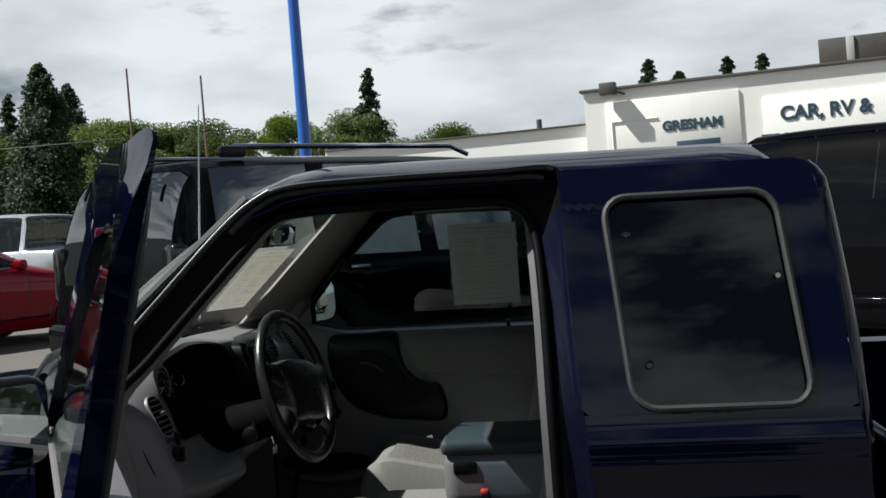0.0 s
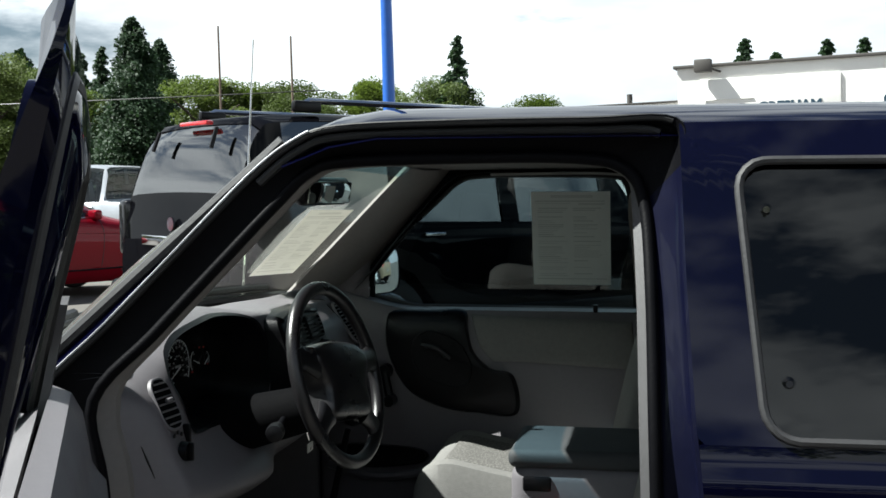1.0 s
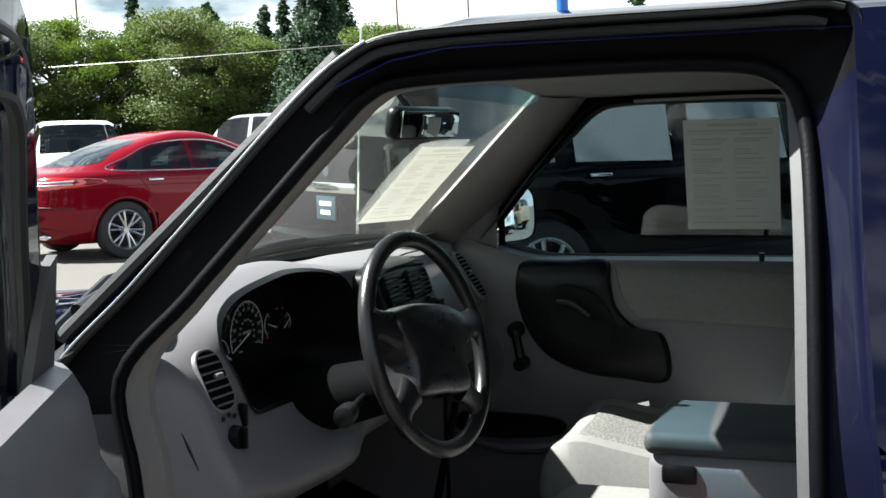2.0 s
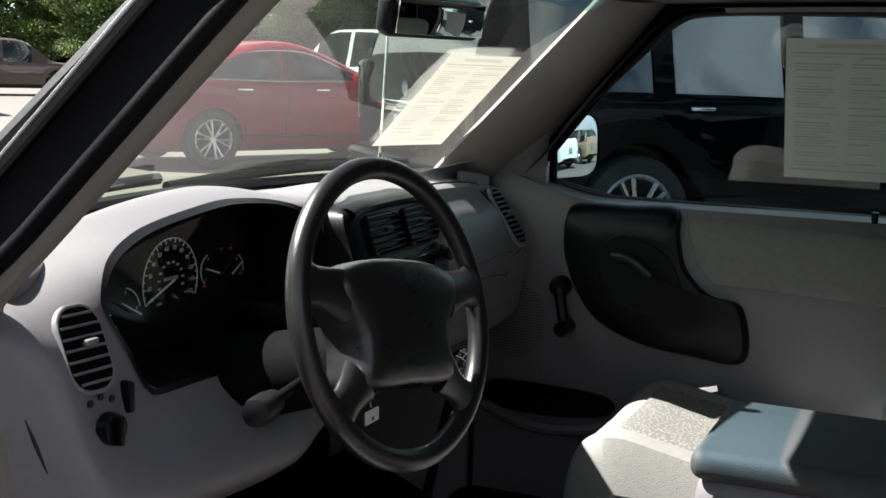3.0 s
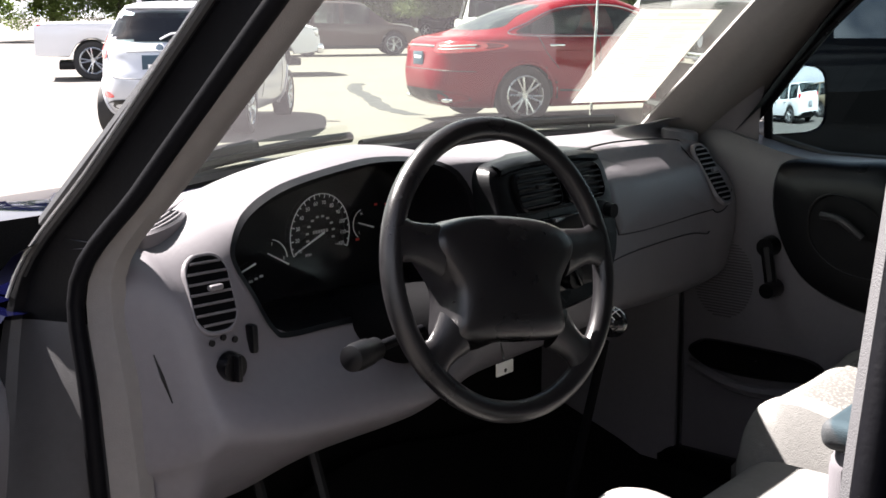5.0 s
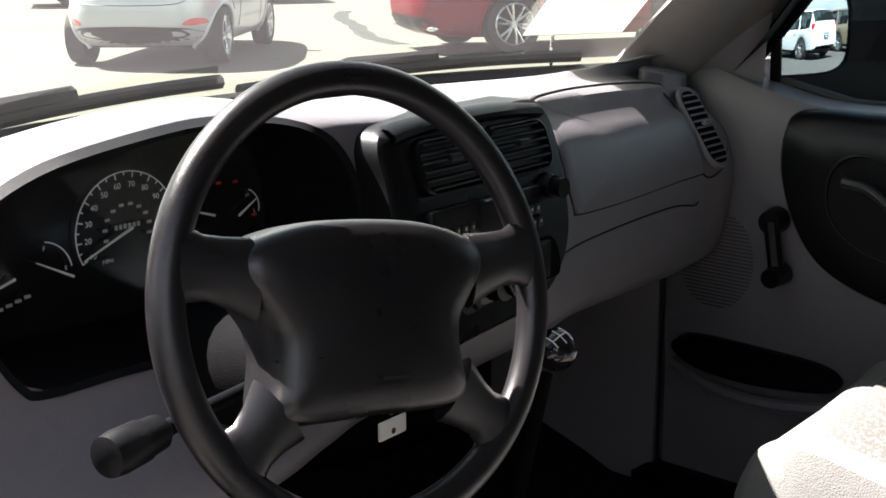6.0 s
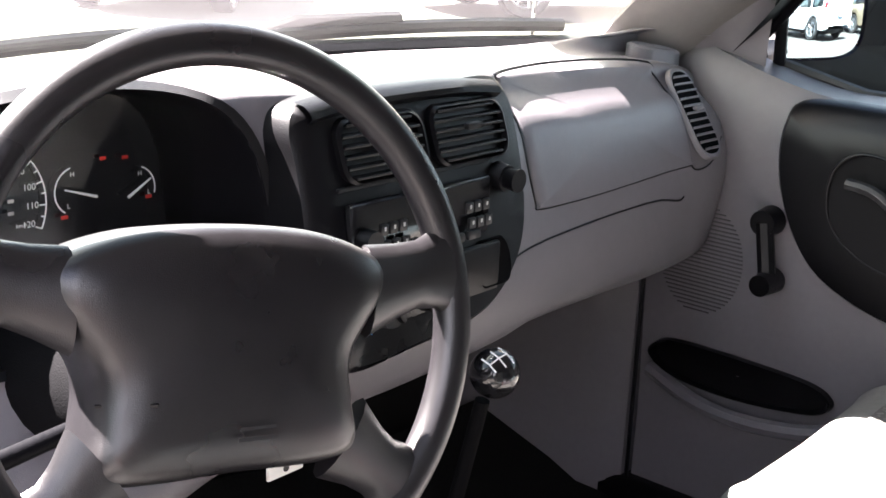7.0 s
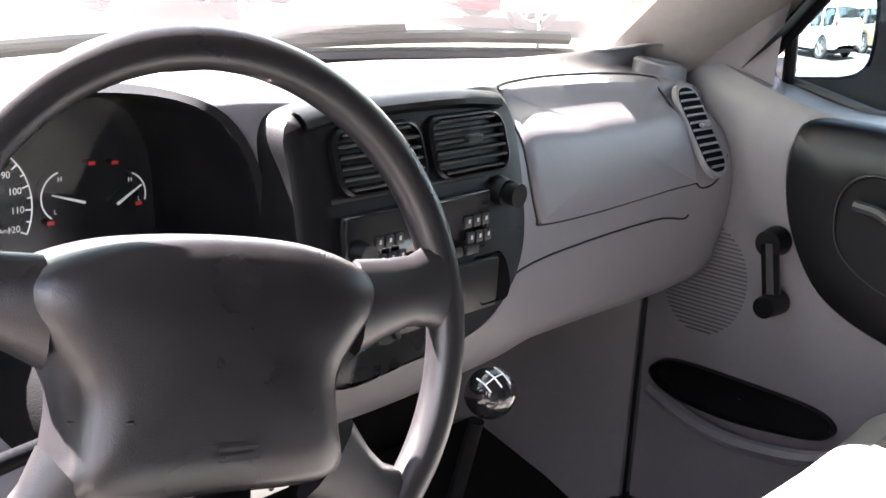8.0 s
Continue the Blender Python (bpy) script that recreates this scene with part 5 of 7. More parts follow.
# map pocket: shallow, coloured black for the shade inside its opening
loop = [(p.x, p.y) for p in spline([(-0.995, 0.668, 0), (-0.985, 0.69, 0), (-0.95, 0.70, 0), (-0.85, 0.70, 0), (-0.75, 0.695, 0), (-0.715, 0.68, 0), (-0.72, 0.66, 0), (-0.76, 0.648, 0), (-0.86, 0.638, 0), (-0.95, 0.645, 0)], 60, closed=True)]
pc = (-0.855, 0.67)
part("map_pocket", loft([[Vector((pc[0] + (x - pc[0]) * s, PY - 0.022 + d, pc[1] + (z - pc[1]) * s)) for x, z in loop] for s, d in ((1.03, 0.012), (1.02, 0.0), (1.0, 0.0), (0.96, 0.012), (0.02, 0.014))], ring=True), BLACK, pdoor, "map pocket, its shaded opening coloured black")
part("pocket_ledge", tube(spline([(-1.0, PY - 0.01, 0.64), (-0.9, PY - 0.03, 0.618), (-0.8, PY - 0.035, 0.618), (-0.7, PY - 0.03, 0.64), (-0.62, PY - 0.03, 0.70), (-0.5, PY - 0.02, 0.74)], 24), 0.012, sides=8), GREY, pdoor)
part("lock_knob", cyl((-0.242, 0.715, 1.085), (-0.242, 0.712, 1.105), 0.006, 0.007, sides=10), BLACK, pdoor)
# window pane and frame
W_IN = [(-0.888, 1.13), (-0.882, 1.20), (-0.815, 1.275), (-0.68, 1.395), (-0.62, 1.445), (-0.56, 1.462), (-0.40, 1.465), (-0.20, 1.46), (-0.16, 1.44), (-0.145, 1.38), (-0.13, 1.20), (-0.118, 1.085)]


def pane_y(z):
    return 0.80 - 0.335 * (z - 1.08)


pl = [Vector((x, pane_y(z), z)) for x, z in W_IN]
w = part("door_window", slab([Vector((x, pane_y(z), z)) for x, z in [(-0.915, 1.06)] + W_IN[1:-1] + [(-0.115, 1.06)]], (0, 0.004, 0)), SIDE_GLASS, pdoor, "lightly tinted side window glass", smooth=False)
part("window_channel", tube([pl[0] + Vector((-0.002, -0.004, -0.02)), pl[1] + Vector((-0.002, -0.004, 0.02))] + spline([p + Vector((0, -0.004, 0)) for p in pl[2:]], 44), 0.009, sides=8), BLACK, pdoor)
part("window_wiper", tube([(-0.89, pane_y(1.09) - 0.01, 1.115), (-0.76, pane_y(1.09) - 0.01, 1.086), (-0.12, pane_y(1.085) - 0.01, 1.082)], 0.009, sides=8), RUBBER, pdoor)
secs = [[(x, side_y(z) + (0.003 if 0.9 < z < 1.0 else 0), z) for x in [-1.04 + 1.03 * k / 8 for k in range(9)]] for z in (0.4, 0.6, 0.8, 0.9, 1.0, 1.06)]
part("door_skin", loft(secs), NAVY, pdoor)
# kick panel in front of the door
secs = [[(x, y, z) for x, y in ((-1.32, 0.60), (-1.15, 0.655), (-1.05, 0.672), (-1.03, 0.685), (-1.025, 0.72))] for z in (0.40, 0.5, 0.6, 0.8, 1.0)]
part("kick_panel", loft(secs), GREY, truck)
secs = [[(x, y, z) for x, y in ((-1.32, -0.62), (-1.15, -0.68), (-1.05, -0.71), (-1.0, -0.735), (-0.985, -0.755))] for z in (0.40, 0.5, 0.6, 0.8, 0.96)]
part("kick_panel", loft(secs), GREY, truck)
part("sill_gap", tube([(-1.022, 0.688, 0.44), (-1.024, 0.688, 0.8), (-1.03, 0.69, 1.0)], 0.0032, sides=6), BLACK, truck)

# passenger door mirror
def squircle(w, h, s, x, n=36):
    return [(x, w * s * math.copysign(abs(math.cos(k * 2 * math.pi / n)) ** 0.48, math.cos(k * 2 * math.pi / n)), h * s * math.copysign(abs(math.sin(k * 2 * math.pi / n)) ** 0.48, math.sin(k * 2 * math.pi / n))) for k in range(n)]


mh = part("door_mirror", loft([squircle(0.104, 0.073, s, x) for s, x in ((0.93, -0.004), (1.0, 0.004), (1.05, -0.02), (0.97, -0.06), (0.65, -0.09), (0.02, -0.10))], ring=True), NAVY, pdoor, "navy door mirror")
mh.matrix_basis = pose(-0.897, 0.882, 1.185, 0, -2.25, -24)
CURVE = 1.2  # radius of the convex glass
cap = [[(math.sqrt(CURVE ** 2 - q[1] ** 2 - q[2] ** 2) - CURVE + 0.006, q[1], q[2]) for q in squircle(0.104, 0.073, s, 0.0, 72)] for s in (0.945, 0.85, 0.75, 0.65, 0.55, 0.45, 0.35, 0.25, 0.15, 0.06, 0.01)]
part("mirror_glass", loft(cap, ring=True), MIRROR, mh, angle=80)
part("mirror_arm", tube([(-0.93, 0.78, 1.12), (-0.93, 0.86, 1.13)], 0.022, sides=10), BLACK, pdoor)

# inside mirror on the windshield
IM = Vector((-0.805, -0.03, 1.42))
im = part("inside_mirror", rbox((0, 0, 0), (0.035, 0.245, 0.062), 0.018, 4), BLACK, truck, "black rear-view mirror")
im.matrix_basis = pose(*IM, 0, 8, -8)
part("mirror_glass", rbox((0.0185, 0, 0), (0.002, 0.225, 0.048), 0.0005), MIRROR, im)
part("mirror_stem", tube([IM + Vector((-0.02, 0, 0.02)), IM + Vector((-0.06, 0, 0.075)), ws_point(-0.03, 0.93)], 0.009, sides=8), BLACK, truck)


# ---- driver door, swung open ----
HINGE = Vector((-1.047, -0.878, 0.0))
OPEN = 64.1
ddoor = thing("driver_door", "", "", m=pose(*HINGE, 0, 0, -OPEN))
ddoor.parent = truck
# local: x from the hinge to the rear edge, y inwards, z up
DL = 1.11
secs = [[(x, (side_y(0.9) - side_y(z)) - 0.05, z) for x in [DL * k / 10 for k in range(11)]] for z in (0.42, 0.5, 0.7, 0.85, 0.95, 1.0, 1.06)]
part("door_skin", loft(secs), NAVY, ddoor)
secs = []
for z, y in ((0.45, 0.01), (0.5, 0.05), (0.62, 0.07), (0.78, 0.085), (0.90, 0.115), (0.955, 0.125), (0.985, 0.122), (1.0, 0.110), (1.015, 0.102), (1.05, 0.097), (1.09, 0.090), (1.12, 0.074), (1.127, 0.045)):
    secs.append([(0.03 + (DL - 0.05) * k / 16, y if 0 < k < 16 else y * 0.6 + 0.005, z if k < 16 else z - 0.01) for k in range(17)])
part("door_panel", loft(secs), GREY, ddoor, "grey inner door panel with a moulded ledge")
for x in (0.0, DL):
    part("door_edge", slab([(x, -0.05, 0.42), (x, -0.05, 1.0), (x, -0.01, 1.08), (x, 0.04, 1.06), (x, 0.03, 0.45)], (0.012, 0, 0)), NAVY if x else FRAME_BLACK, ddoor)
part("door_top", slab([(0.0, -0.01, 1.06), (DL, -0.01, 1.06), (DL, 0.03, 1.065), (0.0, 0.03, 1.10)], (0, 0, 0.012)), GREY, ddoor)
# window frame
FR = [(0.02, 1.08), (0.10, 1.20), (0.22, 1.34), (0.33, 1.46), (0.40, 1.508), (0.50, 1.528), (0.78, 1.535), (0.96, 1.530), (1.045, 1.50), (1.075, 1.30), (1.095, 1.08)]


def fr(x, z, d=0.0):
    return Vector((x, 0.2115 * (z - 1.06) - 0.020 + d, z))


flange = spline([fr(x, z, 0.004) for x, z in FR], 60)[18:]
mid = Vector((0.62, 0.05, 1.16))
fp = [p + (mid - p).normalized() * 0.035 for p in spline([fr(x, z) for x, z in FR], 60)]
lift = [0.022 + 0.042 * math.exp(-((p.x - 1.05) / 0.05) ** 2 - ((p.z - 1.51) / 0.07) ** 2) for p in flange]
tip = [[p + (p - mid).normalized() * q + Vector((0, 0.65 * (q - 0.022), 0)) for p, q in zip(flange, lift)]]
tip.append([p + Vector((0, 0.024 * (1 - (q - 0.022) / 0.050), -0.004)) for p, q in zip(tip[0], lift)])
bm = loft(tip + [[p + (mid - p).normalized() * 0.045 + Vector((0, 0.030, 0)) for p in flange], [p + (mid - p).normalized() * 0.045 for p in flange]], closed=True)
part("frame_flange", bm, NAVY, ddoor)
fi = [p + (Vector((0.55, p.y, 1.22)) - p).normalized() * (0.055 + 0.075 * max(0.0, min(1.0, (p.x - 0.78) / 0.2))) for p in fp]
secs = []
for a, b in zip(fp, fi):
    secs.append([a, a + Vector((0, 0.030, 0)), a.lerp(b, 0.15) + Vector((0, 0.038, 0)), b + Vector((0, 0.038, 0)), b])
part("window_frame", loft(secs, ring=True, caps=True), NAVY, ddoor, "navy window frame with black rubber")
part("frame_rubber", tube([b + Vector((0, 0.030, 0)) for b in fi], 0.008, sides=8), RUBBER, ddoor)
part("frame_rubber", tube([a + Vector((0, 0.030, 0)) for a in fp], 0.008, sides=8), RUBBER, ddoor)
w = part("door_window", slab([b + Vector((0, 0.012, 0)) for b in fi] + [fr(1.0, 1.05, 0.012), fr(0.03, 1.05, 0.012)], (0, 0.004, 0)), GLASS, ddoor, smooth=False)
w.visible_shadow = False
# armrest and pull on the inner panel
part("armrest", rbox((0.55, 0.125, 0.86), (0.62, 0.07, 0.12), 0.03, 4), BLACK, ddoor)
part("mirror_sail", slab([fr(0.03, 1.08, 0.04), fr(0.19, 1.09, 0.04), fr(0.19, 1.26, 0.04), fr(0.16, 1.27, 0.04)], (0, 0.012, 0)), GREY_DARK, ddoor)
# outside mirror
mh = part("door_mirror", rbox((0, 0, 0), (0.09, 0.20, 0.17), 0.035, 4), BLACK, ddoor, "black door mirror")
mh.matrix_basis = pose(0.10, -0.105, 1.105, 0, 0, 18)
part("mirror_glass", loft([[(0.0465, u * s, v * s) for u, v in rounded_loop(0.175, 0.145, 0.03, 5)] for s in (1, 0.02)], ring=True), MIRROR, mh, smooth=False)
part("mirror_arm", tube([(0.10, -0.03, 1.04), (0.09, -0.07, 1.05), (0.09, -0.12, 1.06)], 0.022, sides=10), BLACK, ddoor)


# ---- wipers, aerial ----
for y0, y1, f0, f1 in ((-0.55, 0.0, 0.03, 0.07), (0.05, 0.62, 0.03, 0.07)):
    pts = [ws_point(y0 + (y1 - y0) * k / 12, f0 + (f1 - f0) * math.sin(k / 12 * math.pi / 2)) + Vector((-0.03, 0, -0.004)) for k in range(13)]
    wp = part("wiper", tube(pts, 0.010, sides=8), BLACK, truck, "black windshield wiper")
    part("wiper_arm", tube([ws_base(y0 - 0.02) + Vector((-0.06, 0, -0.03)), pts[4] + Vector((-0.01, 0, 0.012)), pts[7] + Vector((-0.006, 0, 0.01))], 0.012, sides=8), BLACK, wp)
part("aerial", tube([(-1.250, 0.66, 1.0), (-1.238, 0.66, 1.2), (-1.203, 0.66, 1.85)], [0.004, 0.003, 0.002], sides=6), CHROME, truck)


# ---- papers ----
def sheet(name, label, origin, right, down, w, h, off):
    """A printed sheet: white paper with bars of print."""
    o, r, d = Vector(origin), Vector(right).normalized(), Vector(down)
    d = (d - r * d.dot(r)).normalized()
    n = r.cross(d).normalized() * off

    def q(u0, v0, u1, v1, lift):
        return [o + r * u * w + d * v * h + n * lift for u, v in ((u0, v0), (u1, v0), (u1, v1), (u0, v1))]
    ob = link(name, slab(q(0, 0, 1, 1, 1.0), n * 0.3), PAPER, smooth=False)
    tagged(ob, label, "paper")
    rng = random.Random(len(label))
    bars = [(0.25, 0.035, 0.78, 0.065, INK_PALE)]
    bars += [(0.05, 0.095, 0.93, 0.105, INK), (0.05, 0.12, 0.5, 0.128, INK_PALE), (0.6, 0.12, 0.93, 0.14, INK_PALE)]
    v = 0.17
    while v < 0.9:
        for u0, u1 in ((0.08, 0.48), (0.53, 0.92)):
            if rng.random() < 0.85:
                bars.append((u0, v, u0 + (u1 - u0) * rng.uniform(0.4, 1), v + 0.009, INK_PALE if rng.random() < 0.6 else INK))
        v += 0.021 if rng.random() < 0.85 else 0.05
    bars.append((0.05, 0.93, 0.95, 0.938, INK))
    bm, bm2 = bmesh.new(), bmesh.new()
    for u0, v0, u1, v1, m in bars:
        b = bm if m is INK else bm2
        b.faces.new([b.verts.new(p) for p in q(u0, v0, u1, v1, 1.6)])
    part("print", bm, INK, ob, smooth=False)
    part("pale_print", bm2, INK_PALE, ob, smooth=False)
    return ob


sheet("window_sheet", "white printed sales sheet taped inside the passenger window", (-0.418, pane_y(1.42) - 0.004, 1.418), (1, 0, 0), (0, 0.335, -1), 0.216, 0.276, -0.001)
sheet("windshield_sheet", "white printed sales sheet lying inside the windshield", (-0.955, 0.378, 1.373), (0.068, 0.174, -0.002), (-0.193, 0.081, -0.178), 0.186, 0.275, -0.001)


# ---- parked vehicles ----
def paint(name, color, metal=0.2, coat=0.8):
    return material(name, color, rough=0.35, metal=metal, var=0.06, scale=1.5, fine=300, coat=coat, spec=0.0, rough_var=0.05)


RED_PAINT = paint("metallic_red_paint", (0.15, 0.0025, 0.009), 0.2, 0.5)
WHITE_PAINT = paint("white_paint", (0.66, 0.67, 0.69), 0.0)
PEARL_PAINT = paint("silvery_white_paint", (0.46, 0.48, 0.52), 0.3)
SILVER_PAINT = paint("silver_paint", (0.45, 0.47, 0.50), 0.6)
BLACK_PAINT = paint("black_paint", (0.006, 0.009, 0.024), 0.0)
CHAR_PAINT = paint("charcoal_paint", (0.002, 0.002, 0.0028), 0.0, 0.25)
BROWN_PAINT = paint("dark_brown_paint", (0.05, 0.035, 0.03))
TAN_PAINT = paint("tan_paint", (0.33, 0.27, 0.19), 0.4)


def vehicle(name, label, m, L, W, stations, paint_mat, wheels, wheel_r, side_glass, front_glass, rear_glass, lower=None, spokes=5, lamps=(), bed=None, plate=True, handles=(), glass=None, cat="car", lamp_x=None):
    """A parked vehicle. Local x forward, origin on the ground under its middle.
    stations: (x, low, belt, top, half width at belt, half width at top)."""
    v = thing(name, label, cat, m=m)
    st = [spline([(s[0], s[1], s[2]) for s in stations], 90), spline([(s[3], s[4], s[5]) for s in stations], 90)]
    rows, xs = [], []
    for a, b in zip(*st):
        x, low, belt = a
        top, wb, wt = b
        top = max(top, belt + 0.01)
        for wx in wheels:
            d = abs(x - wx)
            R = wheel_r + 0.055
            if d < R:
                low = max(low, wheel_r + math.sqrt(R * R - d * d))
        low = min(low, belt - 0.12)
        h, g = belt - low, top - belt
        half = [(0.82 * wb, low), (0.975 * wb, low + 0.02), (1.0 * wb, low + 0.30 * h), (1.005 * wb, low + 0.62 * h), (0.985 * wb, belt - 0.05), (0.955 * wb, belt),
                (wb * 0.94 + (wt - wb * 0.94) * 0.34, belt + 0.33 * g), (wb * 0.94 + (wt - wb * 0.94) * 0.68, belt + 0.66 * g), (wt, belt + 0.93 * g), (wt * 0.86, top), (wt * 0.45, top + 0.012), (0, top + 0.016)]
        rows.append([(x, y, z) for y, z in half] + [(x, -y, z) for y, z in reversed(half[:-1])])
        xs.append(x)
    bm = loft(rows)
    for r in (rows[0], rows[-1]):
        bm.faces.new([bm.verts.new(p) for p in r])
    panes = {}
    n = len(rows[0])
    bm.faces.ensure_lookup_table()
    k = 0
    doomed = []
    for i in range(len(rows) - 1):
        xm = (xs[i] + xs[i + 1]) / 2
        for j in range(n - 1):
            f = bm.faces[k]
            k += 1
            jj = min(j, n - 2 - j)
            key = None
            if 5 <= jj <= 7:
                for w, (a, b) in enumerate(side_glass):
                    if a < xm < b and rows[i][11][2] > rows[i][5][2] + 0.1 and (jj < 7 or rows[i][11][2] > rows[i][5][2] + 0.3):
                        key = ("side_window", w, j < n / 2)
            if lamp_x and lamp_x[0] < xm < lamp_x[1] and lamp_x[2] <= jj <= lamp_x[3]:
                key = ("tail_lamp", 0, j < n / 2)
            if jj >= 8:
                if front_glass and front_glass[0] < xm < front_glass[1]:
                    key = ("windshield", 0, 0)
                if rear_glass and rear_glass[0] < xm < rear_glass[1]:
                    key = ("rear_window", 0, 0)
            if key:
                panes.setdefault(key, []).append([Vector(p.co) for p in f.verts])
                doomed.append(f)
    bmesh.ops.delete(bm, geom=doomed, context="FACES")
    body = part("body", bm, paint_mat, v, angle=35)
    for (nm, w, s), qs in panes.items():
        b2 = bmesh.new()
        for q in qs:
            b2.faces.new([b2.verts.new(Vector((p.x, p.y * 0.985, p.z - (0.008 if nm in ("windshield", "rear_window") else 0)))) for p in q])
        bmesh.ops.remove_doubles(b2, verts=b2.verts, dist=0.002)
        part(nm, b2, RED_LAMP if nm == "tail_lamp" else glass or CAR_GLASS, v)
    # black block for the shaded inside, so that the panes show depth
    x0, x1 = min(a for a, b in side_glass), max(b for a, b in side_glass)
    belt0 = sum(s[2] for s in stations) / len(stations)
    part("dark_cabin_block", rbox(((x0 + x1) / 2, 0, belt0 - 0.22), (x1 - x0, W * 0.84, 0.3), 0.05), BLACK, v)
    for sx in (0.55, 0.2):
        for sy in (-0.38, 0.38):
            part("seat", rbox((x0 + (x1 - x0) * sx, sy, belt0 + 0.12), (0.12, 0.42, 0.62), 0.06, 3), GREY_DARK, v)
    part("underbody", rbox((0, 0, 0.30), (L * 0.86, W * 0.78, 0.16), 0.03), BLACK, v)
    for wx in wheels:
        for s in (1, -1):
            wheel_at(v, (wx, s * (W / 2 - 0.13), wheel_r), wheel_r, 0.22, (0, s, 0), spokes=spokes)
    for nm, c, size, mat in lamps:
        for s in (1, -1):
            part(nm, rbox((c[0], s * c[1], c[2]), size, min(size) * 0.3, 3), mat, v)
    if plate:
        p = part("plate", rbox((-L / 2 - 0.012, 0, plate), (0.012, 0.32, 0.16), 0.004), SIGN_BLUE, v)
        part("plate_bar", rbox((-L / 2 - 0.02, 0, plate + 0.03), (0.003, 0.2, 0.03), 0), WHITE_MARK, p)
        part("plate_bar", rbox((-L / 2 - 0.02, 0, plate - 0.03), (0.003, 0.16, 0.03), 0), WHITE_MARK, p)
    for x, z in handles:
        for s in (1, -1):
            part("door_handle", rbox((x, s * (W / 2 + 0.012), z), (0.18, 0.03, 0.03), 0.012, 3), CHROME if name == "large_suv" else paint_mat, v)
    return v


def at(x, y, heading):
    return pose(x, y, GROUND, 0, 0, heading)


# large dark SUV beside the pickup, its tail towards the camera
SUV = [(-2.60, 0.55, 1.00, 1.02, 0.86, 0.80), (-2.56, 0.46, 1.12, 1.20, 0.95, 0.86), (-2.48, 0.42, 1.15, 1.52, 0.985, 0.84), (-2.36, 0.40, 1.16, 1.80, 1.0, 0.82), (-2.15, 0.40, 1.16, 1.88, 1.0, 0.82), (-1.2, 0.40, 1.15, 1.90, 1.0, 0.82), (0.0, 0.40, 1.13, 1.90, 1.0, 0.82), (0.55, 0.40, 1.12, 1.84, 1.0, 0.80), (0.95, 0.40, 1.12, 1.50, 1.0, 0.82), (1.28, 0.40, 1.11, 1.16, 1.0, 0.85), (1.8, 0.40, 1.08, 1.11, 0.99, 0.80), (2.35, 0.42, 0.98, 1.02, 0.95, 0.75), (2.60, 0.5, 0.80, 0.84, 0.82, 0.6)]
suv_kw = dict(L=5.2, W=2.0, stations=SUV, wheels=(-1.46, 1.50), wheel_r=0.39, side_glass=((-2.2, -1.35), (-1.22, -0.32), (-0.2, 0.72)), front_glass=(0.62, 1.24), rear_glass=(-2.53, -2.34),
              lamps=(("tail_lamp", (-2.52, 0.90, 1.10), (0.14, 0.15, 0.42), GLOSS_BLACK), ("headlight", (2.40, 0.74, 0.88), (0.2, 0.36, 0.2), CLEAR_LAMP)), handles=((-1.05, 1.06), (0.02, 1.05)), plate=0.88, cat="SUV", spokes=6, glass=PRIVACY_GLASS)
big = vehicle("large_suv", "black full-size SUV with roof rails and chrome trim", at(-1.67, 7.16, 48), paint_mat=CHAR_PAINT, **suv_kw)


def suv_extras(v, mat):
    for s in (1, -1):
        r = part("roof_rail", tube([(-2.0, s * 0.70, 1.93), (-1.9, s * 0.70, 1.985), (0.2, s * 0.70, 1.99), (0.4, s * 0.70, 1.92)], 0.022, sides=8), CHROME, v, "chrome and black roof rail")
        part("rail_foot", rbox((-1.92, s * 0.70, 1.945), (0.22, 0.06, 0.08), 0.02), BLACK, r)
    part("third_brake_lamp", rbox((-2.40, 0, 1.845), (0.06, 0.42, 0.03), 0.01), RED_LAMP, v)
    part("tailgate_trim", rbox((-2.605, 0, 1.02), (0.03, 0.95, 0.075), 0.012), CHROME, v)
    part("badge", cyl((-2.595, 0, 1.14), (-2.61, 0, 1.14), 0.05, sides=20), CHROME, v)
    part("rear_bumper", rbox((-2.58, 0, 0.60), (0.22, 1.86, 0.24), 0.06, 3), mat, v)
    part("rear_wiper", tube([(-2.53, 0.0, 1.22), (-2.50, 0.2, 1.27), (-2.50, 0.42, 1.26)], 0.012, sides=6), BLACK, v)
    for s in (1, -1):
        part("spoiler_stay", tube([(-2.47, s * 0.45, 1.80), (-2.52, s * 0.46, 1.66)], 0.015, sides=6), BLACK, v)
    part("cladding", rbox((0.0, 0, 0.45), (2.0, 2.02, 0.14), 0.03), BLACK, v)


suv_extras(big, CHAR_PAINT)
big2 = vehicle("large_suv", "black full-size SUV parked in the next space", at(3.45, 7.35, 48), paint_mat=CHAR_PAINT, **{**suv_kw, "glass": TINT})
part("rear_bumper", rbox((-2.58, 0, 0.60), (0.22, 1.86, 0.24), 0.06, 3), CHAR_PAINT, big2)

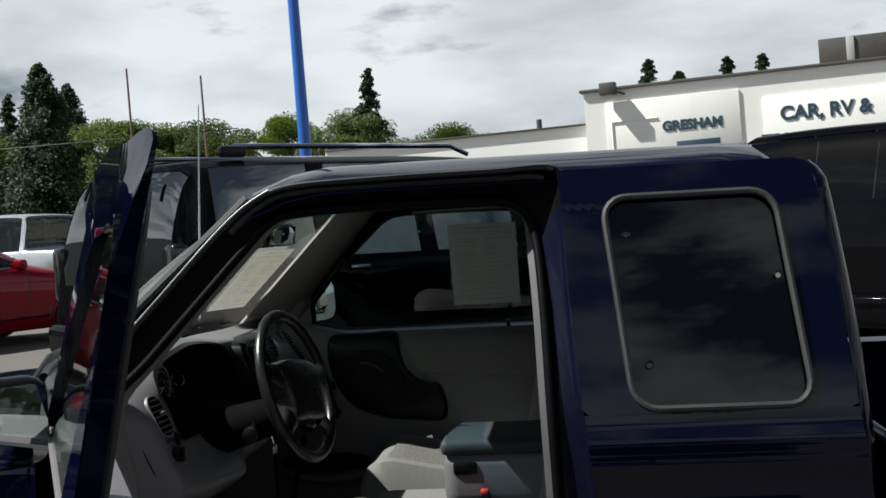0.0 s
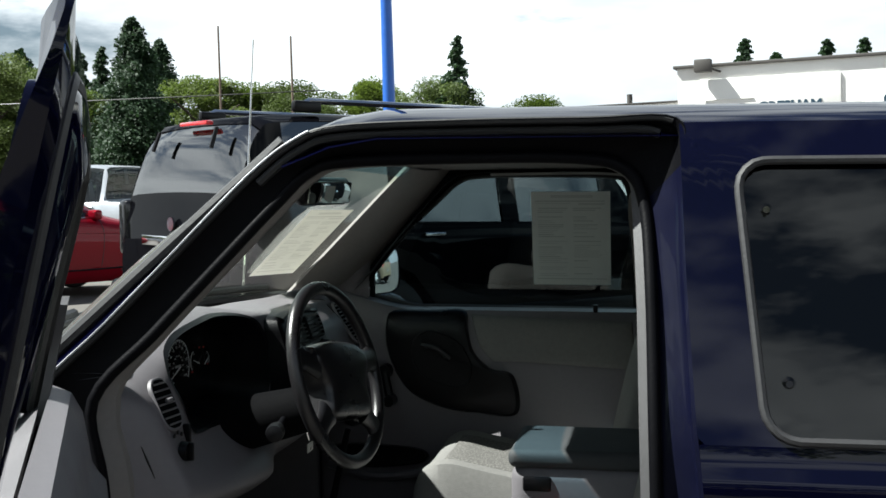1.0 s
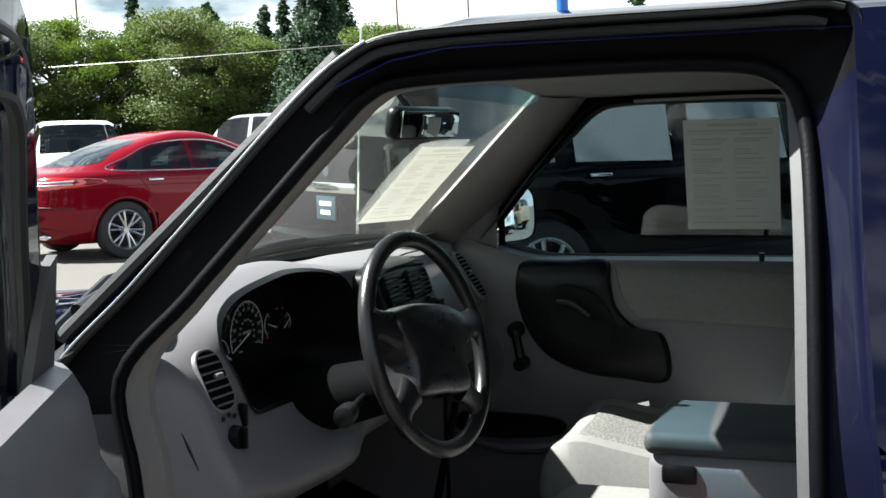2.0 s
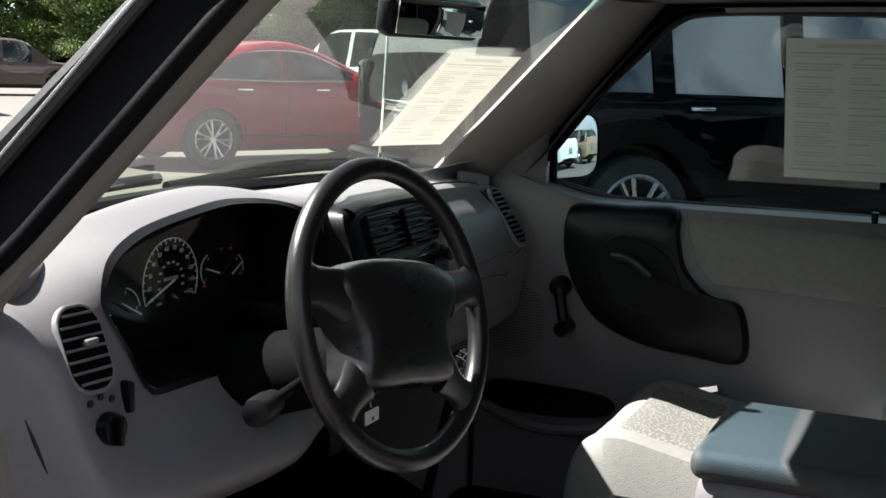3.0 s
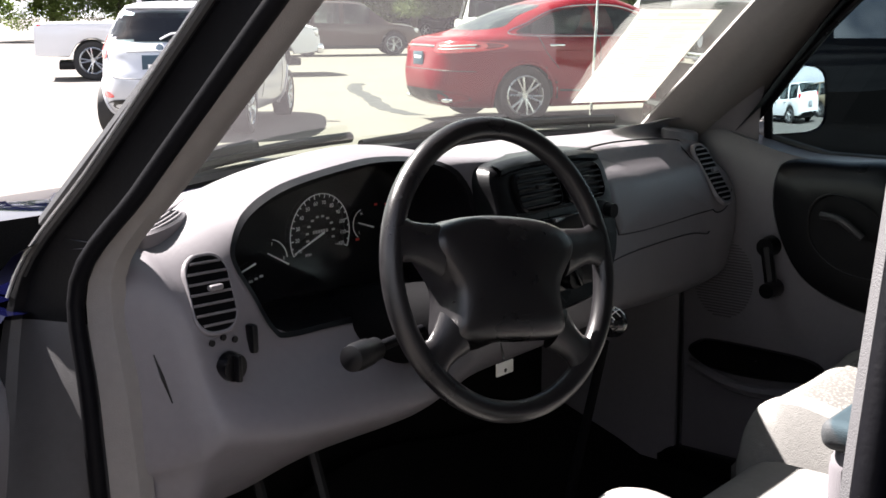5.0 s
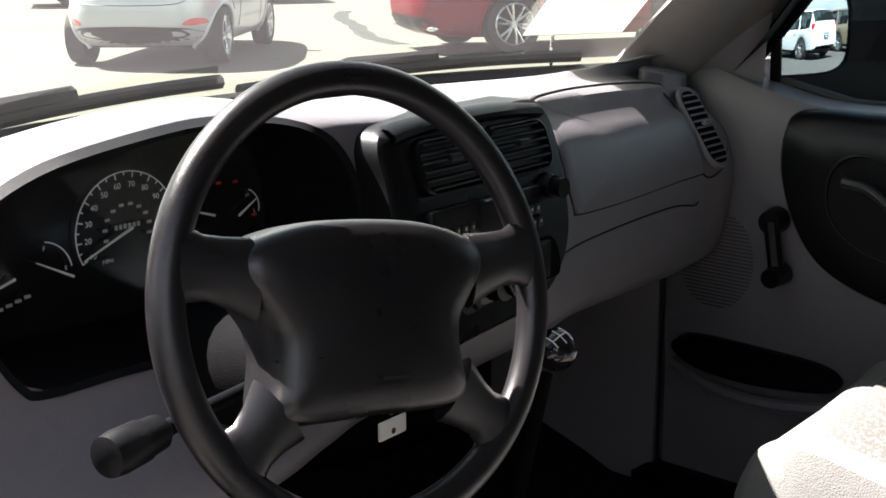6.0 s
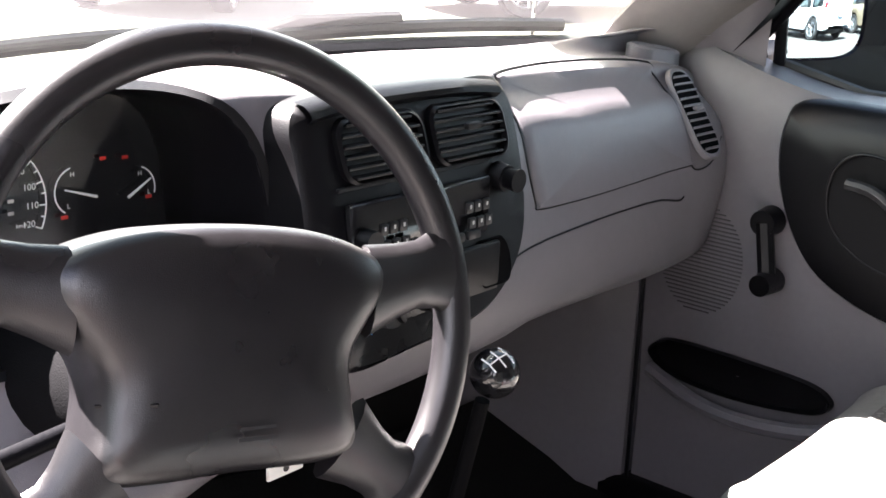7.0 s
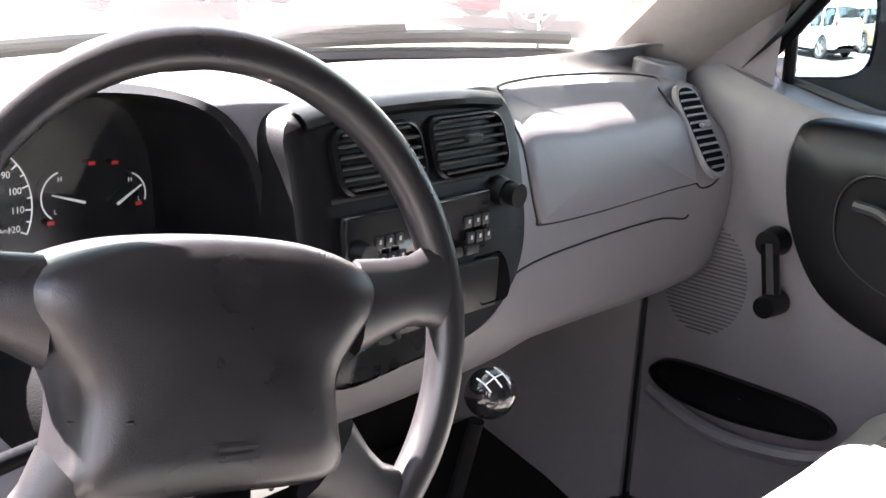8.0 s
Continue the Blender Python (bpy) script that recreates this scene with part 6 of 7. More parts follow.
# red sedan and white hatchback, built of plan outlines from sill to roof
SEDAN = [(-2.57, 0.45, 0.86, 0.88, 0.72, 0.60), (-2.52, 0.36, 0.96, 0.99, 0.84, 0.72), (-2.30, 0.30, 1.04, 1.08, 0.93, 0.72), (-1.95, 0.26, 1.03, 1.12, 0.96, 0.70), (-1.45, 0.24, 1.00, 1.33, 0.965, 0.66), (-0.85, 0.23, 0.98, 1.50, 0.965, 0.64), (-0.2, 0.23, 0.97, 1.54, 0.965, 0.64), (0.35, 0.23, 0.96, 1.48, 0.965, 0.64), (0.85, 0.23, 0.95, 1.24, 0.965, 0.70), (1.25, 0.24, 0.94, 1.00, 0.96, 0.76), (1.8, 0.25, 0.88, 0.92, 0.95, 0.72), (2.35, 0.30, 0.72, 0.78, 0.88, 0.60), (2.57, 0.38, 0.58, 0.62, 0.70, 0.45)]


class Shell:
    """A car body as rounded plan outlines: levels of (z, rear x, front x, half width); x forward."""

    def __init__(self, levels, square):
        self.levels = [tuple(q) for q in levels]
        self.n = square

    def at_z(self, z):
        lv = self.levels
        z = max(lv[0][0], min(lv[-1][0], z))
        for i in range(len(lv) - 1):
            if z <= lv[i + 1][0]:
                f = (z - lv[i][0]) / (lv[i + 1][0] - lv[i][0])
                return [lv[i][k] + (lv[i + 1][k] - lv[i][k]) * f for k in (1, 2, 3)]

    def end(self, y, z, sgn, off=0.0):
        r, fr2, w = self.at_z(z)
        q = (1 - min(0.9999, abs(y) / w) ** self.n) ** (1 / self.n)
        return Vector(((r + fr2) / 2 + sgn * ((fr2 - r) / 2 * q + off), y, z + off * 0.5))

    def flank(self, x, z, sgn, off=0.0):
        r, fr2, w = self.at_z(z)
        q = (1 - min(0.9999, abs(x - (r + fr2) / 2) / ((fr2 - r) / 2)) ** self.n) ** (1 / self.n)
        return Vector((x, sgn * (w * q + off), z))

    def ring(self, z, count):
        r, fr2, w = self.at_z(z)
        out = []
        for k in range(count):
            c, t = math.cos(k * 2 * math.pi / count), math.sin(k * 2 * math.pi / count)
            out.append(((r + fr2) / 2 + (fr2 - r) / 2 * math.copysign(abs(c) ** (2 / self.n), c), w * math.copysign(abs(t) ** (2 / self.n), t), z))
        return out


def smooth_levels(levels, count):
    return [tuple(p) + (q.x,) for p, q in zip(spline([v[:3] for v in levels], count), spline([(v[3], 0, 0) for v in levels], count))]


def shell_car(name, label, m, levels, square, paint_mat, wheels, wheel_r, track, spokes, rim_mat, ends=(), sides=()):
    """Body with cut wheel arches, liners, wheels and underbody; gives the thing and its shell."""
    v = thing(name, label, "car", m=m)
    sh = Shell(smooth_levels(levels, 56), square)
    bm = loft([sh.ring(q[0], 150) for q in sh.levels], ring=True, caps=True)
    R = wheel_r + 0.045
    gone = []
    fine = [[(q.x, q.y) for q in spline([(a, b, 0) for a, b in pts], 60, closed=True)] for pts in list(ends) + list(sides)]
    for f in bm.faces:
        c = f.calc_center_median()
        across = [all(inside(g, q.co.y, q.co.z) for q in f.verts) for g in fine[:len(ends)]]
        along = [abs(c.y) > 0.3 and all(inside(g, q.co.x, q.co.z) for q in f.verts) for g in fine[len(ends):]]
        if any(along) or any(hit and c.x * s > 0 for hit, s in zip(across, (-1, 1))):
            gone.append(f)
            continue
        if abs(c.y) > 0.45 and any((c.x - wx) ** 2 + (c.z - wheel_r) ** 2 < R * R for wx in wheels):
            gone.append(f)
    bmesh.ops.delete(bm, geom=gone, context="FACES")
    body = part("body", bm, paint_mat, v, angle=50)
    for wx in wheels:
        for s in (1, -1):
            arch = [sh.flank(wx + R * math.cos(radians(a)), wheel_r + R * math.sin(radians(a)), s, -0.004) for a in range(-18, 200, 8)]
            part("wheel_arch", tube(arch, 0.024, sides=10), paint_mat, v)
            liner = [[Vector((p.x, s * 0.45, p.z)) for p in arch], [Vector((p.x, p.y - s * 0.012, p.z)) for p in arch]]
            part("arch_liner", loft(liner), TYRE, v)
            wheel_at(v, (wx, s * (track - 0.11), wheel_r), wheel_r, 0.22, (0, s, 0), spokes=spokes, rim_mat=rim_mat)
    # plain black block in place of the shaded interior
    part("dark_cabin_block", rbox((-0.35, 0, 0.78), (1.9, track * 1.62, 0.36), 0.06, 3), BLACK, v)
    for x in (-0.95, 0.05):
        for y in (-0.36, 0.36):
            part("seat", rbox((x, y, 1.06), (0.12, 0.44, 0.44), 0.055, 3), GREY_DARK, v)
    part("underbody", rbox((0, 0, 0.27), ((wheels[1] - wheels[0]) * 1.3, track * 1.2, 0.14), 0.03), BLACK, v)
    return v, sh


def patch(nm, pts, place, mat, parent, label="", off=0.004, count=60):
    """A panel that lies on the body inside a smooth closed outline; place(a, b, off) puts it there."""
    loop = [(q.x, q.y) for q in spline([(a, b, 0) for a, b in pts], count, closed=True)]
    ca, cb = sum(q[0] for q in loop) / count, sum(q[1] for q in loop) / count
    secs = [[place(ca + (a - ca) * f, cb + (b - cb) * f, o) for a, b in loop] for f, o in ((1.0, -0.01), (1.0, off), (0.8, off), (0.55, off), (0.3, off), (0.04, off))]
    return part(nm, loft(secs, ring=True, caps=True), mat, parent, label)


def outline(nm, pts, place, r, mat, parent, closed=True, off=0.004):
    loop = spline([(a, b, 0) for a, b in pts], 60, closed=closed)
    return part(nm, tube([place(q.x, q.y, off) for q in loop], r, sides=6, closed=closed), mat, parent)


S_REAR = [(-0.62, 1.13), (-0.56, 1.27), (-0.48, 1.39), (0.0, 1.42), (0.48, 1.39), (0.56, 1.27), (0.62, 1.13), (0.0, 1.105)]
S_FRONT = [(-0.68, 1.09), (-0.60, 1.25), (-0.5, 1.40), (0.0, 1.43), (0.5, 1.40), (0.60, 1.25), (0.68, 1.09), (0.0, 1.06)]
S_SIDE_R = [(-1.52, 1.075), (-1.30, 1.19), (-0.98, 1.32), (-0.66, 1.375), (-0.52, 1.375), (-0.50, 1.22), (-0.50, 1.06), (-0.62, 1.05), (-1.1, 1.055)]
S_SIDE_F = [(-0.43, 1.06), (-0.43, 1.22), (-0.42, 1.375), (-0.10, 1.36), (0.25, 1.24), (0.58, 1.08), (0.50, 1.055), (0.0, 1.05)]
SEDAN_LEVELS = [(0.20, -2.20, 2.3, 0.84), (0.28, -2.38, 2.48, 0.90), (0.42, -2.45, 2.56, 0.945), (0.60, -2.47, 2.55, 0.96), (0.75, -2.45, 2.45, 0.96), (0.86, -2.43, 2.15, 0.955), (0.93, -2.40, 1.75, 0.945), (0.99, -2.35, 1.35, 0.925), (1.035, -2.24, 1.12, 0.885), (1.07, -2.02, 1.0, 0.85), (1.13, -1.80, 0.88, 0.815), (1.22, -1.58, 0.70, 0.775), (1.32, -1.32, 0.46, 0.73), (1.41, -1.02, 0.20, 0.68), (1.47, -0.78, 0.0, 0.61), (1.505, -0.55, -0.18, 0.49), (1.52, -0.42, -0.32, 0.28)]
red_car, sh = shell_car("sedan", "metallic red four-door sedan with bright alloy wheels", at(-8.33, 11.65, 62), SEDAN_LEVELS, 4.6, RED_PAINT, (-1.45, 1.44), 0.345, 0.945, 6, ALLOY, (S_REAR, S_FRONT), (S_SIDE_R, S_SIDE_F))
patch("rear_window", S_REAR, lambda a, b, o: sh.end(a, b, -1, o), CAR_GLASS, red_car)
patch("windshield", S_FRONT, lambda a, b, o: sh.end(a, b, 1, o), CAR_GLASS, red_car)
for sgn in (1, -1):
    def on_flank(a, b, o):
        return sh.flank(a, b, sgn, o)

    def on_tail(a, b, o):
        return sh.end(a * sgn, b, -1, o)
    patch("side_window", S_SIDE_R, on_flank, CAR_GLASS, red_car)
    patch("side_window", S_SIDE_F, on_flank, CAR_GLASS, red_car)
    outline("window_trim", [(-1.60, 1.065), (-1.33, 1.20), (-0.98, 1.345), (-0.55, 1.40), (-0.08, 1.38), (0.30, 1.25), (0.66, 1.07), (0.0, 1.035), (-0.8, 1.035)], on_flank, 0.009, CHROME, red_car)
    for xs3 in ([(-0.47, 1.05), (-0.46, 0.8), (-0.50, 0.4)], [(-1.28, 1.05), (-1.18, 0.85), (-1.02, 0.66)], [(0.66, 1.05), (0.70, 0.8), (0.66, 0.4)]):
        outline("door_gap", xs3, on_flank, 0.005, RUBBER, red_car, closed=False, off=0.0)
    outline("sill_line", [(-1.0, 0.40), (0.0, 0.37), (1.0, 0.38)], on_flank, 0.012, BLACK, red_car, closed=False, off=0.0)
    outline("body_crease", [(-2.2, 0.86), (-1.2, 0.87), (0.0, 0.85), (1.4, 0.82)], on_flank, 0.006, RED_PAINT, red_car, closed=False, off=0.001)
    for x in (-1.05, 0.02):
        c = sh.flank(x, 0.93, sgn, 0.018)
        part("door_handle", rbox(c, (0.20, 0.03, 0.03), 0.012, 3), CHROME, red_car)
    lamp = patch("tail_lamp", [(0.44, 0.88), (0.60, 0.85), (0.80, 0.86), (0.905, 0.90), (0.90, 0.96), (0.80, 0.985), (0.60, 0.985), (0.46, 0.97)], on_tail, RED_LAMP, red_car, "red tail lamp with clear bars", off=0.008)
    for z in (0.895, 0.93):
        outline("lamp_bar", [(0.52, z), (0.68, z), (0.84, z + 0.012)], on_tail, 0.010, CLEAR_LAMP, lamp, closed=False, off=0.010)
    part("exhaust_tip", rbox(sh.end(sgn * 0.60, 0.29, -1, 0.02), (0.10, 0.16, 0.06), 0.025, 3), CHROME, red_car)
    c = sh.flank(0.62, 1.08, sgn, 0.09)
    part("door_mirror", rbox(c, (0.12, 0.20, 0.13), 0.04, 3), RED_PAINT, red_car)
patch("diffuser", [(-0.72, 0.28), (-0.66, 0.40), (0.0, 0.42), (0.66, 0.40), (0.72, 0.28), (0.0, 0.24)], lambda a, b, o: sh.end(a, b, -1, o), BLACK, red_car, "black plastic diffuser", off=0.012)
outline("bumper_gap", [(-0.85, 0.64), (-0.4, 0.66), (0.0, 0.66), (0.4, 0.66), (0.85, 0.64)], lambda a, b, o: sh.end(a, b, -1, o), 0.005, RUBBER, red_car, closed=False, off=0.0)
outline("boot_trim", [(-0.42, 0.93), (0.0, 0.935), (0.42, 0.93)], lambda a, b, o: sh.end(a, b, -1, o), 0.014, CHROME, red_car, closed=False)
pl2 = part("plate", rbox(sh.end(0, 0.78, -1, 0.010), (0.012, 0.32, 0.16), 0.004), SIGN_BLUE, red_car)
part("plate_bar", rbox(sh.end(0, 0.79, -1, 0.018), (0.004, 0.22, 0.03), 0), WHITE_MARK, pl2)

H_REAR = [(-0.645, 1.11), (-0.62, 1.20), (-0.55, 1.30), (-0.3, 1.345), (0.0, 1.355), (0.3, 1.345), (0.55, 1.30), (0.62, 1.20), (0.645, 1.11), (0.5, 1.055), (0.2, 1.03), (0.0, 1.028), (-0.2, 1.03), (-0.5, 1.055)]
H_FRONT = [(-0.66, 1.0), (-0.58, 1.2), (-0.5, 1.36), (0.0, 1.40), (0.5, 1.36), (0.58, 1.2), (0.66, 1.0), (0.0, 0.96)]
H_SIDE_R = [(-1.36, 1.08), (-1.22, 1.24), (-1.0, 1.32), (-0.66, 1.34), (-0.62, 1.2), (-0.62, 1.03), (-1.0, 1.035)]
H_SIDE_F = [(-0.55, 1.03), (-0.55, 1.2), (-0.54, 1.34), (-0.22, 1.33), (0.12, 1.22), (0.52, 1.02), (0.40, 0.99), (-0.1, 1.0)]
HATCH_LEVELS = [(0.22, -1.72, 1.70, 0.76), (0.30, -1.86, 1.88, 0.815), (0.42, -1.945, 1.97, 0.845), (0.56, -1.965, 1.97, 0.86), (0.68, -1.95, 1.92, 0.86), (0.76, -1.925, 1.82, 0.857), (0.84, -1.90, 1.62, 0.85), (0.92, -1.885, 1.28, 0.84), (0.98, -1.86, 1.06, 0.82), (1.06, -1.80, 0.88, 0.785), (1.16, -1.715, 0.66, 0.735), (1.27, -1.62, 0.42, 0.685), (1.36, -1.535, 0.18, 0.635), (1.42, -1.43, -0.05, 0.57), (1.455, -1.25, -0.28, 0.46), (1.47, -1.0, -0.5, 0.28)]
fi, sh2 = shell_car("hatchback", "silvery white small hatchback seen from behind", at(-11.5, 7.8, 127.5), HATCH_LEVELS, 3.6, PEARL_PAINT, (-1.22, 1.27), 0.30, 0.845, 5, ALLOY, (H_REAR, H_FRONT), (H_SIDE_R, H_SIDE_F))


def hatch_tail(a, b, o):
    return sh2.end(a, b, -1, o)


patch("rear_window", H_REAR, hatch_tail, CAR_GLASS, fi, "dark tinted rear window")
patch("windshield", H_FRONT, lambda a, b, o: sh2.end(a, b, 1, o), CAR_GLASS, fi)
for sgn in (1, -1):
    def on_flank(a, b, o):
        return sh2.flank(a, b, sgn, o)

    def on_tail(a, b, o):
        return sh2.end(a * sgn, b, -1, o)
    patch("side_window", H_SIDE_R, on_flank, CAR_GLASS, fi)
    patch("side_window", H_SIDE_F, on_flank, CAR_GLASS, fi)
    for xs3 in ([(-0.58, 1.02), (-0.57, 0.7), (-0.62, 0.36)], [(0.58, 1.0), (0.62, 0.7), (0.58, 0.36)], [(-1.20, 1.03), (-1.06, 0.8), (-0.86, 0.56)]):
        outline("door_gap", xs3, on_flank, 0.005, RUBBER, fi, closed=False, off=0.0)
    for x in (-0.86, 0.16):
        part("door_handle", rbox(sh2.flank(x, 0.88, sgn, 0.016), (0.18, 0.03, 0.03), 0.012, 3), PEARL_PAINT, fi)
    lamp = patch("tail_lamp", [(0.62, 0.88), (0.70, 0.85), (0.80, 0.90), (0.775, 1.0), (0.735, 1.10), (0.695, 1.13), (0.665, 1.05), (0.635, 0.96)], on_tail, RED_LAMP, fi, "tall red tail lamp", off=0.010)
    patch("reversing_lens", [(0.66, 0.90), (0.70, 0.885), (0.75, 0.90), (0.74, 0.93), (0.68, 0.935)], on_tail, CLEAR_LAMP, lamp, off=0.013, count=24)
    patch("reflector", [(0.52, 0.455), (0.60, 0.44), (0.72, 0.455), (0.70, 0.50), (0.60, 0.505)], on_tail, RED_LAMP, fi, off=0.008, count=24)
    part("door_mirror", rbox(sh2.flank(0.62, 1.02, sgn, 0.09), (0.12, 0.18, 0.13), 0.04, 3), PEARL_PAINT, fi)
    outline("tailgate_gap", [(0.60, 1.36), (0.665, 1.15), (0.60, 0.86), (0.56, 0.70), (0.40, 0.655), (0.0, 0.645)], on_tail, 0.005, RUBBER, fi, closed=False, off=0.0)
patch("valance", [(-0.66, 0.31), (-0.58, 0.40), (-0.3, 0.425), (0.0, 0.43), (0.3, 0.425), (0.58, 0.40), (0.66, 0.31), (0.0, 0.25)], hatch_tail, BLACK, fi, "black plastic lower valance", off=0.014)
outline("tailgate_handle", [(-0.36, 0.935), (0.0, 0.94), (0.36, 0.935)], hatch_tail, 0.013, SILVER_PAINT, fi, closed=False)
part("badge", cyl(sh2.end(0, 0.975, -1, 0.0), sh2.end(0, 0.975, -1, 0.014), 0.04, 0.034, sides=20), SIGN_BLUE, fi)
pl2 = part("plate", rbox(sh2.end(0, 0.80, -1, 0.010), (0.012, 0.36, 0.19), 0.004), SIGN_BLUE, fi)
part("plate_bar", rbox(sh2.end(0, 0.83, -1, 0.020), (0.004, 0.29, 0.045), 0), WHITE_MARK, pl2)
part("plate_bar", rbox(sh2.end(0, 0.77, -1, 0.020), (0.004, 0.22, 0.045), 0), WHITE_MARK, pl2)
part("roof_spoiler", loft([[sh2.end(y, 1.385, -1, 0.0) + Vector((dx, 0, dz)) for y in [-0.5 + k / 12 for k in range(13)]] for dx, dz in ((0.12, 0.045), (0.0, 0.035), (-0.06, 0.012), (-0.055, -0.004), (0.01, 0.0))]), PEARL_PAINT, fi)
part("rear_wiper", tube([hatch_tail(0.0, 1.05, 0.02), hatch_tail(-0.10, 1.10, 0.03), hatch_tail(-0.30, 1.14, 0.016)], 0.012, sides=6), WHITE_PAINT, fi)
part("aerial", tube([(-1.1, 0, 1.46), (-1.3, 0, 1.66)], 0.006, sides=6), BLACK, fi)

# pickups
PICK = [(-2.95, 0.55, 1.10, 1.12, 0.92, 0.84), (-2.90, 0.50, 1.16, 1.18, 0.98, 0.88), (-1.9, 0.48, 1.17, 1.19, 1.0, 0.9), (-0.98, 0.46, 1.18, 1.20, 1.0, 0.9), (-0.90, 0.46, 1.18, 1.78, 1.0, 0.80), (-0.75, 0.46, 1.18, 1.90, 1.0, 0.79), (0.0, 0.46, 1.17, 1.93, 1.0, 0.78), (0.7, 0.46, 1.16, 1.87, 1.0, 0.78), (1.1, 0.46, 1.15, 1.52, 1.0, 0.82), (1.42, 0.46, 1.15, 1.20, 1.0, 0.86), (2.2, 0.46, 1.12, 1.16, 0.99, 0.8), (2.8, 0.50, 1.02, 1.06, 0.94, 0.75), (2.95, 0.58, 0.85, 0.88, 0.84, 0.6)]


def pickup(label, m, mat, grp="parked pickups"):
    v = vehicle("pickup_truck", label, m, 5.9, 2.0, PICK, mat, (-1.85, 1.88), 0.40, ((-0.78, -0.02), (0.08, 0.95)), (0.80, 1.38), (-0.94, -0.86),
                lamps=(("tail_lamp", (-2.88, 0.88, 1.0), (0.1, 0.16, 0.32), RED_LAMP), ("headlight", (2.82, 0.74, 0.92), (0.2, 0.38, 0.22), CLEAR_LAMP)), handles=((-0.6, 1.08), (0.25, 1.08)), plate=0.75, cat="pickup truck")
    tagged(v, group=grp)
    part("grille", rbox((2.93, 0, 0.88), (0.08, 1.05, 0.3), 0.04), CHROME, v)
    part("front_bumper", rbox((2.95, 0, 0.58), (0.16, 1.86, 0.2), 0.05), CHROME, v)
    part("bed_cover", rbox((-1.92, 0, 1.17), (1.8, 1.6, 0.03), 0.01), BLACK, v)
    return v


pickup("white crew-cab pickup with a chrome grille", at(-21.2, 14.9, 57), WHITE_PAINT)
pickup("white pickup with a silver-grey bed side", at(-11.5, 20.5, 165), SILVER_PAINT)
pickup("white pickup facing the lot", at(-16.6, 20.5, -48), WHITE_PAINT)
pickup("black pickup parked far off", at(-46, 50, 190), CHAR_PAINT)

# other SUVs
CROSS = [(-2.32, 0.48, 0.92, 0.94, 0.80, 0.70), (-2.28, 0.40, 1.02, 1.10, 0.87, 0.76), (-2.15, 0.36, 1.06, 1.42, 0.91, 0.72), (-1.95, 0.34, 1.06, 1.62, 0.925, 0.70), (-1.2, 0.32, 1.04, 1.70, 0.93, 0.70), (0.0, 0.32, 1.02, 1.70, 0.93, 0.70), (0.5, 0.32, 1.01, 1.60, 0.93, 0.70), (0.95, 0.32, 1.0, 1.28, 0.93, 0.74), (1.3, 0.33, 0.99, 1.04, 0.92, 0.78), (1.9, 0.35, 0.92, 0.96, 0.90, 0.7), (2.25, 0.42, 0.76, 0.80, 0.80, 0.55), (2.35, 0.5, 0.62, 0.66, 0.68, 0.45)]


def crossover(label, m, mat):
    v = vehicle("crossover", label, m, 4.7, 1.88, CROSS, mat, (-1.38, 1.42), 0.36, ((-2.0, -1.2), (-1.1, -0.3), (-0.2, 0.62)), (0.58, 1.26), (-2.22, -1.98),
                lamps=(("tail_lamp", (-2.2, 0.78, 1.08), (0.14, 0.2, 0.24), RED_LAMP), ("headlight", (2.1, 0.70, 0.78), (0.24, 0.3, 0.16), CLEAR_LAMP)), handles=((-0.9, 0.94), (0.05, 0.93)), plate=0.80, cat="SUV")
    return tagged(v, group="parked SUVs")


crossover("dark brown SUV parked in the lot", at(-27.5, 26.5, 50), BROWN_PAINT)
crossover("white SUV parked behind the pickup", at(11.6, 4.7, -22), WHITE_PAINT)
crossover("tan SUV parked behind the pickup", at(13.6, 8.0, -20), TAN_PAINT)
vehicle("sedan", "red sedan parked across the aisle", at(6.8, -7.4, 95), 5.15, 1.93, SEDAN, RED_PAINT, (-1.43, 1.44), 0.345, ((-1.62, -0.62), (-0.54, 0.42)), (0.40, 1.22), (-1.9, -0.95),
        lamps=(("tail_lamp", (-2.47, 0.74, 0.90), (0.16, 0.30, 0.14), RED_LAMP),), handles=((-0.75, 0.90), (0.25, 0.89)), plate=0.62)

# three vehicles out of view, added to cut bounced light and darken reflections
pickup("unseen black pickup added across the aisle", at(-0.5, -8.2, 92), CHAR_PAINT, "pickups across the aisle")
pickup("unseen dark brown pickup added across the aisle", at(-4.6, -8.0, 90), BROWN_PAINT, "pickups across the aisle")
crossover("unseen black SUV added across the aisle", at(3.2, -7.6, 94), BLACK_PAINT)

# ---- tar seam in the asphalt ----
pts = [Vector((-15.9, 15.0, GROUND)), Vector((-14.6, 13.6, GROUND)), Vector((-13.0, 12.3, GROUND)), Vector((-11.4, 10.9, GROUND)), Vector((-10.2, 10.2, GROUND))]
pts = spline(pts, 24)
secs = [[p + Vector((0.10 * math.sin(k * 1.7) * 0.4 + 0.09, 0.09, 0.004)), p + Vector((-0.09, -0.09 + 0.03 * math.sin(k * 2.3), 0.004))] for k, p in enumerate(pts)]
part("tar_seam", loft(secs), RUBBER, ground)

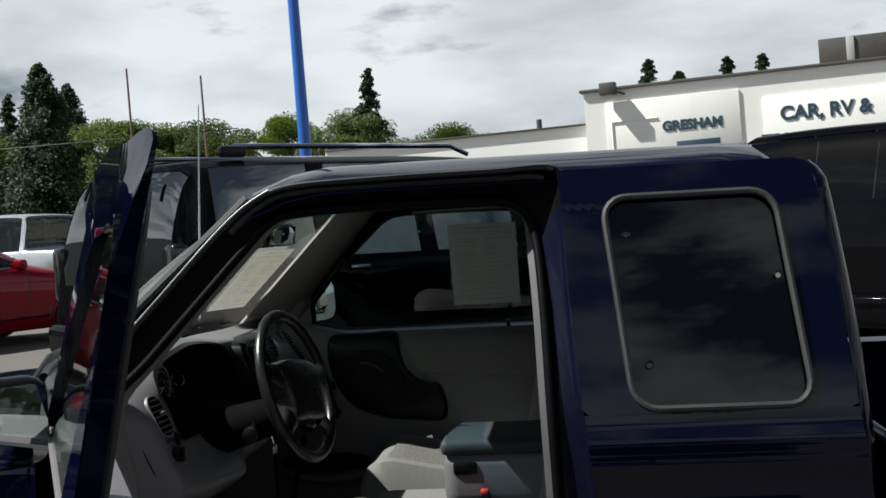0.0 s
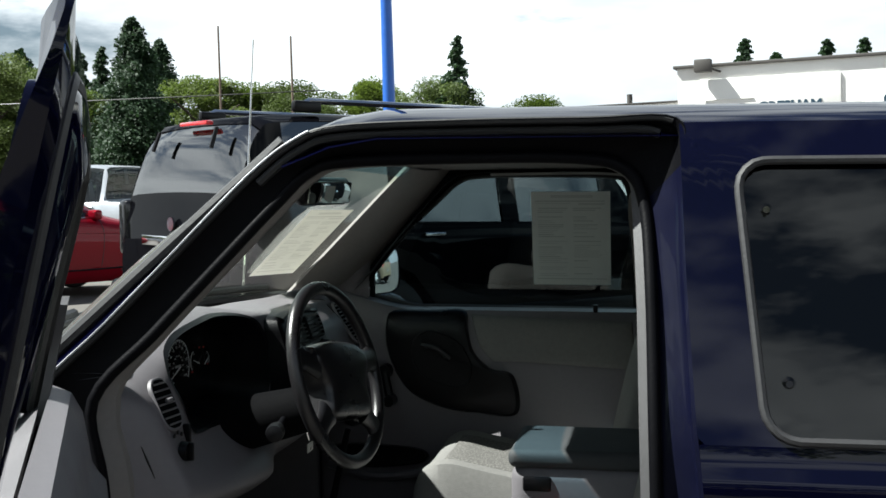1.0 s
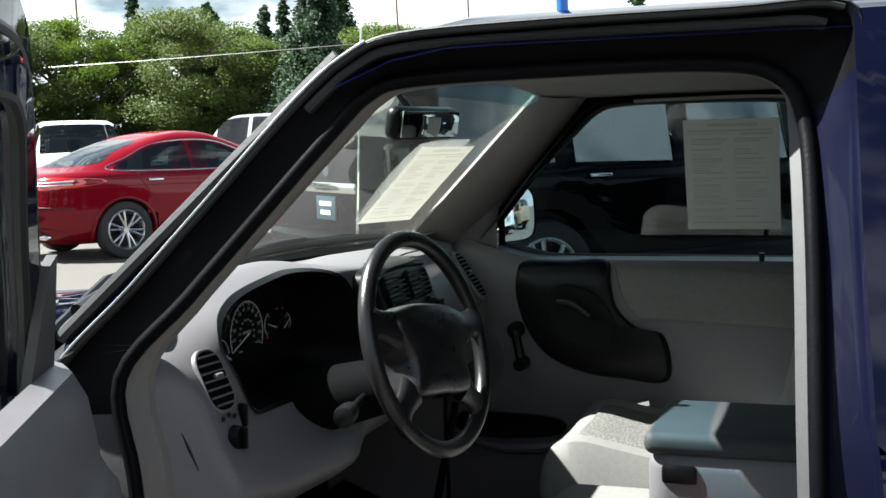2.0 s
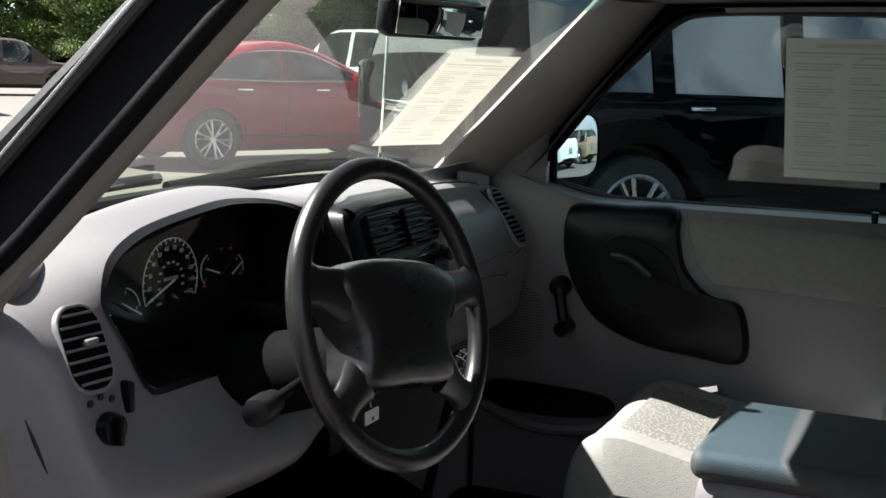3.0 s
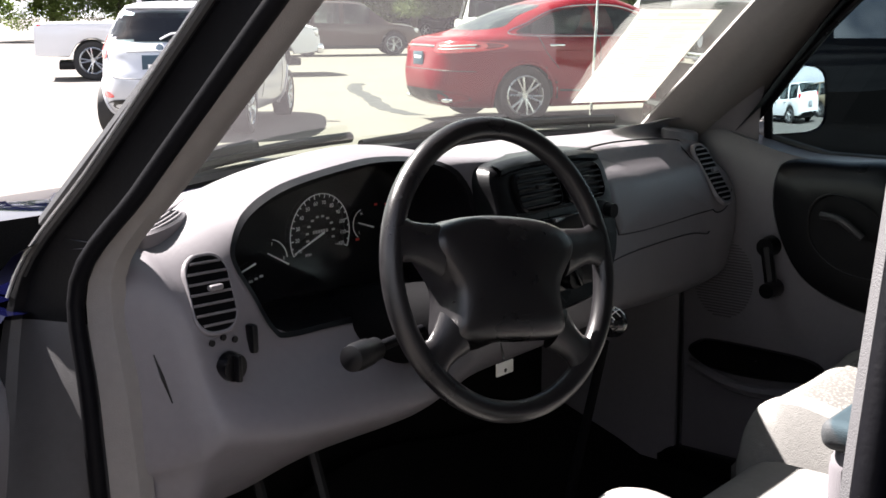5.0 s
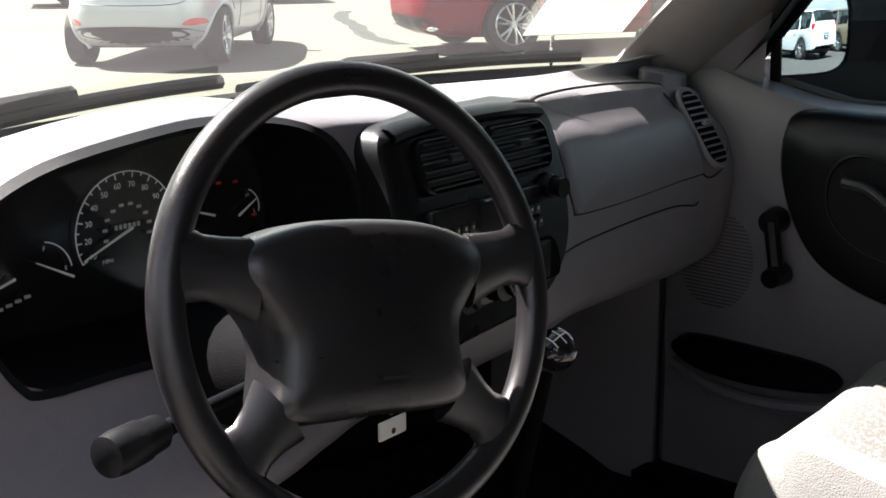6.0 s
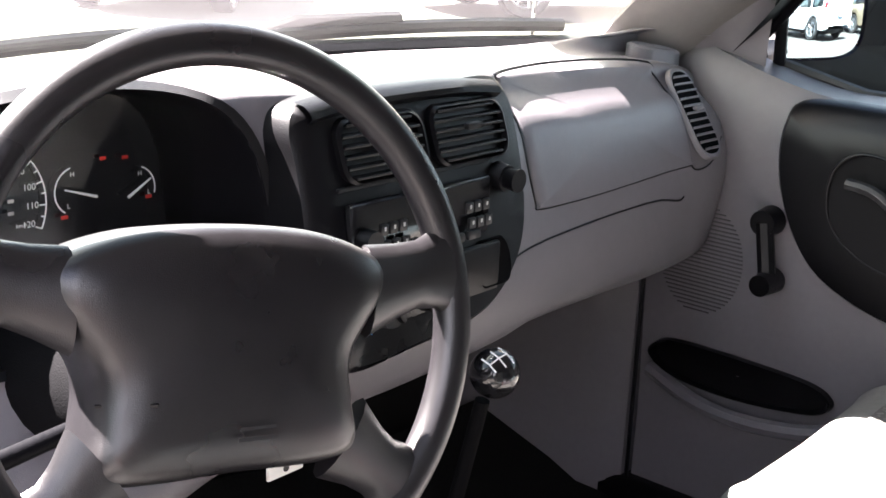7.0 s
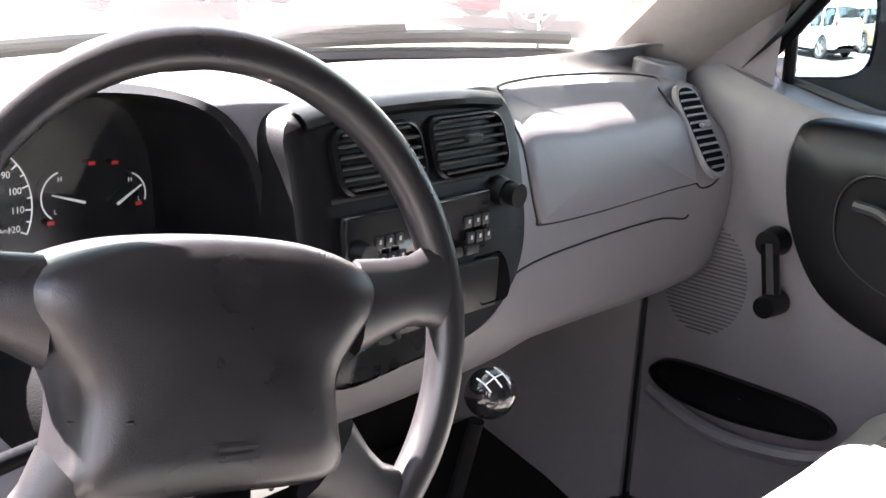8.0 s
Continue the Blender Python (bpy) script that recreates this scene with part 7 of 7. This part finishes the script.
# ---- building, poles ----
TILT_Y = -1.5
bpose = pose(0.60, 30.2, -0.27, 0, TILT_Y, -12)
shop = thing("service_building", "white single-storey service building with sign panels", "building", m=bpose)
part("wall", slab([(0, 0, 0), (20, 0, 0), (20, 0, 5.0), (0, 0, 5.0)], (0, 14, 0)), WHITE_WALL, shop, smooth=False)
part("coping", rbox((10, 7, 5.03), (20.2, 14.2, 0.08), 0.01), DARK_METAL, shop)
wing = part("low_wing", slab([(-8.2, 0.6, 0), (-0.0, 0.6, 0), (-0.0, 0.6, 4.15), (-8.2, 0.6, 4.15)], (0, 12, 0)), WHITE_WALL, shop, smooth=False)
part("wing_coping", rbox((-4.1, 6.6, 4.17), (8.2, 12.2, 0.05), 0.01), DARK_METAL, wing)
part("roof_vent", cyl((-1.6, 1.2, 4.15), (-1.6, 1.2, 4.5), 0.08, sides=12), DARK_METAL, wing)
lamp = part("wall_lamp", rbox((0.75, -0.32, 5.0), (0.45, 0.3, 0.34), 0.03), DARK_METAL, shop, "brown floodlight on a wall arm")
part("lamp_arm", tube([(1.15, 0, 4.85), (1.0, -0.15, 4.9), (0.9, -0.3, 4.95)], 0.03, sides=6), DARK_METAL, lamp)
for c, s in (((2.4, -0.03, 3.75), (3.6, 0.05, 1.8)), ((8.0, -0.03, 3.35), (6.4, 0.05, 2.0))):
    part("sign_panel", rbox(c, s, 0.01), WHITE_WALL, shop)
part("conduit", tube([(0.75, -0.06, 0.5), (0.75, -0.06, 4.1), (2.0, -0.06, 4.1)], 0.03, sides=6), WHITE_WALL, shop)
ac = part("roof_unit", rbox((7.6, 1.4, 5.40), (2.6, 1.6, 0.75), 0.02), DARK_METAL, shop, "brown rooftop air-conditioning unit")
part("unit_duct", rbox((7.1, 0.58, 5.40), (0.2, 0.06, 0.77), 0.01), PALE_MARK, ac)


def wall_text(txt, x, z, size, parent):
    cu = bpy.data.curves.new("letters", "FONT")
    cu.body, cu.size, cu.extrude, cu.offset = txt, size, 0.01, 0.018
    tmp = bpy.data.objects.new("letters", cu)
    scene.collection.objects.link(tmp)
    me = bpy.data.meshes.new_from_object(tmp)
    bpy.data.objects.remove(tmp)
    me.materials.append(SIGN_BLUE)
    ob = new("sign_lettering", me)
    ob.parent = parent
    ob.matrix_basis = pose(x, -0.064, z, 90, 0, 0)
    return ob


wall_text("CAR, RV &", 5.22, 3.70, 0.50, shop)
wall_text("TRUCK SERVICE", 4.72, 3.02, 0.47, shop)
wall_text("GRESHAM", 2.12, 3.72, 0.36, shop)
part("sign_bar", rbox((3.05, -0.062, 3.28), (1.15, 0.02, 0.25), 0.005), SIGN_BLUE, shop)

pole = link("light_pole", cyl((0, 0, 0), (0, 0, 9.5), 0.16, 0.12, sides=20), BLUE_POLE)
pole.matrix_basis = pose(-6.24, 25.0, GROUND, 0, TILT_Y, 0)
tagged(pole, "tall blue painted steel light pole", "pole")
for x, y, h in ((-26.3, 67, 11.6), (-22.0, 68, 11.0), (-46, 62, 11.5)):
    p = link("utility_pole", cyl((0, 0, 0), (0, 0, h), 0.10, 0.06, sides=10), WOOD_POLE)
    p.matrix_basis = pose(x, y, GROUND, 0, TILT_Y, 0)
    tagged(p, "weathered wooden utility pole", "utility pole", group="utility poles")
pts = [Vector((-80 + 6.5 * k, 50, 6.1 - 0.55 * math.sin(k / 10 * math.pi))) for k in range(11)]
wire = link("overhead_wire", tube(pts, 0.025, sides=5), BLACK)
tagged(wire, "black overhead wire strung between poles", "wire")


# ---- trees ----
def leaf_cloud(verts, faces, rng, centre, radii, count, size):
    for _ in range(count):
        while True:
            p = Vector((rng.uniform(-1, 1), rng.uniform(-1, 1), rng.uniform(-1, 1)))
            if p.length < 1:
                break
        c = Vector((centre[0] + p.x * radii[0], centre[1] + p.y * radii[1], centre[2] + p.z * radii[2]))
        a = Vector((rng.gauss(0, 1), rng.gauss(0, 1), rng.gauss(0, 0.6))).normalized()
        b = a.orthogonal().normalized()
        b = (b + 0.6 * a.cross(b) * rng.uniform(-1, 1)).normalized()
        s = size * rng.uniform(0.5, 1.3)
        n = len(verts)
        verts += [c - a * s * 0.5 - b * s * 0.1, c - b * s * 0.42, c + a * s * 0.5, c + a * s * 0.1 + b * s * 0.4]
        faces.append((n, n + 1, n + 2, n + 3))


def leaf_mesh(name, verts, faces, mat, parent):
    me = bpy.data.meshes.new(name)
    me.from_pydata(verts, [], faces)
    me.materials.append(mat)
    ob = new(name, me)
    ob.parent = parent
    return ob


def broadleaf(rng, h, w, mat, leaves=950, size=0.13):
    t = thing("tree", "leafy green deciduous tree at the edge of the lot", "tree", group="trees behind the lot")
    bm = tube([(0, 0, 0), (0.1, 0, h * 0.3), (0.0, 0.1, h * 0.7)], [h * 0.03, h * 0.022, h * 0.008], sides=8)
    for k in range(7):
        a = rng.uniform(0, 6.28)
        z0 = h * rng.uniform(0.25, 0.6)
        tube([(0, 0, z0), (math.cos(a) * w * 0.22, math.sin(a) * w * 0.22, z0 + h * 0.12), (math.cos(a) * w * 0.4, math.sin(a) * w * 0.4, z0 + h * 0.2)], [h * 0.012, h * 0.008, h * 0.004], sides=5, bm=bm)
    part("trunk", bm, BARK, t)
    verts, faces = [], []
    for k in range(46):
        a, r = rng.uniform(0, 6.28), w * 0.5 * rng.uniform(0.05, 0.85)
        z = h * rng.uniform(0.10, 0.90)
        q = 1.05 - 0.9 * abs(z / h - 0.45)
        s = rng.uniform(0.6, 1.15)
        leaf_cloud(verts, faces, rng, (math.cos(a) * r * q, math.sin(a) * r * q, z), (w * 0.15 * s, w * 0.15 * s, h * 0.085 * s), leaves, size)
    leaf_mesh("crown", verts, faces, mat, t)
    return t


def conifer(rng, h, w, branches, full):
    """A conifer of drooping boughs; full thickens it to a closed cone."""
    t = thing("tree", "tall dark green conifer", "tree", group="conifers behind the lot")
    part("trunk", tube([(0, 0, 0), (0, 0, h * 0.5), (0, 0, h)], [h * 0.018, h * 0.011, 0.02], sides=8), BARK, t)
    verts, faces = [], []
    for k in range(branches):
        f = (k + rng.uniform(0, 1)) / branches
        z = h * (0.06 + 0.93 * f)
        r = (w * 0.5 * (1 - f) ** 0.7 + 0.10) * rng.uniform(0.55, 1.12)
        a = rng.uniform(0, 6.28)
        for q in range(4):
            u = (q + 0.7) / 4.2
            c = (math.cos(a) * r * u, math.sin(a) * r * u, z + 0.10 * r - 0.35 * r * u * u)
            leaf_cloud(verts, faces, rng, c, (0.16 * r + 0.16, 0.16 * r + 0.16, (0.07 * r + 0.14) * full), int(26 * full), 0.20)
    leaf_mesh("crown", verts, faces, NEEDLE, t)
    return t


rng = random.Random(7)
kinds = [broadleaf(rng, 8.8, 8.8, LEAF), broadleaf(rng, 9.2, 8.0, LEAF_LIGHT), broadleaf(rng, 7.6, 9.0, LEAF)]
cons = [conifer(rng, 12.4, 7.8, 260, 2.0), conifer(rng, 11.0, 4.8, 130, 0.9), conifer(rng, 10.6, 7.6, 220, 1.9)]


def far(az, d):
    return -d * math.sin(radians(az)), d * math.cos(radians(az)) - 3


used = set()


def plant(src, az, d):
    x, y = far(az, d)
    m = pose(x, y, GROUND - 0.05 * abs(x) * 0.0, 0, 0, rng.uniform(0, 360))
    if src.name in used:
        copy_thing(src, m)
    else:
        used.add(src.name)
        src.matrix_basis = m


for az, d, k in ((10.4, 75, 0), (13.7, 80, 1), (17.2, 78, 0), (19.2, 80, 0), (21.5, 78, 1), (26.6, 74, 2), (28.0, 70, 2), (29.0, 74, 0), (30.8, 68, 1), (32.5, 72, 0), (34.5, 70, 2), (36.5, 74, 1), (38.5, 70, 0), (40.5, 66, 2), (42.5, 72, 1), (44.5, 70, 0), (46.8, 74, 2), (49, 70, 1), (51.5, 72, 0), (54, 70, 2), (57, 72, 1), (60, 70, 0), (64, 72, 2), (68, 70, 1), (8.2, 84, 2), (5.5, 90, 0), (3.0, 86, 2)):
    plant(kinds[k], az, d)
for az, d, k in ((24.75, 66, 2), (23.5, 89, 0), (26.1, 82, 1), (27.0, 86, 1), (9.5, 74, 1), (29.6, 82, 2), (-4.0, 78, 1), (-5.4, 84, 2), (-7.6, 80, 1), (-9.2, 80, 1), (33, 80, 1), (41, 80, 2), (53, 80, 1)):
    plant(cons[k], az, d)
# thin trees added out of view behind the camera, to block low sky light
unseen_trees = [broadleaf(rng, 8.8, 8.8, LEAF, 70, 0.45), broadleaf(rng, 8.0, 9.0, LEAF, 70, 0.45)]
for az in range(104, 258, 7):
    plant(unseen_trees[az // 7 % 2], az + rng.uniform(-2, 2), 30 + rng.uniform(-3, 5))
